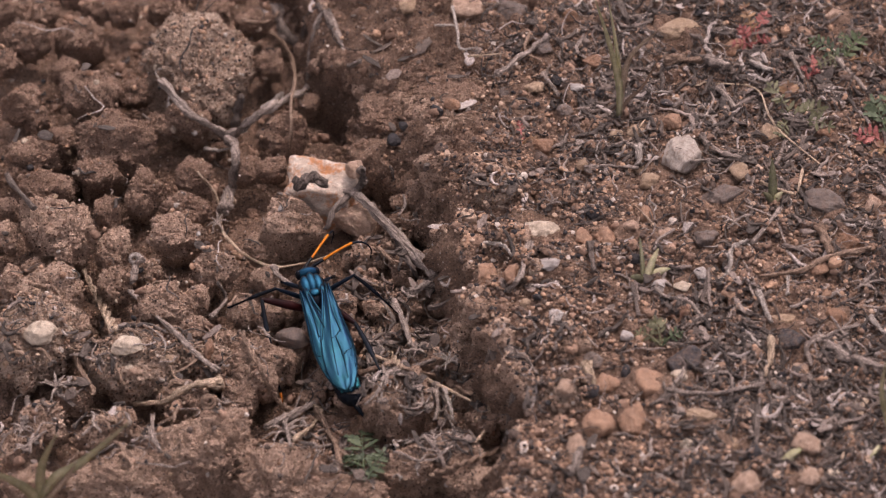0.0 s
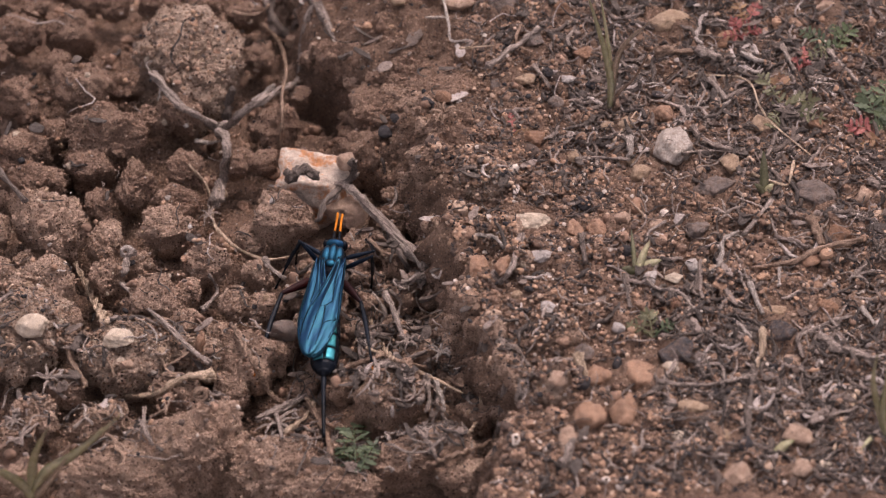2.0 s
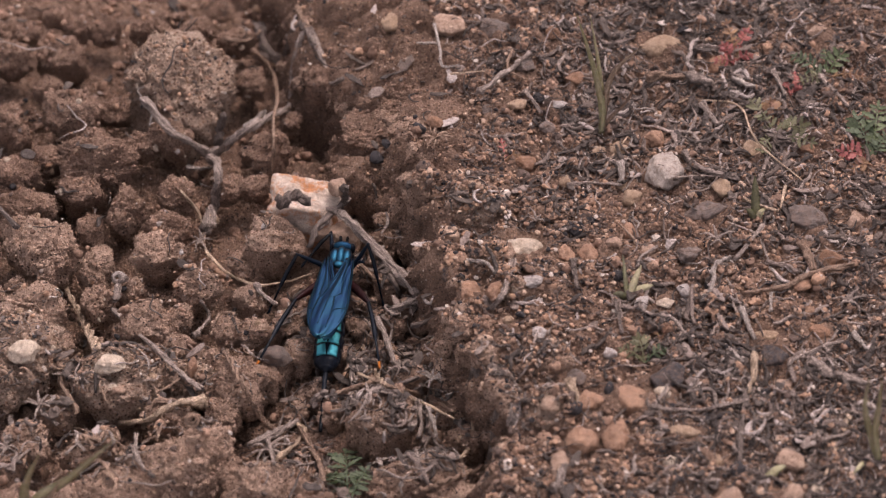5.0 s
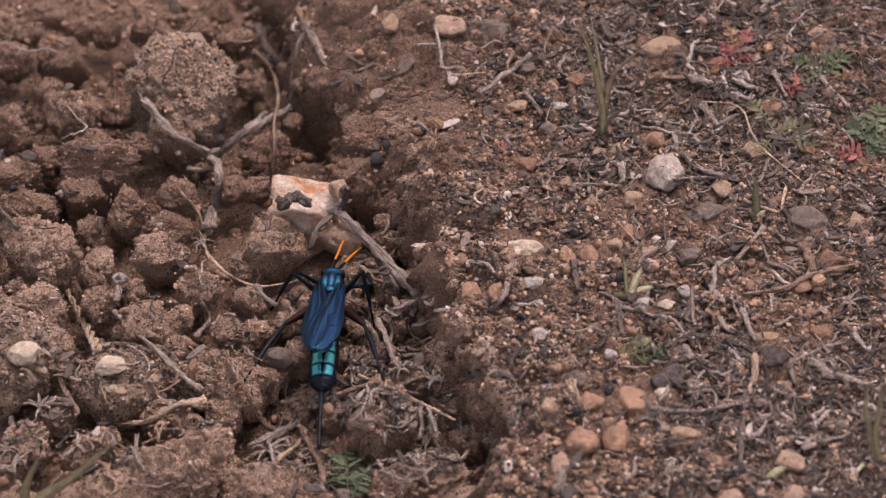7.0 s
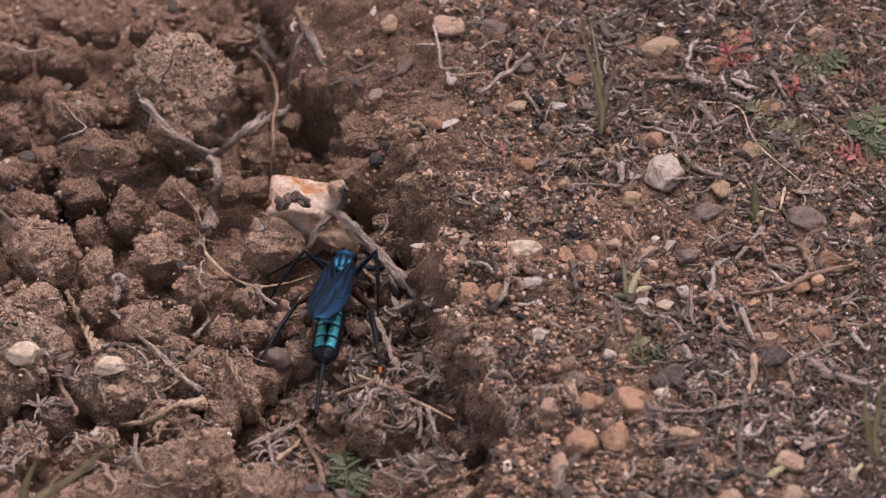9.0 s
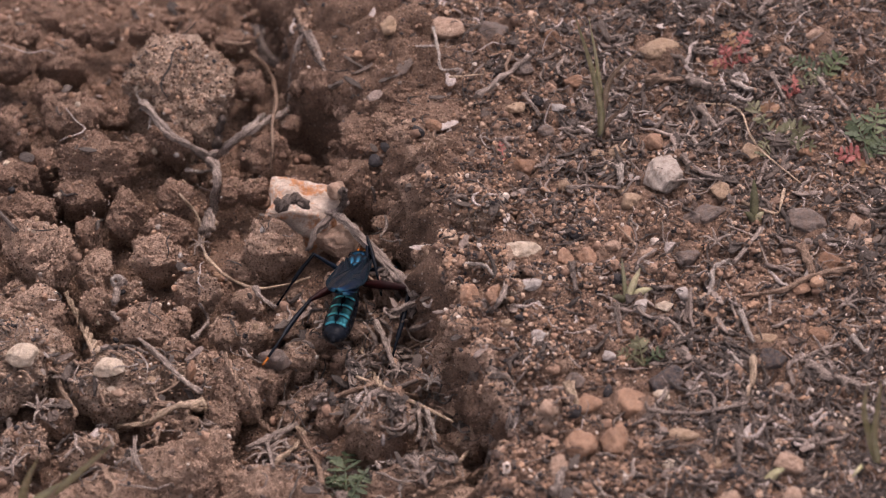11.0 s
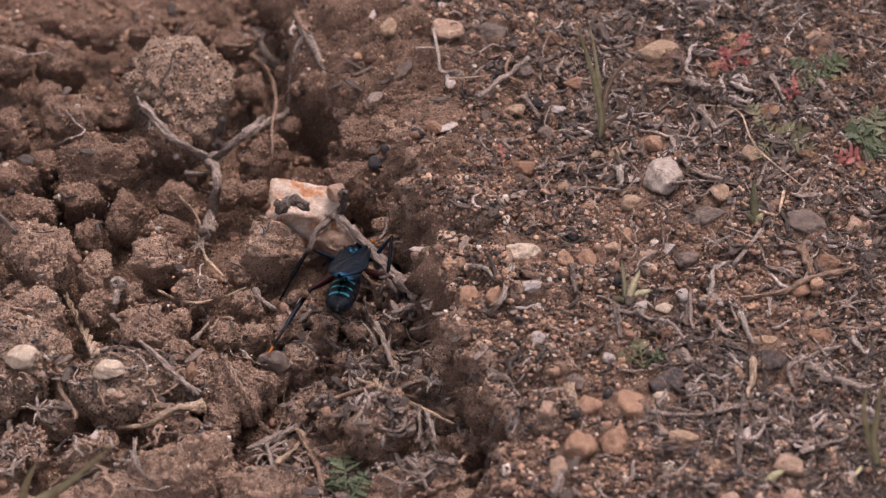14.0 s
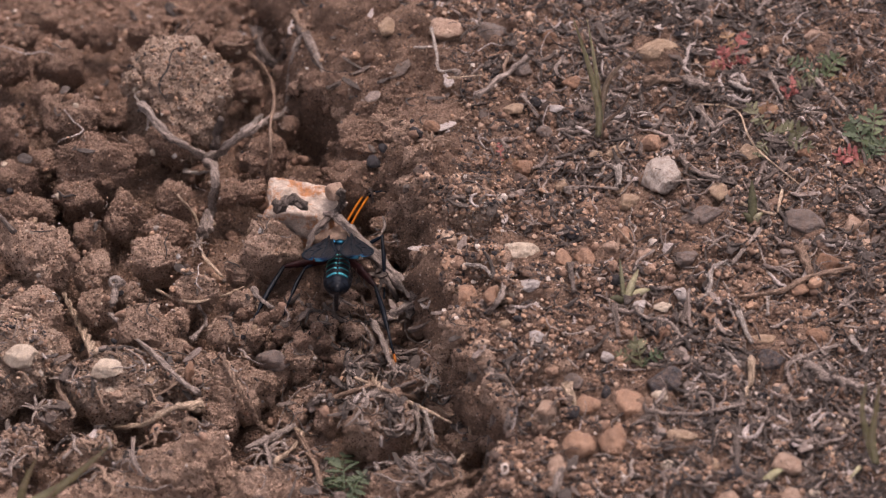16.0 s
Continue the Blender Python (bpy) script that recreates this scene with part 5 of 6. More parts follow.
def bare(x, y):
    """1 on the smooth broken face of the bank, where nothing lies."""
    return float(smooth((np.interp(y, (8, 18, 30, 45, 60, 75), (5, 10, 10, 7, 2, -3)) - x) / 3.0) * smooth((y - 8) / 6.0) * smooth((x + 26) / 4.0))


def on_bank(x, y):
    k = float(rise(x, y))
    patch = 0.5 + 0.5 * float(vnoise(x / 14.0, y / 14.0, 4.0, 21))
    matted = float(smooth((y - 8) / 20.0) * smooth((x - 12) / 20.0))
    return k * (0.35 + 0.65 * patch) * (1 - 0.92 * bare(x, y)) * (1 - 0.55 * matted)


def on_low(x, y):
    gap = 1.0 if rest(x, y) < float(base_z(x, y)) + 2.2 else 0.03
    return (1.0 - float(rise(x, y)) * 0.85) * gap


def litter_patch(x, y):
    k = float(rise(x, y))
    patch = smooth(0.5 + 1.1 * float(vnoise(x / 17.0, y / 15.0, 8.0, 25)))
    right = smooth((x - 14) / 40.0)
    low = 1.3 * math.exp(-((x + 5) ** 2 / 330.0 + (y + 26) ** 2 / 620.0)) + 0.6 * math.exp(-((x + 68) ** 2 + (y + 40) ** 2) / 260.0) + 0.03
    matted = float(smooth((y - 8) / 20.0) * smooth((x - 12) / 20.0))
    return float(k * (0.16 + 0.4 * matted + 0.84 * patch * (0.35 + 0.65 * right)) + (1 - k) * low * 0.9)


# small clods that fill the gaps between the large ones
SMALL = [lump_shape(4, 300 + 2.9 * i) for i in range(14)]
SMALL_MESH = [mesh_of("soil_clod", V * MM, F) for V, F in SMALL]
for i, me in enumerate(SMALL_MESH):
    me.materials.append(SOIL["soil" if i < 7 else "dusty"])
rnd = np.random.RandomState(12)


def small_clod(x, y, r, kind, sink):
    """One of the small clods, turned at random, resting on what lies below."""
    z = rest(x, y) + r * sink
    ob = tagged(new("soil_clod", SMALL_MESH[rnd.randint(7) + (7 if kind == "dusty" else 0)]), "small rough brown clod between larger clods", "soil clod", "loose soil clods")
    ob.matrix_world = Matrix.LocRotScale((x * MM, y * MM, z * MM), Euler((rnd.uniform(-0.5, 0.5), rnd.uniform(-0.5, 0.5), rnd.uniform(0, 6.28))), (r, r * rnd.uniform(0.75, 1), r * rnd.uniform(0.65, 0.9)))
    press(x, y, z, r * 0.9, r * 0.8, r * 0.7)


made = 0
while made < 70:
    x, y = rnd.uniform(-100, 22), rnd.uniform(-78, 92)
    if rise(x, y) > 0.6 or (y > 34 and abs(x - np.interp(y, (36, 69), (-19, -23))) < 6) or rest(x, y) > float(base_z(x, y)) + 1.8:
        continue
    made += 1
    small_clod(x, y, 1.3 + 2.2 * rnd.rand() ** 1.6, "dusty" if y < 6 else "soil", 0.25)
made = 0
while made < 85:
    x, y = rnd.normal(-9, 11), rnd.normal(-16, 14)
    if rise(x, y) > 0.45 or rest(x, y) > -0.5:
        continue
    made += 1
    small_clod(x, y, 1.0 + 2.0 * rnd.rand() ** 1.5, "dusty", 0.35)

# lumps that stick out of the broken face of the bank
V, F, o = [], [], 0
for made in range(150):
    y = rnd.uniform(-76, 30) if made < 90 else rnd.uniform(-76, 90)
    x = float(np.interp(y, RIM_Y, RIM_X)) + rnd.uniform(-2.0, 1.0) + 4.5 * rnd.rand()
    r = 1.2 + 3.0 * rnd.rand() ** 1.7
    z = float(base_z(x, y)) + r * 0.15
    size = Matrix.LocRotScale((x, y, z), Euler((rnd.uniform(-0.5, 0.5), rnd.uniform(-0.5, 0.5), rnd.uniform(0, 6.28))), (r, r * rnd.uniform(0.75, 1), r * rnd.uniform(0.7, 1.0)))
    P, f = SMALL[made % 14]
    m = np.array(size)
    V.append(P @ m[:3, :3].T + m[:3, 3])
    F.append(f + o)
    o += len(P)
    press(x, y, z, r * 0.9, r * 0.8, r * 0.7)
thing("bank_lumps", mesh_of("bank_lumps", np.vstack(V) * MM, np.vstack(F)), SOIL["dusty"], "crumbling brown lumps in the broken bank face", "soil lumps", kind="stuff")

strew("soil_crumbs", 1300, (0.4, 1.5), on_low, CRUMBS, "loose small crumbs of brown soil", "soil crumbs", 5, (2, 2), (0.6, 0.95), 0.35, True, 2.4)
strew("soil_crumbs", 5000, (0.18, 0.6), on_low, CRUMBS, "fine brown soil crumbs between the clods", "soil crumbs", 6)
strew("gravel", 1900, (0.5, 1.8), on_bank, GRAVEL, "mixed angular gravel pressed into the bank", "gravel", 7, (2, 2), (0.45, 0.8), 0.48, True, 3.6, False)
strew("gravel", 24000, (0.18, 0.62), on_bank, GRAVEL, "fine orange, white and dark grit on the bank", "gravel", 8, (1, 2), (0.5, 0.9), 0.35, even=False)


def on_grainy(x, y):
    return 1.0 if any(((x - a) / c) ** 2 + ((y - b) / d) ** 2 < 0.8 for a, b, c, d in GRAINY) else 0.0


strew("gravel", 700, (0.18, 0.6), on_grainy, GRAVEL, "pale grains stuck in the sandy clods", "gravel", 9, (1, 2), (0.6, 0.9), 0.55, power=1.6)
strew("gravel", 500, (0.2, 0.8), lambda x, y: (1 - float(rise(x, y))) * (0.15 + 0.85 * math.exp(-((x + 62) ** 2 + (y + 30) ** 2) / 700.0)), GRAVEL, "scattered pale grit over the clods", "gravel", 10, (1, 2))


def litter_piece(rnd, x, y, length, r, curl, lift=0.3):
    """A curled strip of dry plant matter."""
    g = rnd.uniform(0, 6.283)
    n = 5 if length < 3.5 else 9
    t = np.linspace(-0.5, 0.5, n)
    bend = curl * rnd.uniform(-1, 1)
    ang = g + bend * t * 2 + rnd.uniform(-0.6, 0.6) * np.sin(t * 9)
    step = length / (n - 1)
    X = x + np.concatenate([[0], np.cumsum(np.cos(ang[:-1]) * step)])
    Y = y + np.concatenate([[0], np.cumsum(np.sin(ang[:-1]) * step)])
    X, Y = X - X.mean() + x, Y - Y.mean() + y
    Z = np.array([rest(a, b) for a, b in zip(X, Y)])
    if Z.max() - Z.min() > 1.5 + 0.3 * length:
        return None
    line = np.polyval(np.polyfit(t, Z, 1), t)
    Z = np.maximum(0.55 * line + 0.45 * Z, line - 0.4) + r * 0.6 + lift * rnd.uniform(0, 1) + rnd.uniform(0, 0.9) * (2 * t) ** 2 * (rnd.rand() < 0.4)
    R = r * (0.45 + 0.55 * np.cos(t * 2.6)) * (1 + 0.25 * rnd.uniform(-1, 1, n))
    V, F = tube(np.stack([X, Y, Z], axis=1), R, 5, rnd.uniform(0.3, 0.95), 0.0, 0, rnd.uniform(-0.3, 0.3))
    return V, F, grain_of(n, 5, step, R, rnd.uniform(0, 90))


def litter(name, total, lengths, radii, curl, seed, label, where=litter_patch):
    rnd = np.random.RandomState(seed)
    pieces, made = [], 0
    while made < total:
        x, y = rnd.uniform(-98, 100), rnd.uniform(-78, 92)
        k = float(rise(x, y))
        if rnd.rand() > where(x, y) * (1 - 0.9 * bare(x, y)) or on_stone(x, y, 2.3 if rnd.rand() < 0.35 else 0.0) or 4 * k * (1 - k) > 0.35 + 0.5 * rnd.rand():
            continue
        length = lengths[0] + (lengths[1] - lengths[0]) * rnd.rand() ** 2
        piece = litter_piece(rnd, x, y, length, radii[0] + (radii[1] - radii[0]) * rnd.rand() ** 2, curl)
        if piece is not None:
            made += 1
            pieces.append(piece)
    V, F = merge([q[:2] for q in pieces])
    me = mesh_of(name, V * MM, F)
    set_grain(me, np.vstack([q[2] for q in pieces]))
    return thing(name, me, FIBRE["mixed"], label, "plant litter", kind="stuff")


def flake(rnd, x, y):
    """A curled scrap of dead leaf: a small cupped sheet with a torn rim."""
    w, h, g = rnd.uniform(0.35, 1.1), rnd.uniform(0.8, 2.6), rnd.uniform(0, 6.283)
    cup, twist = rnd.uniform(0.1, 0.6), rnd.uniform(-0.5, 0.5)
    V, n, m = [], 5, 4
    z0 = rest(x, y) + 0.25
    tx, ty = rnd.normal(0, 0.3, 2)
    for layer in (0.0, -0.14):
        for i in range(n):
            for k in range(m):
                u, v = i / (n - 1) * 2 - 1, k / (m - 1) * 2 - 1
                wide = w * math.sqrt(max(0.05, 1 - 0.8 * u * u)) * (1 + 0.2 * math.sin(7 * u + x))
                px, py = u * h, v * wide
                pz = cup * (v * wide) ** 2 * 0.5 + 0.08 * u * u * h + twist * u * v * 0.4 + layer
                V.append((x + math.cos(g) * px - math.sin(g) * py, y + math.sin(g) * px + math.cos(g) * py, z0 + pz + tx * px + ty * py))
    at = lambda a, i, k: a * n * m + i * m + k
    F = []
    for i in range(n - 1):
        for k in range(m - 1):
            F += [[at(0, i, k), at(0, i + 1, k), at(0, i + 1, k + 1), at(0, i, k + 1)], [at(1, i, k + 1), at(1, i + 1, k + 1), at(1, i + 1, k), at(1, i, k)]]
    rim = [(0, k) for k in range(m)] + [(i, m - 1) for i in range(1, n)] + [(n - 1, k) for k in range(m - 2, -1, -1)] + [(i, 0) for i in range(n - 2, 0, -1)]
    for (i, k), (j, q) in zip(rim, rim[1:] + rim[:1]):
        F.append([at(0, i, k), at(0, j, q), at(1, j, q), at(1, i, k)])
    return np.array(V), F


rnd = np.random.RandomState(77)
pieces = []
while len(pieces) < 650:
    x, y = rnd.uniform(-98, 100), rnd.uniform(-78, 92)
    if rnd.rand() < litter_patch(x, y) and not on_stone(x, y):
        pieces.append(flake(rnd, x, y))
V, F = merge(pieces)
thing("leaf_litter", mesh_of("leaf_litter", V * MM, F), FIBRE["mixed"], "curled grey scraps of dead leaf on the soil", "plant litter", kind="stuff")
litter("dry_litter", 5000, (1.0, 8.0), (0.12, 0.55), 1.6, 31, "grey and tan dry leaf fragments strewn on the soil")
litter("dry_litter", 2600, (3.0, 15.0), (0.07, 0.22), 2.4, 32, "thin curling dry rootlets and fibres")


def dig_litter(x, y):
    return (1 - float(rise(x, y))) * 0.7 * math.exp(-((x + 2) ** 2 / 420.0 + (y + 26) ** 2 / 900.0)) + 0.2 * math.exp(-((x + 70) ** 2 + (y + 42) ** 2) / 260.0) + 0.05 * float(rise(x, y)) * float(smooth((x - 10) / 30.0))


pale = litter("pale_litter", 140, (2.0, 9.0), (0.10, 0.32), 1.9, 41, "bleached curling leaf fibres in a loose tangle", dig_litter)
pale.data.materials[0] = FIBRE["white"]
woody = litter("root_litter", 300, (4.0, 14.0), (0.2, 0.5), 0.8, 42, "short broken grey twigs among soil crumbs", dig_litter)
woody.data.materials[0] = FIBRE["grey"]


def right_bank(x, y):
    return float(rise(x, y)) * float(smooth((x - 5) / 35.0)) * (0.3 + 0.7 * float(smooth(0.5 + vnoise(x / 17.0, y / 15.0, 8.0, 25))))


bark = litter("root_litter", 420, (3.0, 11.0), (0.22, 0.6), 0.9, 43, "dark and grey broken stalks matted on the bank", right_bank)


def lower_left(x, y):
    return (1 - float(rise(x, y))) * (math.exp(-((x + 68) ** 2 / 500.0 + (y + 38) ** 2 / 300.0)) + 0.5 * math.exp(-((x + 34) ** 2 + (y + 30) ** 2) / 260.0))


husk_litter = litter("root_litter", 150, (2.5, 10.0), (0.15, 0.5), 1.4, 44, "dry stalks and husks caught between clods", lower_left)
husk_tone = husk_litter.data.materials
husk_tone[0] = FIBRE["tan"]



# ---------- the wasp: y ahead, origin in the thorax ----------
def lathe(profile, sides=20, top=1.0, keel=0.0):
    """A body along y from (y, half width, half height, z) rings."""
    V, n = [], len(profile)
    for y, w, h, z in profile:
        for k in range(sides):
            g = 2 * math.pi * k / sides
            V.append((w * math.cos(g), y, z + h * math.sin(g)))
    F = [[i * sides + k, (i + 1) * sides + k, (i + 1) * sides + (k + 1) % sides, i * sides + (k + 1) % sides] for i in range(n - 1) for k in range(sides)]
    F += [list(range(sides)), list(range((n - 1) * sides, n * sides))[::-1]]
    return np.array(V), F


def ellipsoid(c, r, level=3):
    V, F = BALL[level]
    return V * np.array(r) + np.array(c), F.tolist()


wasp = new("wasp")
tagged(wasp, "metallic blue ichneumon wasp digging in loose soil", "wasp")
V, F = merge([ellipsoid((0, 3.8, 0.05), (2.15, 1.15, 1.6), 4), ellipsoid((0, 4.5, -1.0), (1.1, 0.8, 1.0))])
head = part("head", mesh_of("head", V * MM, F), BLUE, wasp, "metallic blue head")
for s in (-1, 1):
    V, F = ellipsoid((s * 1.78, 3.9, 0.0), (0.62, 0.85, 1.2))
    part("eye", mesh_of("eye", V * MM, F), BLACK, head, "glossy black eye")
V, F = merge([ellipsoid((0, 0.9, 0.0), (2.4, 2.3, 2.0), 4), ellipsoid((0, -1.6, -0.2), (2.4, 3.0, 1.9), 4), ellipsoid((-1.85, 0.4, 0.6), (0.8, 1.6, 1.0)), ellipsoid((1.85, 0.4, 0.6), (0.8, 1.6, 1.0)), ellipsoid((0, 2.7, -0.2), (1.6, 1.0, 1.4)),
              ellipsoid((0, -1.6, 1.1), (0.9, 0.9, 0.7))])
thorax = part("thorax", mesh_of("thorax", V * MM, F), BLACK, wasp, "black thorax with blue gloss")
V, F = merge([ellipsoid((0, 0.75, 1.22), (1.0, 2.4, 1.05), 4), ellipsoid((-1.2, 0.5, 1.0), (1.05, 2.2, 1.08), 4), ellipsoid((1.2, 0.5, 1.0), (1.05, 2.2, 1.08), 4)])
part("shield", mesh_of("shield", V * MM, F), SHIELD, thorax, "blue shield of the back")
V, F = ellipsoid((0, -2.0, 1.75), (1.0, 0.85, 0.5))
part("scutellum", mesh_of("scutellum", V * MM, F), SHIELD, thorax, "bright teal plate")
V, F = lathe([(-4.0, 0.7, 0.7, -0.3), (-5.5, 0.65, 0.65, -0.1), (-7.0, 1.0, 0.9, 0.0), (-8.5, 1.7, 1.5, 0.0)], 16)
ROOT = np.array((0, 4.0, 0))
abdomen = part("abdomen", mesh_of("abdomen", (V + ROOT) * MM, F), BLACK, wasp, "black abdomen with teal bands")
RING_Y = (-8.0, -12.0, -15.8, -19.4, -22.8, -25.8, -27.3, -28.2)
RING_W = (1.45, 2.2, 2.6, 2.75, 2.7, 2.5, 1.6, 0.4)
for i in range(7):
    y0, y1, w0, w1 = RING_Y[i], RING_Y[i + 1], RING_W[i], RING_W[i + 1]
    V, F = lathe([(y0 + 0.3, w0 * 0.9, w0 * 0.75, 0), (y0, w0 * 1.0, w0 * 0.82, 0), ((y0 + y1) / 2, (w0 + w1) / 2 * 1.04, (w0 + w1) / 2 * 0.86, 0),
                  (y1 + 0.25, w1 * 1.02, w1 * 0.85, 0), (y1, w1 * 0.96, w1 * 0.8, 0)], 24)
    part("segment", mesh_of("segment", (V + ROOT) * MM, F), BLACK, abdomen, "glossy black segment")
    # the two bright plates on the back of the segment
    for s in ((-1, 1) if i < 5 else ()):
        V, F = [], []
        m = 7
        for j in range(6):
            t = j / 5
            y = y0 + (y1 - y0) * (0.03 + 0.92 * t)
            w = (w0 + (w1 - w0) * t) * 1.06
            for k in range(m):
                g = math.pi / 2 - s * (0.04 + 0.13 * (1 - t) + (0.86 - 0.1 * (1 - t)) * k / (m - 1))
                for q in (1.0, 0.9):
                    V.append((w * q * math.cos(g), y, 0.875 * w * q * math.sin(g) + 0.02))
        at = lambda j, k, q: (j * m + k) * 2 + q
        for j in range(5):
            for k in range(m - 1):
                F.append([at(j, k, 0), at(j + 1, k, 0), at(j + 1, k + 1, 0), at(j, k + 1, 0)])
        rim = [at(0, k, 0) for k in range(m)] + [at(j, m - 1, 0) for j in range(1, 6)] + [at(5, k, 0) for k in range(m - 2, -1, -1)] + [at(j, 0, 0) for j in range(4, 0, -1)]
        for a, b in zip(rim, rim[1:] + rim[:1]):
            F.append([a, b, b + 1, a + 1])
        part("back_plate", mesh_of("back_plate", (np.array(V) + ROOT) * MM, F), TEAL, abdomen, "bright metallic teal plate")
C = curve_through([(0, 0.8, 0.2), (0.1, -5.5, -0.6), (0.3, -13.5, -1.8)], 8)
V, F = tube(C, np.linspace(0.52, 0.36, len(C)), 8)
sting = part("ovipositor", mesh_of("ovipositor", V * MM, F), BLACK, abdomen, "long straight black ovipositor")


def wing_edges(t):
    """The outer and inner edge of a wing at the share t of its length."""
    mid, half = 0.6 - 2.1 * t, 0.85 + 2.4 * float(smooth(t / 0.66)) ** 0.8
    if t > 0.62:
        half *= max(0.0, 1 - ((t - 0.62) / 0.382) ** 2.4) ** 0.5
    return mid + half, mid - half


def wing_z(t, u):
    """Height of the pleated wing: deep folds at its root, shallow ones further out."""
    folds = 0.24 * math.sin(u * 15 + t * 5) + 0.11 * math.sin(u * 31 - t * 9)
    return folds * (0.55 + 1.0 * max(0.0, 1 - t * 1.6) ** 2) - 0.7 * (2 * u - 1) ** 2 * (1 - 0.3 * t)


def wing_mesh(s):
    """A long folded wing with a bulging edge and shallow pleats; s: side."""
    n, m, V, F = 34, 17, [], []
    for layer in (0, -0.09):
        for i in range(n):
            t = i / (n - 1)
            outer, inner = wing_edges(t)
            for k in range(m):
                u = k / (m - 1)
                x = inner + (outer - inner) * u
                z = wing_z(t, u) + layer
                V.append((s * x, -26.5 * t, z))
    at = lambda a, i, k: a * n * m + i * m + k
    for i in range(n - 1):
        for k in range(m - 1):
            F += [[at(0, i, k), at(0, i + 1, k), at(0, i + 1, k + 1), at(0, i, k + 1)], [at(1, i, k + 1), at(1, i + 1, k + 1), at(1, i + 1, k), at(1, i, k)]]
    rim = [(0, k) for k in range(m)] + [(i, m - 1) for i in range(1, n)] + [(n - 1, k) for k in range(m - 2, -1, -1)] + [(i, 0) for i in range(n - 2, 0, -1)]
    for (i, k), (j, q) in zip(rim, rim[1:] + rim[:1]):
        F.append([at(0, i, k), at(0, j, q), at(1, j, q), at(1, i, k)])
    return V, F


def wing_x(t, u):
    outer, inner = wing_edges(t)
    return inner + (outer - inner) * u


wings = {}
for side, s in (("left", -1), ("right", 1)):
    V, F = wing_mesh(s)
    wings[side] = part("wing", mesh_of("wing", np.array(V) * MM, F), WING, wasp, "iridescent blue pleated wing")
    for line in (((0.02, 0.75), (0.3, 0.9), (0.6, 0.95), (0.8, 0.93)), ((0.02, 0.5), (0.25, 0.6), (0.45, 0.7), (0.62, 0.92)), ((0.05, 0.35), (0.3, 0.4), (0.55, 0.35), (0.86, 0.3)),
                 ((0.45, 0.7), (0.5, 0.5), (0.52, 0.37)), ((0.5, 0.5), (0.7, 0.6), (0.9, 0.65)), ((0.05, 0.2), (0.25, 0.15), (0.5, 0.06)),
                 ((0.02, 0.98), (0.3, 0.985), (0.6, 0.985), (0.8, 0.985), (0.93, 0.97)), ((0.5, 0.02), (0.7, 0.015), (0.9, 0.02), (0.97, 0.1)), ((0.62, 0.92), (0.66, 0.7), (0.7, 0.6))):
        C = curve_through([(s * wing_x(t, u), -26.5 * t, wing_z(t, u) + 0.03) for t, u in line], 6)
        V, F = tube(C, np.linspace(0.15, 0.08, len(C)), 5, 0.7)
        part("vein", mesh_of("vein", V * MM, F), VEIN, wings[side])

# antennae: dark foot, orange band, dark tip that curls; along +y of their own
feelers = {}
for side, s in (("left", -1), ("right", 1)):
    C = curve_through([(0, 0, 0), (0, 1.6, 0.15), (0, 3.2, 0.1)], 4)
    V, F = tube(C, np.linspace(0.36, 0.27, len(C)), 8)
    feelers[side] = part("antenna", mesh_of("antenna", V * MM, F), BLACK, wasp, "black antenna with an orange band")
    C = curve_through([(0, 3.0, 0.1), (0, 6.0, 0.2), (0.1 * s, 9.6, 0.0)], 6)
    V, F = tube(C, np.linspace(0.24, 0.25, len(C)), 8)
    part("band", mesh_of("band", V * MM, F), ORANGE, feelers[side], "bright orange band")
    C = curve_through([(0.1 * s, 9.5, 0.0), (0.4 * s, 11.5, -1.2), (0.9 * s, 12.3, -3.4), (1.2 * s, 11.4, -5.4)], 5)
    V, F = tube(C, np.linspace(0.24, 0.1, len(C)), 7)
    part("tip", mesh_of("tip", V * MM, F), BLACK, feelers[side])

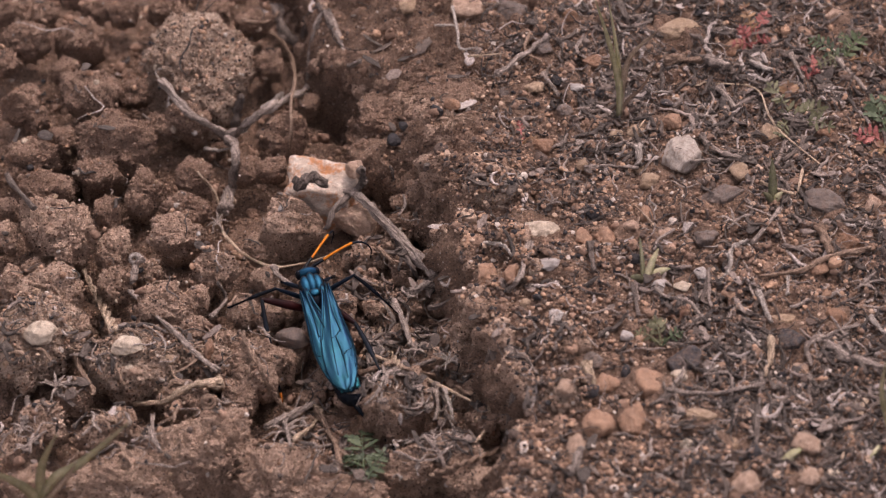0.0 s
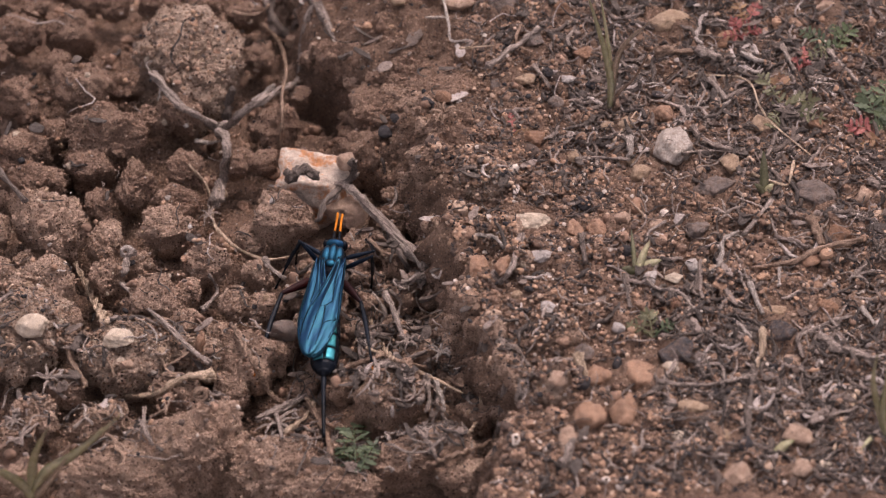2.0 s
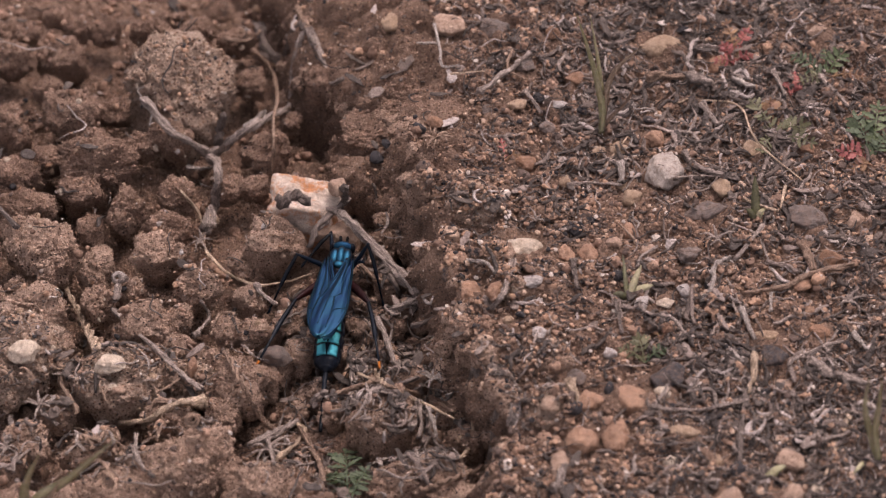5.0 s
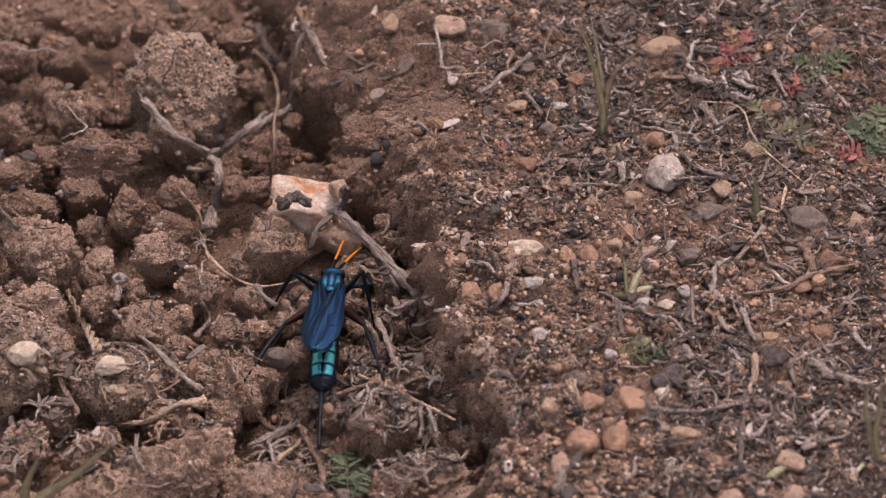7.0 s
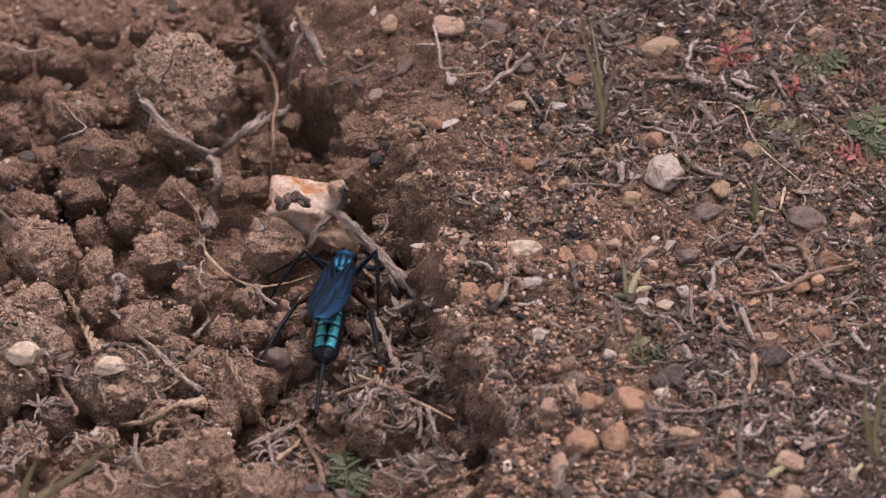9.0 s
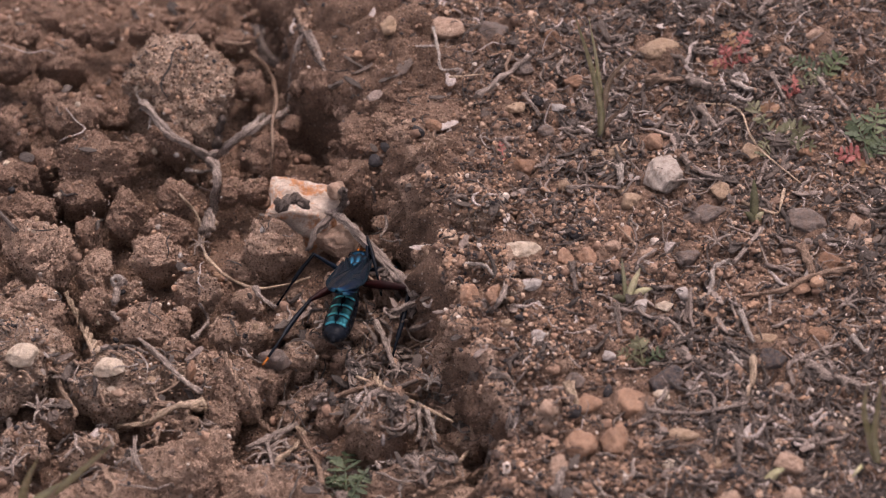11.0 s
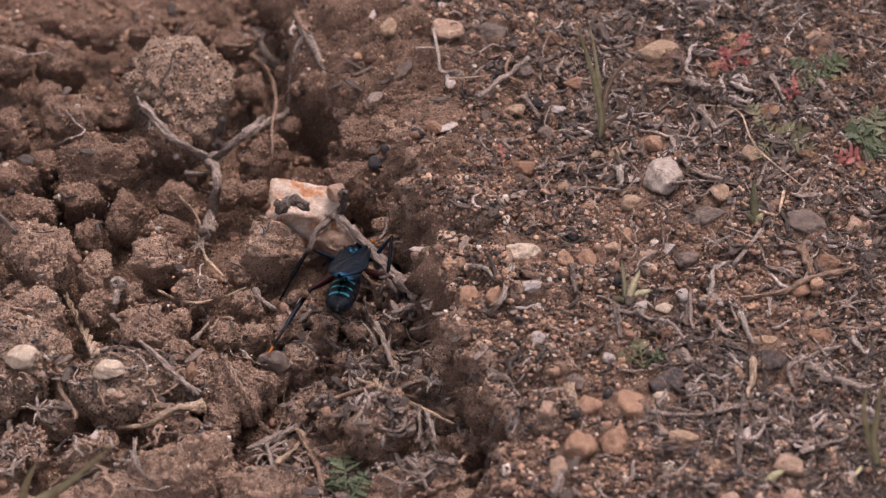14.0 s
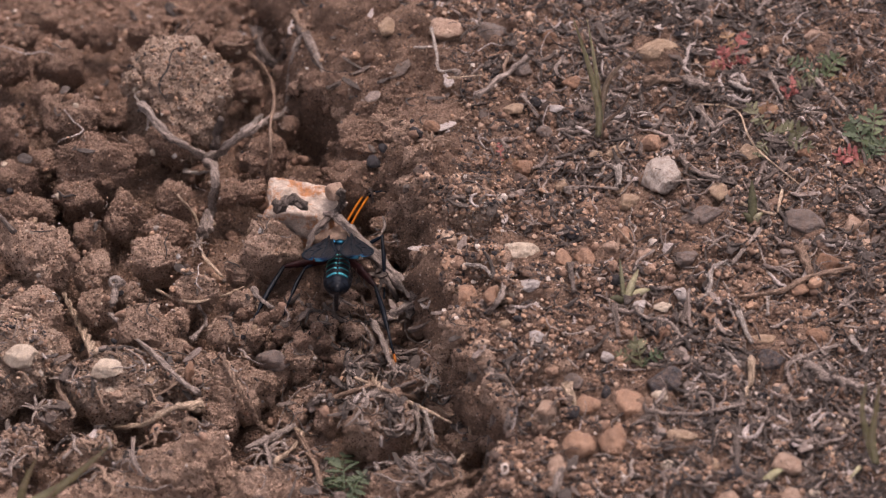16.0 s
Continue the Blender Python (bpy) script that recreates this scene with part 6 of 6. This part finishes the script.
# legs: thigh from the hip along +y, shin from the knee along +y
LEGS = {"front_left": (-1.6, 1.7, -1.3, 6.2, 9.5), "front_right": (1.6, 1.7, -1.3, 6.2, 9.5), "mid_left": (-1.9, -0.6, -1.5, 8.0, 13.0), "mid_right": (1.9, -0.6, -1.5, 8.0, 13.0),
        "hind_left": (-1.9, -3.4, -1.4, 9.5, 20.5), "hind_right": (1.9, -3.4, -1.4, 9.5, 20.5)}
legs = {}
for key, (hx, hy, hz, thigh, shin) in LEGS.items():
    hind = key.startswith("hind")
    w = 0.9 if hind else 0.5
    V, F = lathe([(-0.6, 0.3, 0.3, 0), (0.0, w * 0.7, w * 0.7, 0), (thigh * 0.35, w, w, 0.1), (thigh * 0.75, w * 0.75, w * 0.75, 0.05), (thigh, w * 0.42, w * 0.42, 0), (thigh + 0.3, 0.2, 0.2, 0)], 12)
    leg = part("leg", mesh_of("leg", V * MM, F), MAROON if hind else DUSK, wasp, "long leg with dark red thigh" if hind else "slender leg with blue-black thigh")
    k = 1.0 if hind else 0.8
    V, F = lathe([(-0.2, 0.25, 0.25, 0), (0.3, 0.38 * k, 0.38 * k, 0), (shin * 0.3, 0.52 * k, 0.52 * k, 0.25), (shin * 0.52, 0.45 * k, 0.45 * k, 0.2), (shin * 0.56, 0.26 * k, 0.26 * k, 0.15),
                  (shin * 0.9, 0.24 * k, 0.24 * k, 0.05)], 10)
    lower = part("shin", mesh_of("shin", V * MM, F), BLACK, leg, "thin black shin")
    V, F = tube(curve_through([(0, 0.895 * shin, 0.05), (0, 0.96 * shin, 0.0), (0.2, shin, 0.1)], 4), [0.26, 0.26, 0.25, 0.24, 0.23, 0.22, 0.2, 0.16, 0.1], 7)
    foot = part("foot", mesh_of("foot", V * MM, F), FOOT if hind else BLACK, lower)
    legs[key] = (leg, lower)

# ---------- what moves ----------
# seconds, thorax x, y, z, pitch, turn, lift of the wings
STANCE = [
    (0, -25.0, -15.4, 4.5, 8.7, 15.1, 2),
    (0.5, -23.3, -16.4, 4.5, 2.9, 7.6, 2),
    (1, -23.7, -15.5, 4.5, -0.7, 6.3, 3),
    (1.5, -20.3, -7.2, 5.0, 9.1, -3.8, 3),
    (2, -19.6, -9.8, 4.5, 5.2, -8.0, 3),
    (2.5, -16.8, -8.2, 4.5, 3.9, -11.5, 5),
    (3, -17.9, -7.6, 4.0, 2.3, -8.5, 8),
    (3.5, -15.8, -4.1, 3.5, 1.0, -9.5, 10),
    (4, -15.7, 0.6, 3.5, 5.2, -8.5, 10),
    (5.2, -16.8, -2.4, 3.0, 2.0, -7, 11),
    (6.3, -18.9, -6.2, 3.0, -1.7, -3.5, 13),
    (6.5, -17.5, -6.1, 3.0, 1.4, -7.0, 13),
    (7, -18.4, -8.5, 3.0, -1.7, -4.8, 13),
    (7.5, -17.9, -6.4, 3.0, -2.6, -6.6, 13),
    (8, -17.8, -3.9, 3.0, -0.6, -5.1, 13),
    (8.5, -17.6, -3.3, 3.0, -0.2, -5.5, 13),
    (9, -16.1, -2.7, 2.5, -6.0, -8.6, 13),
    (10.2, -13.9, -1.6, 2.0, -10.0, -7.9, 13),
    (11.3, -12.7, -0.6, 1.5, -17.1, -7.8, 14),
    (11.5, -12.5, 0.2, 1.5, -16.2, -6.3, 14),
    (12, -12.4, -0.9, 1.0, -20.3, -8.7, 10),
    (12.5, -12.8, 0.7, 1.0, -20.8, -7.3, 10),
    (13, -12.3, 1.2, 1.0, -19.6, -7.0, 10),
    (13.3, -12.9, 1.4, 1.0, -20.9, -6.1, 10),
    (13.5, -12.5, 1.9, 1.0, -21.3, -4.0, 10),
    (13.7, -11.8, 1.5, 1.0, -22.6, -5.7, 10),
    (14, -13.3, 3.0, 1.0, -21.2, -5.7, 10),
    (14.2, -12.8, 2.7, 1.0, -21.2, -7.9, 10),
    (14.5, -13.2, 3.8, 1.0, -19.3, -7.3, 10),
    (14.7, -12.7, 2.9, 1.0, -22.7, -7.2, 10),
    (15, -14.4, 1.2, 1.0, -10.0, -4.7, 7),
    (15.3, -14.3, 2.3, 1.0, -28.1, -7.5, 8),
    (15.5, -15.7, 3.0, 1.0, -28.4, -2.8, 8),
    (15.8, -16.0, 4.7, 1.0, -27.2, -1.5, 8),
    (16, -16.1, 5.6, 1.0, -26.1, -0.5, 8),
]
FEET = {
    "hind_left": [(0, -30.4, -36.7, -4.8), (1, -30.5, -36.7, -3.9), (1.5, -33.9, -38.1, 2.8), (3, -34.0, -39.2, 1.9), (3.5, -35.5, -37.1, 4.6), (4, -35.6, -37.1, 4.6), (9, -35.9, -37.1, 4.2), (11.3, -34.9, -36.1, 5.0), (13, -34.6, -36.0, 5.1), (14, -34.8, -35.4, 5.4), (14.5, -33.1, -31.4, 5.8), (15, -31.3, -31.0, 5.0), (15.5, -34.3, -30.3, 6.0), (16, -35.1, -19.7, -0.3)],
    "hind_right": [(0, -9.9, -45.2, 8.1), (1, -9.5, -44.8, 8.3), (1.5, -12.5, -44.1, 7.5), (3, -8.9, -40.5, 7.9), (3.5, -7.6, -40.4, 7.8), (4, -7.2, -40.8, 7.8), (9, -7.1, -41.4, 7.9), (11.3, -7.7, -24.9, -5.0), (13, -7.7, -26.7, -5.5), (14, -7.7, -24.1, -5.1), (14.5, -6.5, -24.1, -5.1), (15, -2.7, -27.4, 1.5), (16, -3.8, -30.7, 1.5)],
    "mid_left": [(0, -41.4, -16.1, -0.0), (1, -41.1, -17.0, 0.5), (1.5, -31.0, -8.7, -3.6), (3, -30.3, -16.0, 1.0), (3.5, -31.3, -14.0, 0.5), (6.3, -30.0, -6.8, -5.5), (9, -30.9, -8.6, -1.4), (11.3, -28.7, -4.8, -4.8), (13, -27.0, -13.8, 1.5), (14, -28.7, -3.7, -5.5), (15, -20.8, -2.6, -6.8), (16, -27.0, -13.8, 1.5)],
    "mid_right": [(0, -8.2, -16.7, -1.3), (1, -8.1, -16.6, -0.7), (1.5, -14.6, -9.7, -4.9), (3, -7.6, -7.2, -3.3), (3.5, -6.3, -4.0, 1.2), (6.3, -10.3, -13.1, -5.3), (9, -9.2, -13.4, 0.3), (11.3, -8.2, -6.6, 0.1), (13, -8.0, -6.5, 0.3), (15, -7.9, -7.1, -3.0), (16, -7.5, -7.1, -0.7)],
    "front_left": [(0, -29.6, -3.4, -5.8), (1, -28.5, -4.9, -4.8), (1.5, -27.9, -2.2, -4.7), (3, -25.2, -1.2, -4.7), (4, -24.6, -1.2, 2.6), (6.3, -23.5, -0.6, -0.9), (9, -31.0, -1.7, -0.6), (11.3, -18.3, 3.9, 0.5), (12.5, -18.3, 3.9, 0.2), (13, -19.7, 4.3, -3.6), (13.5, -17.5, 4.3, 1.3), (14, -20.0, 3.9, -2.2), (14.5, -17.6, 4.3, 2.1), (15, -20.8, 1.9, -1.9), (15.5, -18.3, 5.0, 2.7), (16, -20.2, 3.8, 0.7)],
    "front_right": [(0, -20.3, -0.3, -7.3), (1, -19.1, -6.9, -1.2), (1.5, -14.6, 0.2, 0.6), (3, -10.9, 1.0, -0.7), (4, -11.5, 6.1, 0.1), (6.3, -12.5, -0.2, 0.3), (9, -12.5, 6.4, -0.9), (11.3, -10.1, 4.8, -3.6), (12.5, -10.6, 4.9, -0.8), (13, -9.3, 4.4, -2.9), (13.5, -11.0, 5.3, -0.4), (14, -9.9, 4.9, -3.2), (14.5, -11.0, 6.0, 0.4), (15, -9.8, -1.5, -0.2), (15.5, -12.3, 6.5, -0.3), (16, -12.0, 8.5, 0.8)],
}
FEEL = {
    "left": [(0, -21.2, -1.3, 6.9), (0.5, -19.8, -1.8, 7.5), (1, -19.1, -1.1, 6.1), (1.5, -16.7, 8.2, 4.4), (2, -18.5, 5.7, 3.1), (2.5, -17.6, 7.3, 2.3), (3, -18.2, 8, 1.4), (3.5, -15.5, 12, 4.7), (4, -16.1, 16.2, 1), (6.3, -17, 9.3, -0.6), (7, -15.4, 7.4, 2.3), (8, -16.3, 10.2, -2.9), (9, -15.9, 11.6, -3.8), (11.3, -12.6, 12.4, -6.5), (11.5, -12.6, 12.7, -7.1), (12, -10.2, 9.8, 2.7), (12.5, -10.5, 8.7, 2.9), (13, -8.5, 9.1, 3.3), (13.5, -8.3, 8.4, 1.2), (14, -8.8, 8.7, 0.1), (14.5, -8, 9, -0.2), (14.8, -6.6, 8.2, 1.5), (15, -6.6, 6.2, 1.5), (15.3, -8.7, 9.5, 3), (15.5, -12.3, 15.5, 5.5), (16, -11.6, 16.8, 4.2)],
    "right": [(0, -15.6, -5.4, 8.9), (0.5, -17.7, -3.8, 8.4), (1, -17.7, -2.3, 6.5), (1.5, -16, 7.9, 4.2), (2, -17.9, 5.6, 2.9), (2.5, -16.8, 7.3, 1.9), (3, -17.6, 8, 1.1), (3.5, -14.3, 12, 3.9), (4, -14.9, 16.1, 0.7), (6.3, -14.3, 8.4, -0.5), (7, -12.1, 5.6, 1), (8, -14.6, 10, -2.6), (9, -14.5, 11.4, -4), (11.3, -10.7, 13, -5.5), (11.5, -10.6, 13.4, -6.2), (12, -8.8, 9.5, 1.9), (12.5, -9.1, 8.4, 2.9), (13, -8.1, 9, 3.2), (13.5, -7.5, 8.1, 1.1), (14, -7.7, 8.3, 0), (14.5, -7.5, 9.3, 0.3), (14.8, -6, 7.7, 1.4), (15, -6.1, 5.6, 1.2), (15.3, -6.7, 8.4, 2.8), (15.5, -11.7, 15.1, 5.1), (16, -10.7, 16.6, 4)],
}


# seconds, x, y, z, tilt, turn
STALK = [
    (0, -20.9, -23.7, -5.0, 0, -68),
    (12.0, -20.9, -23.7, -5.0, 0, -68),
    (12.3, -17.0, -17.4, -4.6, 0, -68),
    (12.7, -16.1, -11.8, -6.5, 0, -55),
    (13.1, -11.9, -16.0, -4.2, 0, -45),
    (13.5, -8.6, -16.6, -4.2, 0, -30),
    (13.8, -7.7, -20.3, -2.9, 0, -12),
    (14.0, -6.7, -19.0, -3.9, 0, 4),
    (14.9, -6.5, -19.2, -3.9, 0, 4),
    (15.2, -6.5, -19.2, -3.9, 0, 12),
    (16, -6.3, -19.2, -3.9, 0, 12),
]
# when each crumb is thrown back, and where it comes to lie, with its half size
TOSSED = [
    (12.15, -30.3, -17.6, 1.2, 1.2),
    (12.44, -27.1, -17.2, -0.1, 2.4),
    (12.52, -22.9, -7.9, -5.5, 1.2),
    (12.69, -20.5, -17.5, 1.6, 1.9),
    (13.04, -16.3, -9.7, -4.4, 1.2),
    (13.12, -29.3, -18.0, -2.6, 1.9),
    (13.32, -32.4, -19.3, 1.6, 1.5),
    (13.63, -34.8, -11.2, -0.3, 1.9),
    (13.70, -24.9, -13.6, 1.8, 1.2),
    (14.02, -18.9, -19.1, 0.0, 1.9),
    (14.20, -15.2, -12.5, -5.4, 1.5),
    (14.27, -28.2, -13.6, 2.2, 1.9),
    (14.56, -21.3, -6.8, -4.7, 1.9),
    (14.65, -31.2, -14.9, 2.0, 1.9),
    (14.96, -17.4, -9.6, -2.0, 1.5),
    (15.05, -23.1, -21.4, 2.7, 2.4),
    (15.27, -25.8, -25.0, 1.5, 1.9),
    (15.41, -13.3, -10.7, -4.7, 1.9),
]
crumbs = []
for i, (t, x, y, z, r) in enumerate(TOSSED):
    me = mesh_of("soil_clod", SMALL[i % 14][0] * r * np.array((1.0, 0.85, 0.75)) * MM, SMALL[i % 14][1])
    crumbs.append(thing("soil_clod", me, SOIL["soil"], "small brown crumb flung back by the digging wasp", "soil clod", "crumbs thrown by the wasp"))


def track(rows, t):
    T = [r[0] for r in rows]
    return np.array([np.interp(t, T, [r[i] for r in rows]) for i in range(1, len(rows[0]))])


def turned(y_axis, z_hint):
    """The turn that lays +y along y_axis with +z towards z_hint."""
    y = Vector(y_axis).normalized()
    x = y.cross(Vector(z_hint)).normalized()
    z = x.cross(y)
    return Matrix((x, y, z)).transposed().to_4x4()


def motions():
    times = sorted({r[0] for r in STANCE} | {round(0.25 * i, 2) for i in range(18)} | {6.75, 7.25, 7.75, 8.25, 8.75, 4.6, 5.8, 9.6, 10.7} | {round(11.75 + 0.25 * i, 2) for i in range(18)})
    body, wing_rows, feel_rows = [], {"left": [], "right": []}, {"left": [], "right": []}
    leg_rows = {k: ([], []) for k in LEGS}
    for t in times:
        x, y, z, pitch, turn, lift = track(STANCE, t)
        m = pose(x * MM, y * MM, z * MM, pitch, 0, turn)
        back = m.inverted()
        body.append((t, m))
        spread = -0.6 - 0.8 * smooth((t - 10.5) / 1.0) + 11 * smooth((t - 15.2) / 0.4)
        for side, s in (("left", -1), ("right", 1)):
            wing_rows[side].append((t, pose(s * 1.5 * MM, -1.0 * MM, (2.6 + 0.3 * s) * MM, -lift - 2.0, 0, s * spread)))
            tip = back @ Vector(track(FEEL[side], t) * MM)
            base = Vector((s * 0.6 * MM, 4.7 * MM, 0.2 * MM))
            feel_rows[side].append((t, Matrix.Translation(base) @ turned(tip - base, (0, 0.2, 1))))
        for key, (hx, hy, hz, thigh, shin) in LEGS.items():
            hip = Vector((hx, hy, hz)) * MM
            goal = back @ Vector(track(FEET[key], t) * MM)
            a, b = thigh * MM, shin * MM
            d = goal - hip
            far = min(max(d.length, abs(a - b) * 1.05), (a + b) * 0.985)
            way = d.normalized()
            side = 1 if hx > 0 else -1
            out = Vector((side, 0.5, 0.1) if key.startswith("front") else (side * 1.2, 0.25, 0.55) if key.startswith("hind") else (side, -0.1, 1.0))
            out = (out - way * out.dot(way)).normalized()
            ca = (a * a + far * far - b * b) / (2 * a * far)
            knee = hip + way * a * ca + out * a * math.sqrt(max(0.0, 1 - ca * ca))
            end = hip + way * far
            upper = Matrix.Translation(hip) @ turned(knee - hip, out)
            leg_rows[key][0].append((t, upper))
            world_shin = Matrix.Translation(knee) @ turned(end - knee, out)
            leg_rows[key][1].append((t, upper.inverted() @ world_shin))
    walk(wasp, body)
    walk(abdomen, [(t, pose(0, -4.0 * MM, 0, droop, 0, bend)) for t, bend, droop in ((0.0, 3, 0), (1.0, 3, 0), (1.5, 4, 0), (2.0, 6, 0), (2.5, 9, 0), (3.0, 8, 0), (3.5, 6, 0), (4.0, 4, 0), (6.3, 2, 0), (9.0, 2, 0), (10.4, 0, 0), (11.3, -2, 0), (13.5, -2, -4), (14.7, -2, -4), (15.0, -1, -3), (15.3, -1, -3), (15.6, 0, -3), (16.0, 0, -3))])
    walk(sting, [(t, pose(0, -23.6 * MM, -0.5 * MM, up, 0, a)) for t, a, up in ((0.0, 22, 0), (0.6, 22, 0), (1.0, 15, 0), (1.5, 7, 0), (2.3, 0, 0), (9.4, 0, 0), (10.0, 0, 50), (10.6, 2, 105), (11.2, 2, 150), (12.0, 4, 165), (15.0, 4, 165), (15.5, 4, 150), (16.0, 4, 140))])
    for side in ("left", "right"):
        walk(wings[side], wing_rows[side])
        walk(feelers[side], feel_rows[side])
    walk(straw, [(0.0, pose(0, 0, 0)), (12.5, pose(0, 0, 0)), (12.9, pose(-0.0015, 0.001, 0.001)), (13.3, pose(-0.009, 0.001, 0.0015, 0, 0, 3)), (13.6, pose(-0.0125, -0.0005, 0.0005, 0, 0, 6)), (16.0, pose(-0.0125, -0.0005, 0.0005, 0, 0, 6))])
    walk(stalk, [(t, pose(x * MM, y * MM, z * MM, tilt, 0, turn)) for t, x, y, z, tilt, turn in STALK])
    for i, (ob, (t, x, y, z, r)) in enumerate(zip(crumbs, TOSSED)):
        hole = np.array((-16.0 + 2.2 * math.sin(i * 2.1), 0.5 + 2.0 * math.cos(i * 1.3), -7.5))
        end = np.array((x, y, z))
        top = (hole + end) / 2 + np.array((0, 0, 7.0))
        rows = [(0.0, pose(*(hole * MM)))]
        for dt, p, turn in ((0.0, hole, 0), (0.1, (hole + top) / 2 + np.array((0, 0, 1.5)), 60), (0.2, top, 120), (0.3, (top + end) / 2 + np.array((0, 0, 1.5)), 180), (0.4, end, 230)):
            rows.append((round(t + dt, 2), pose(*(p * MM), turn * 0.4, 0, turn)))
        rows.append((16.0, rows[-1][1]) if rows[-1][0] < 15.95 else (16.4, rows[-1][1]))
        walk(ob, rows)
    for key, (leg, lower) in legs.items():
        walk(leg, leg_rows[key][0])
        walk(lower, leg_rows[key][1])


motions()
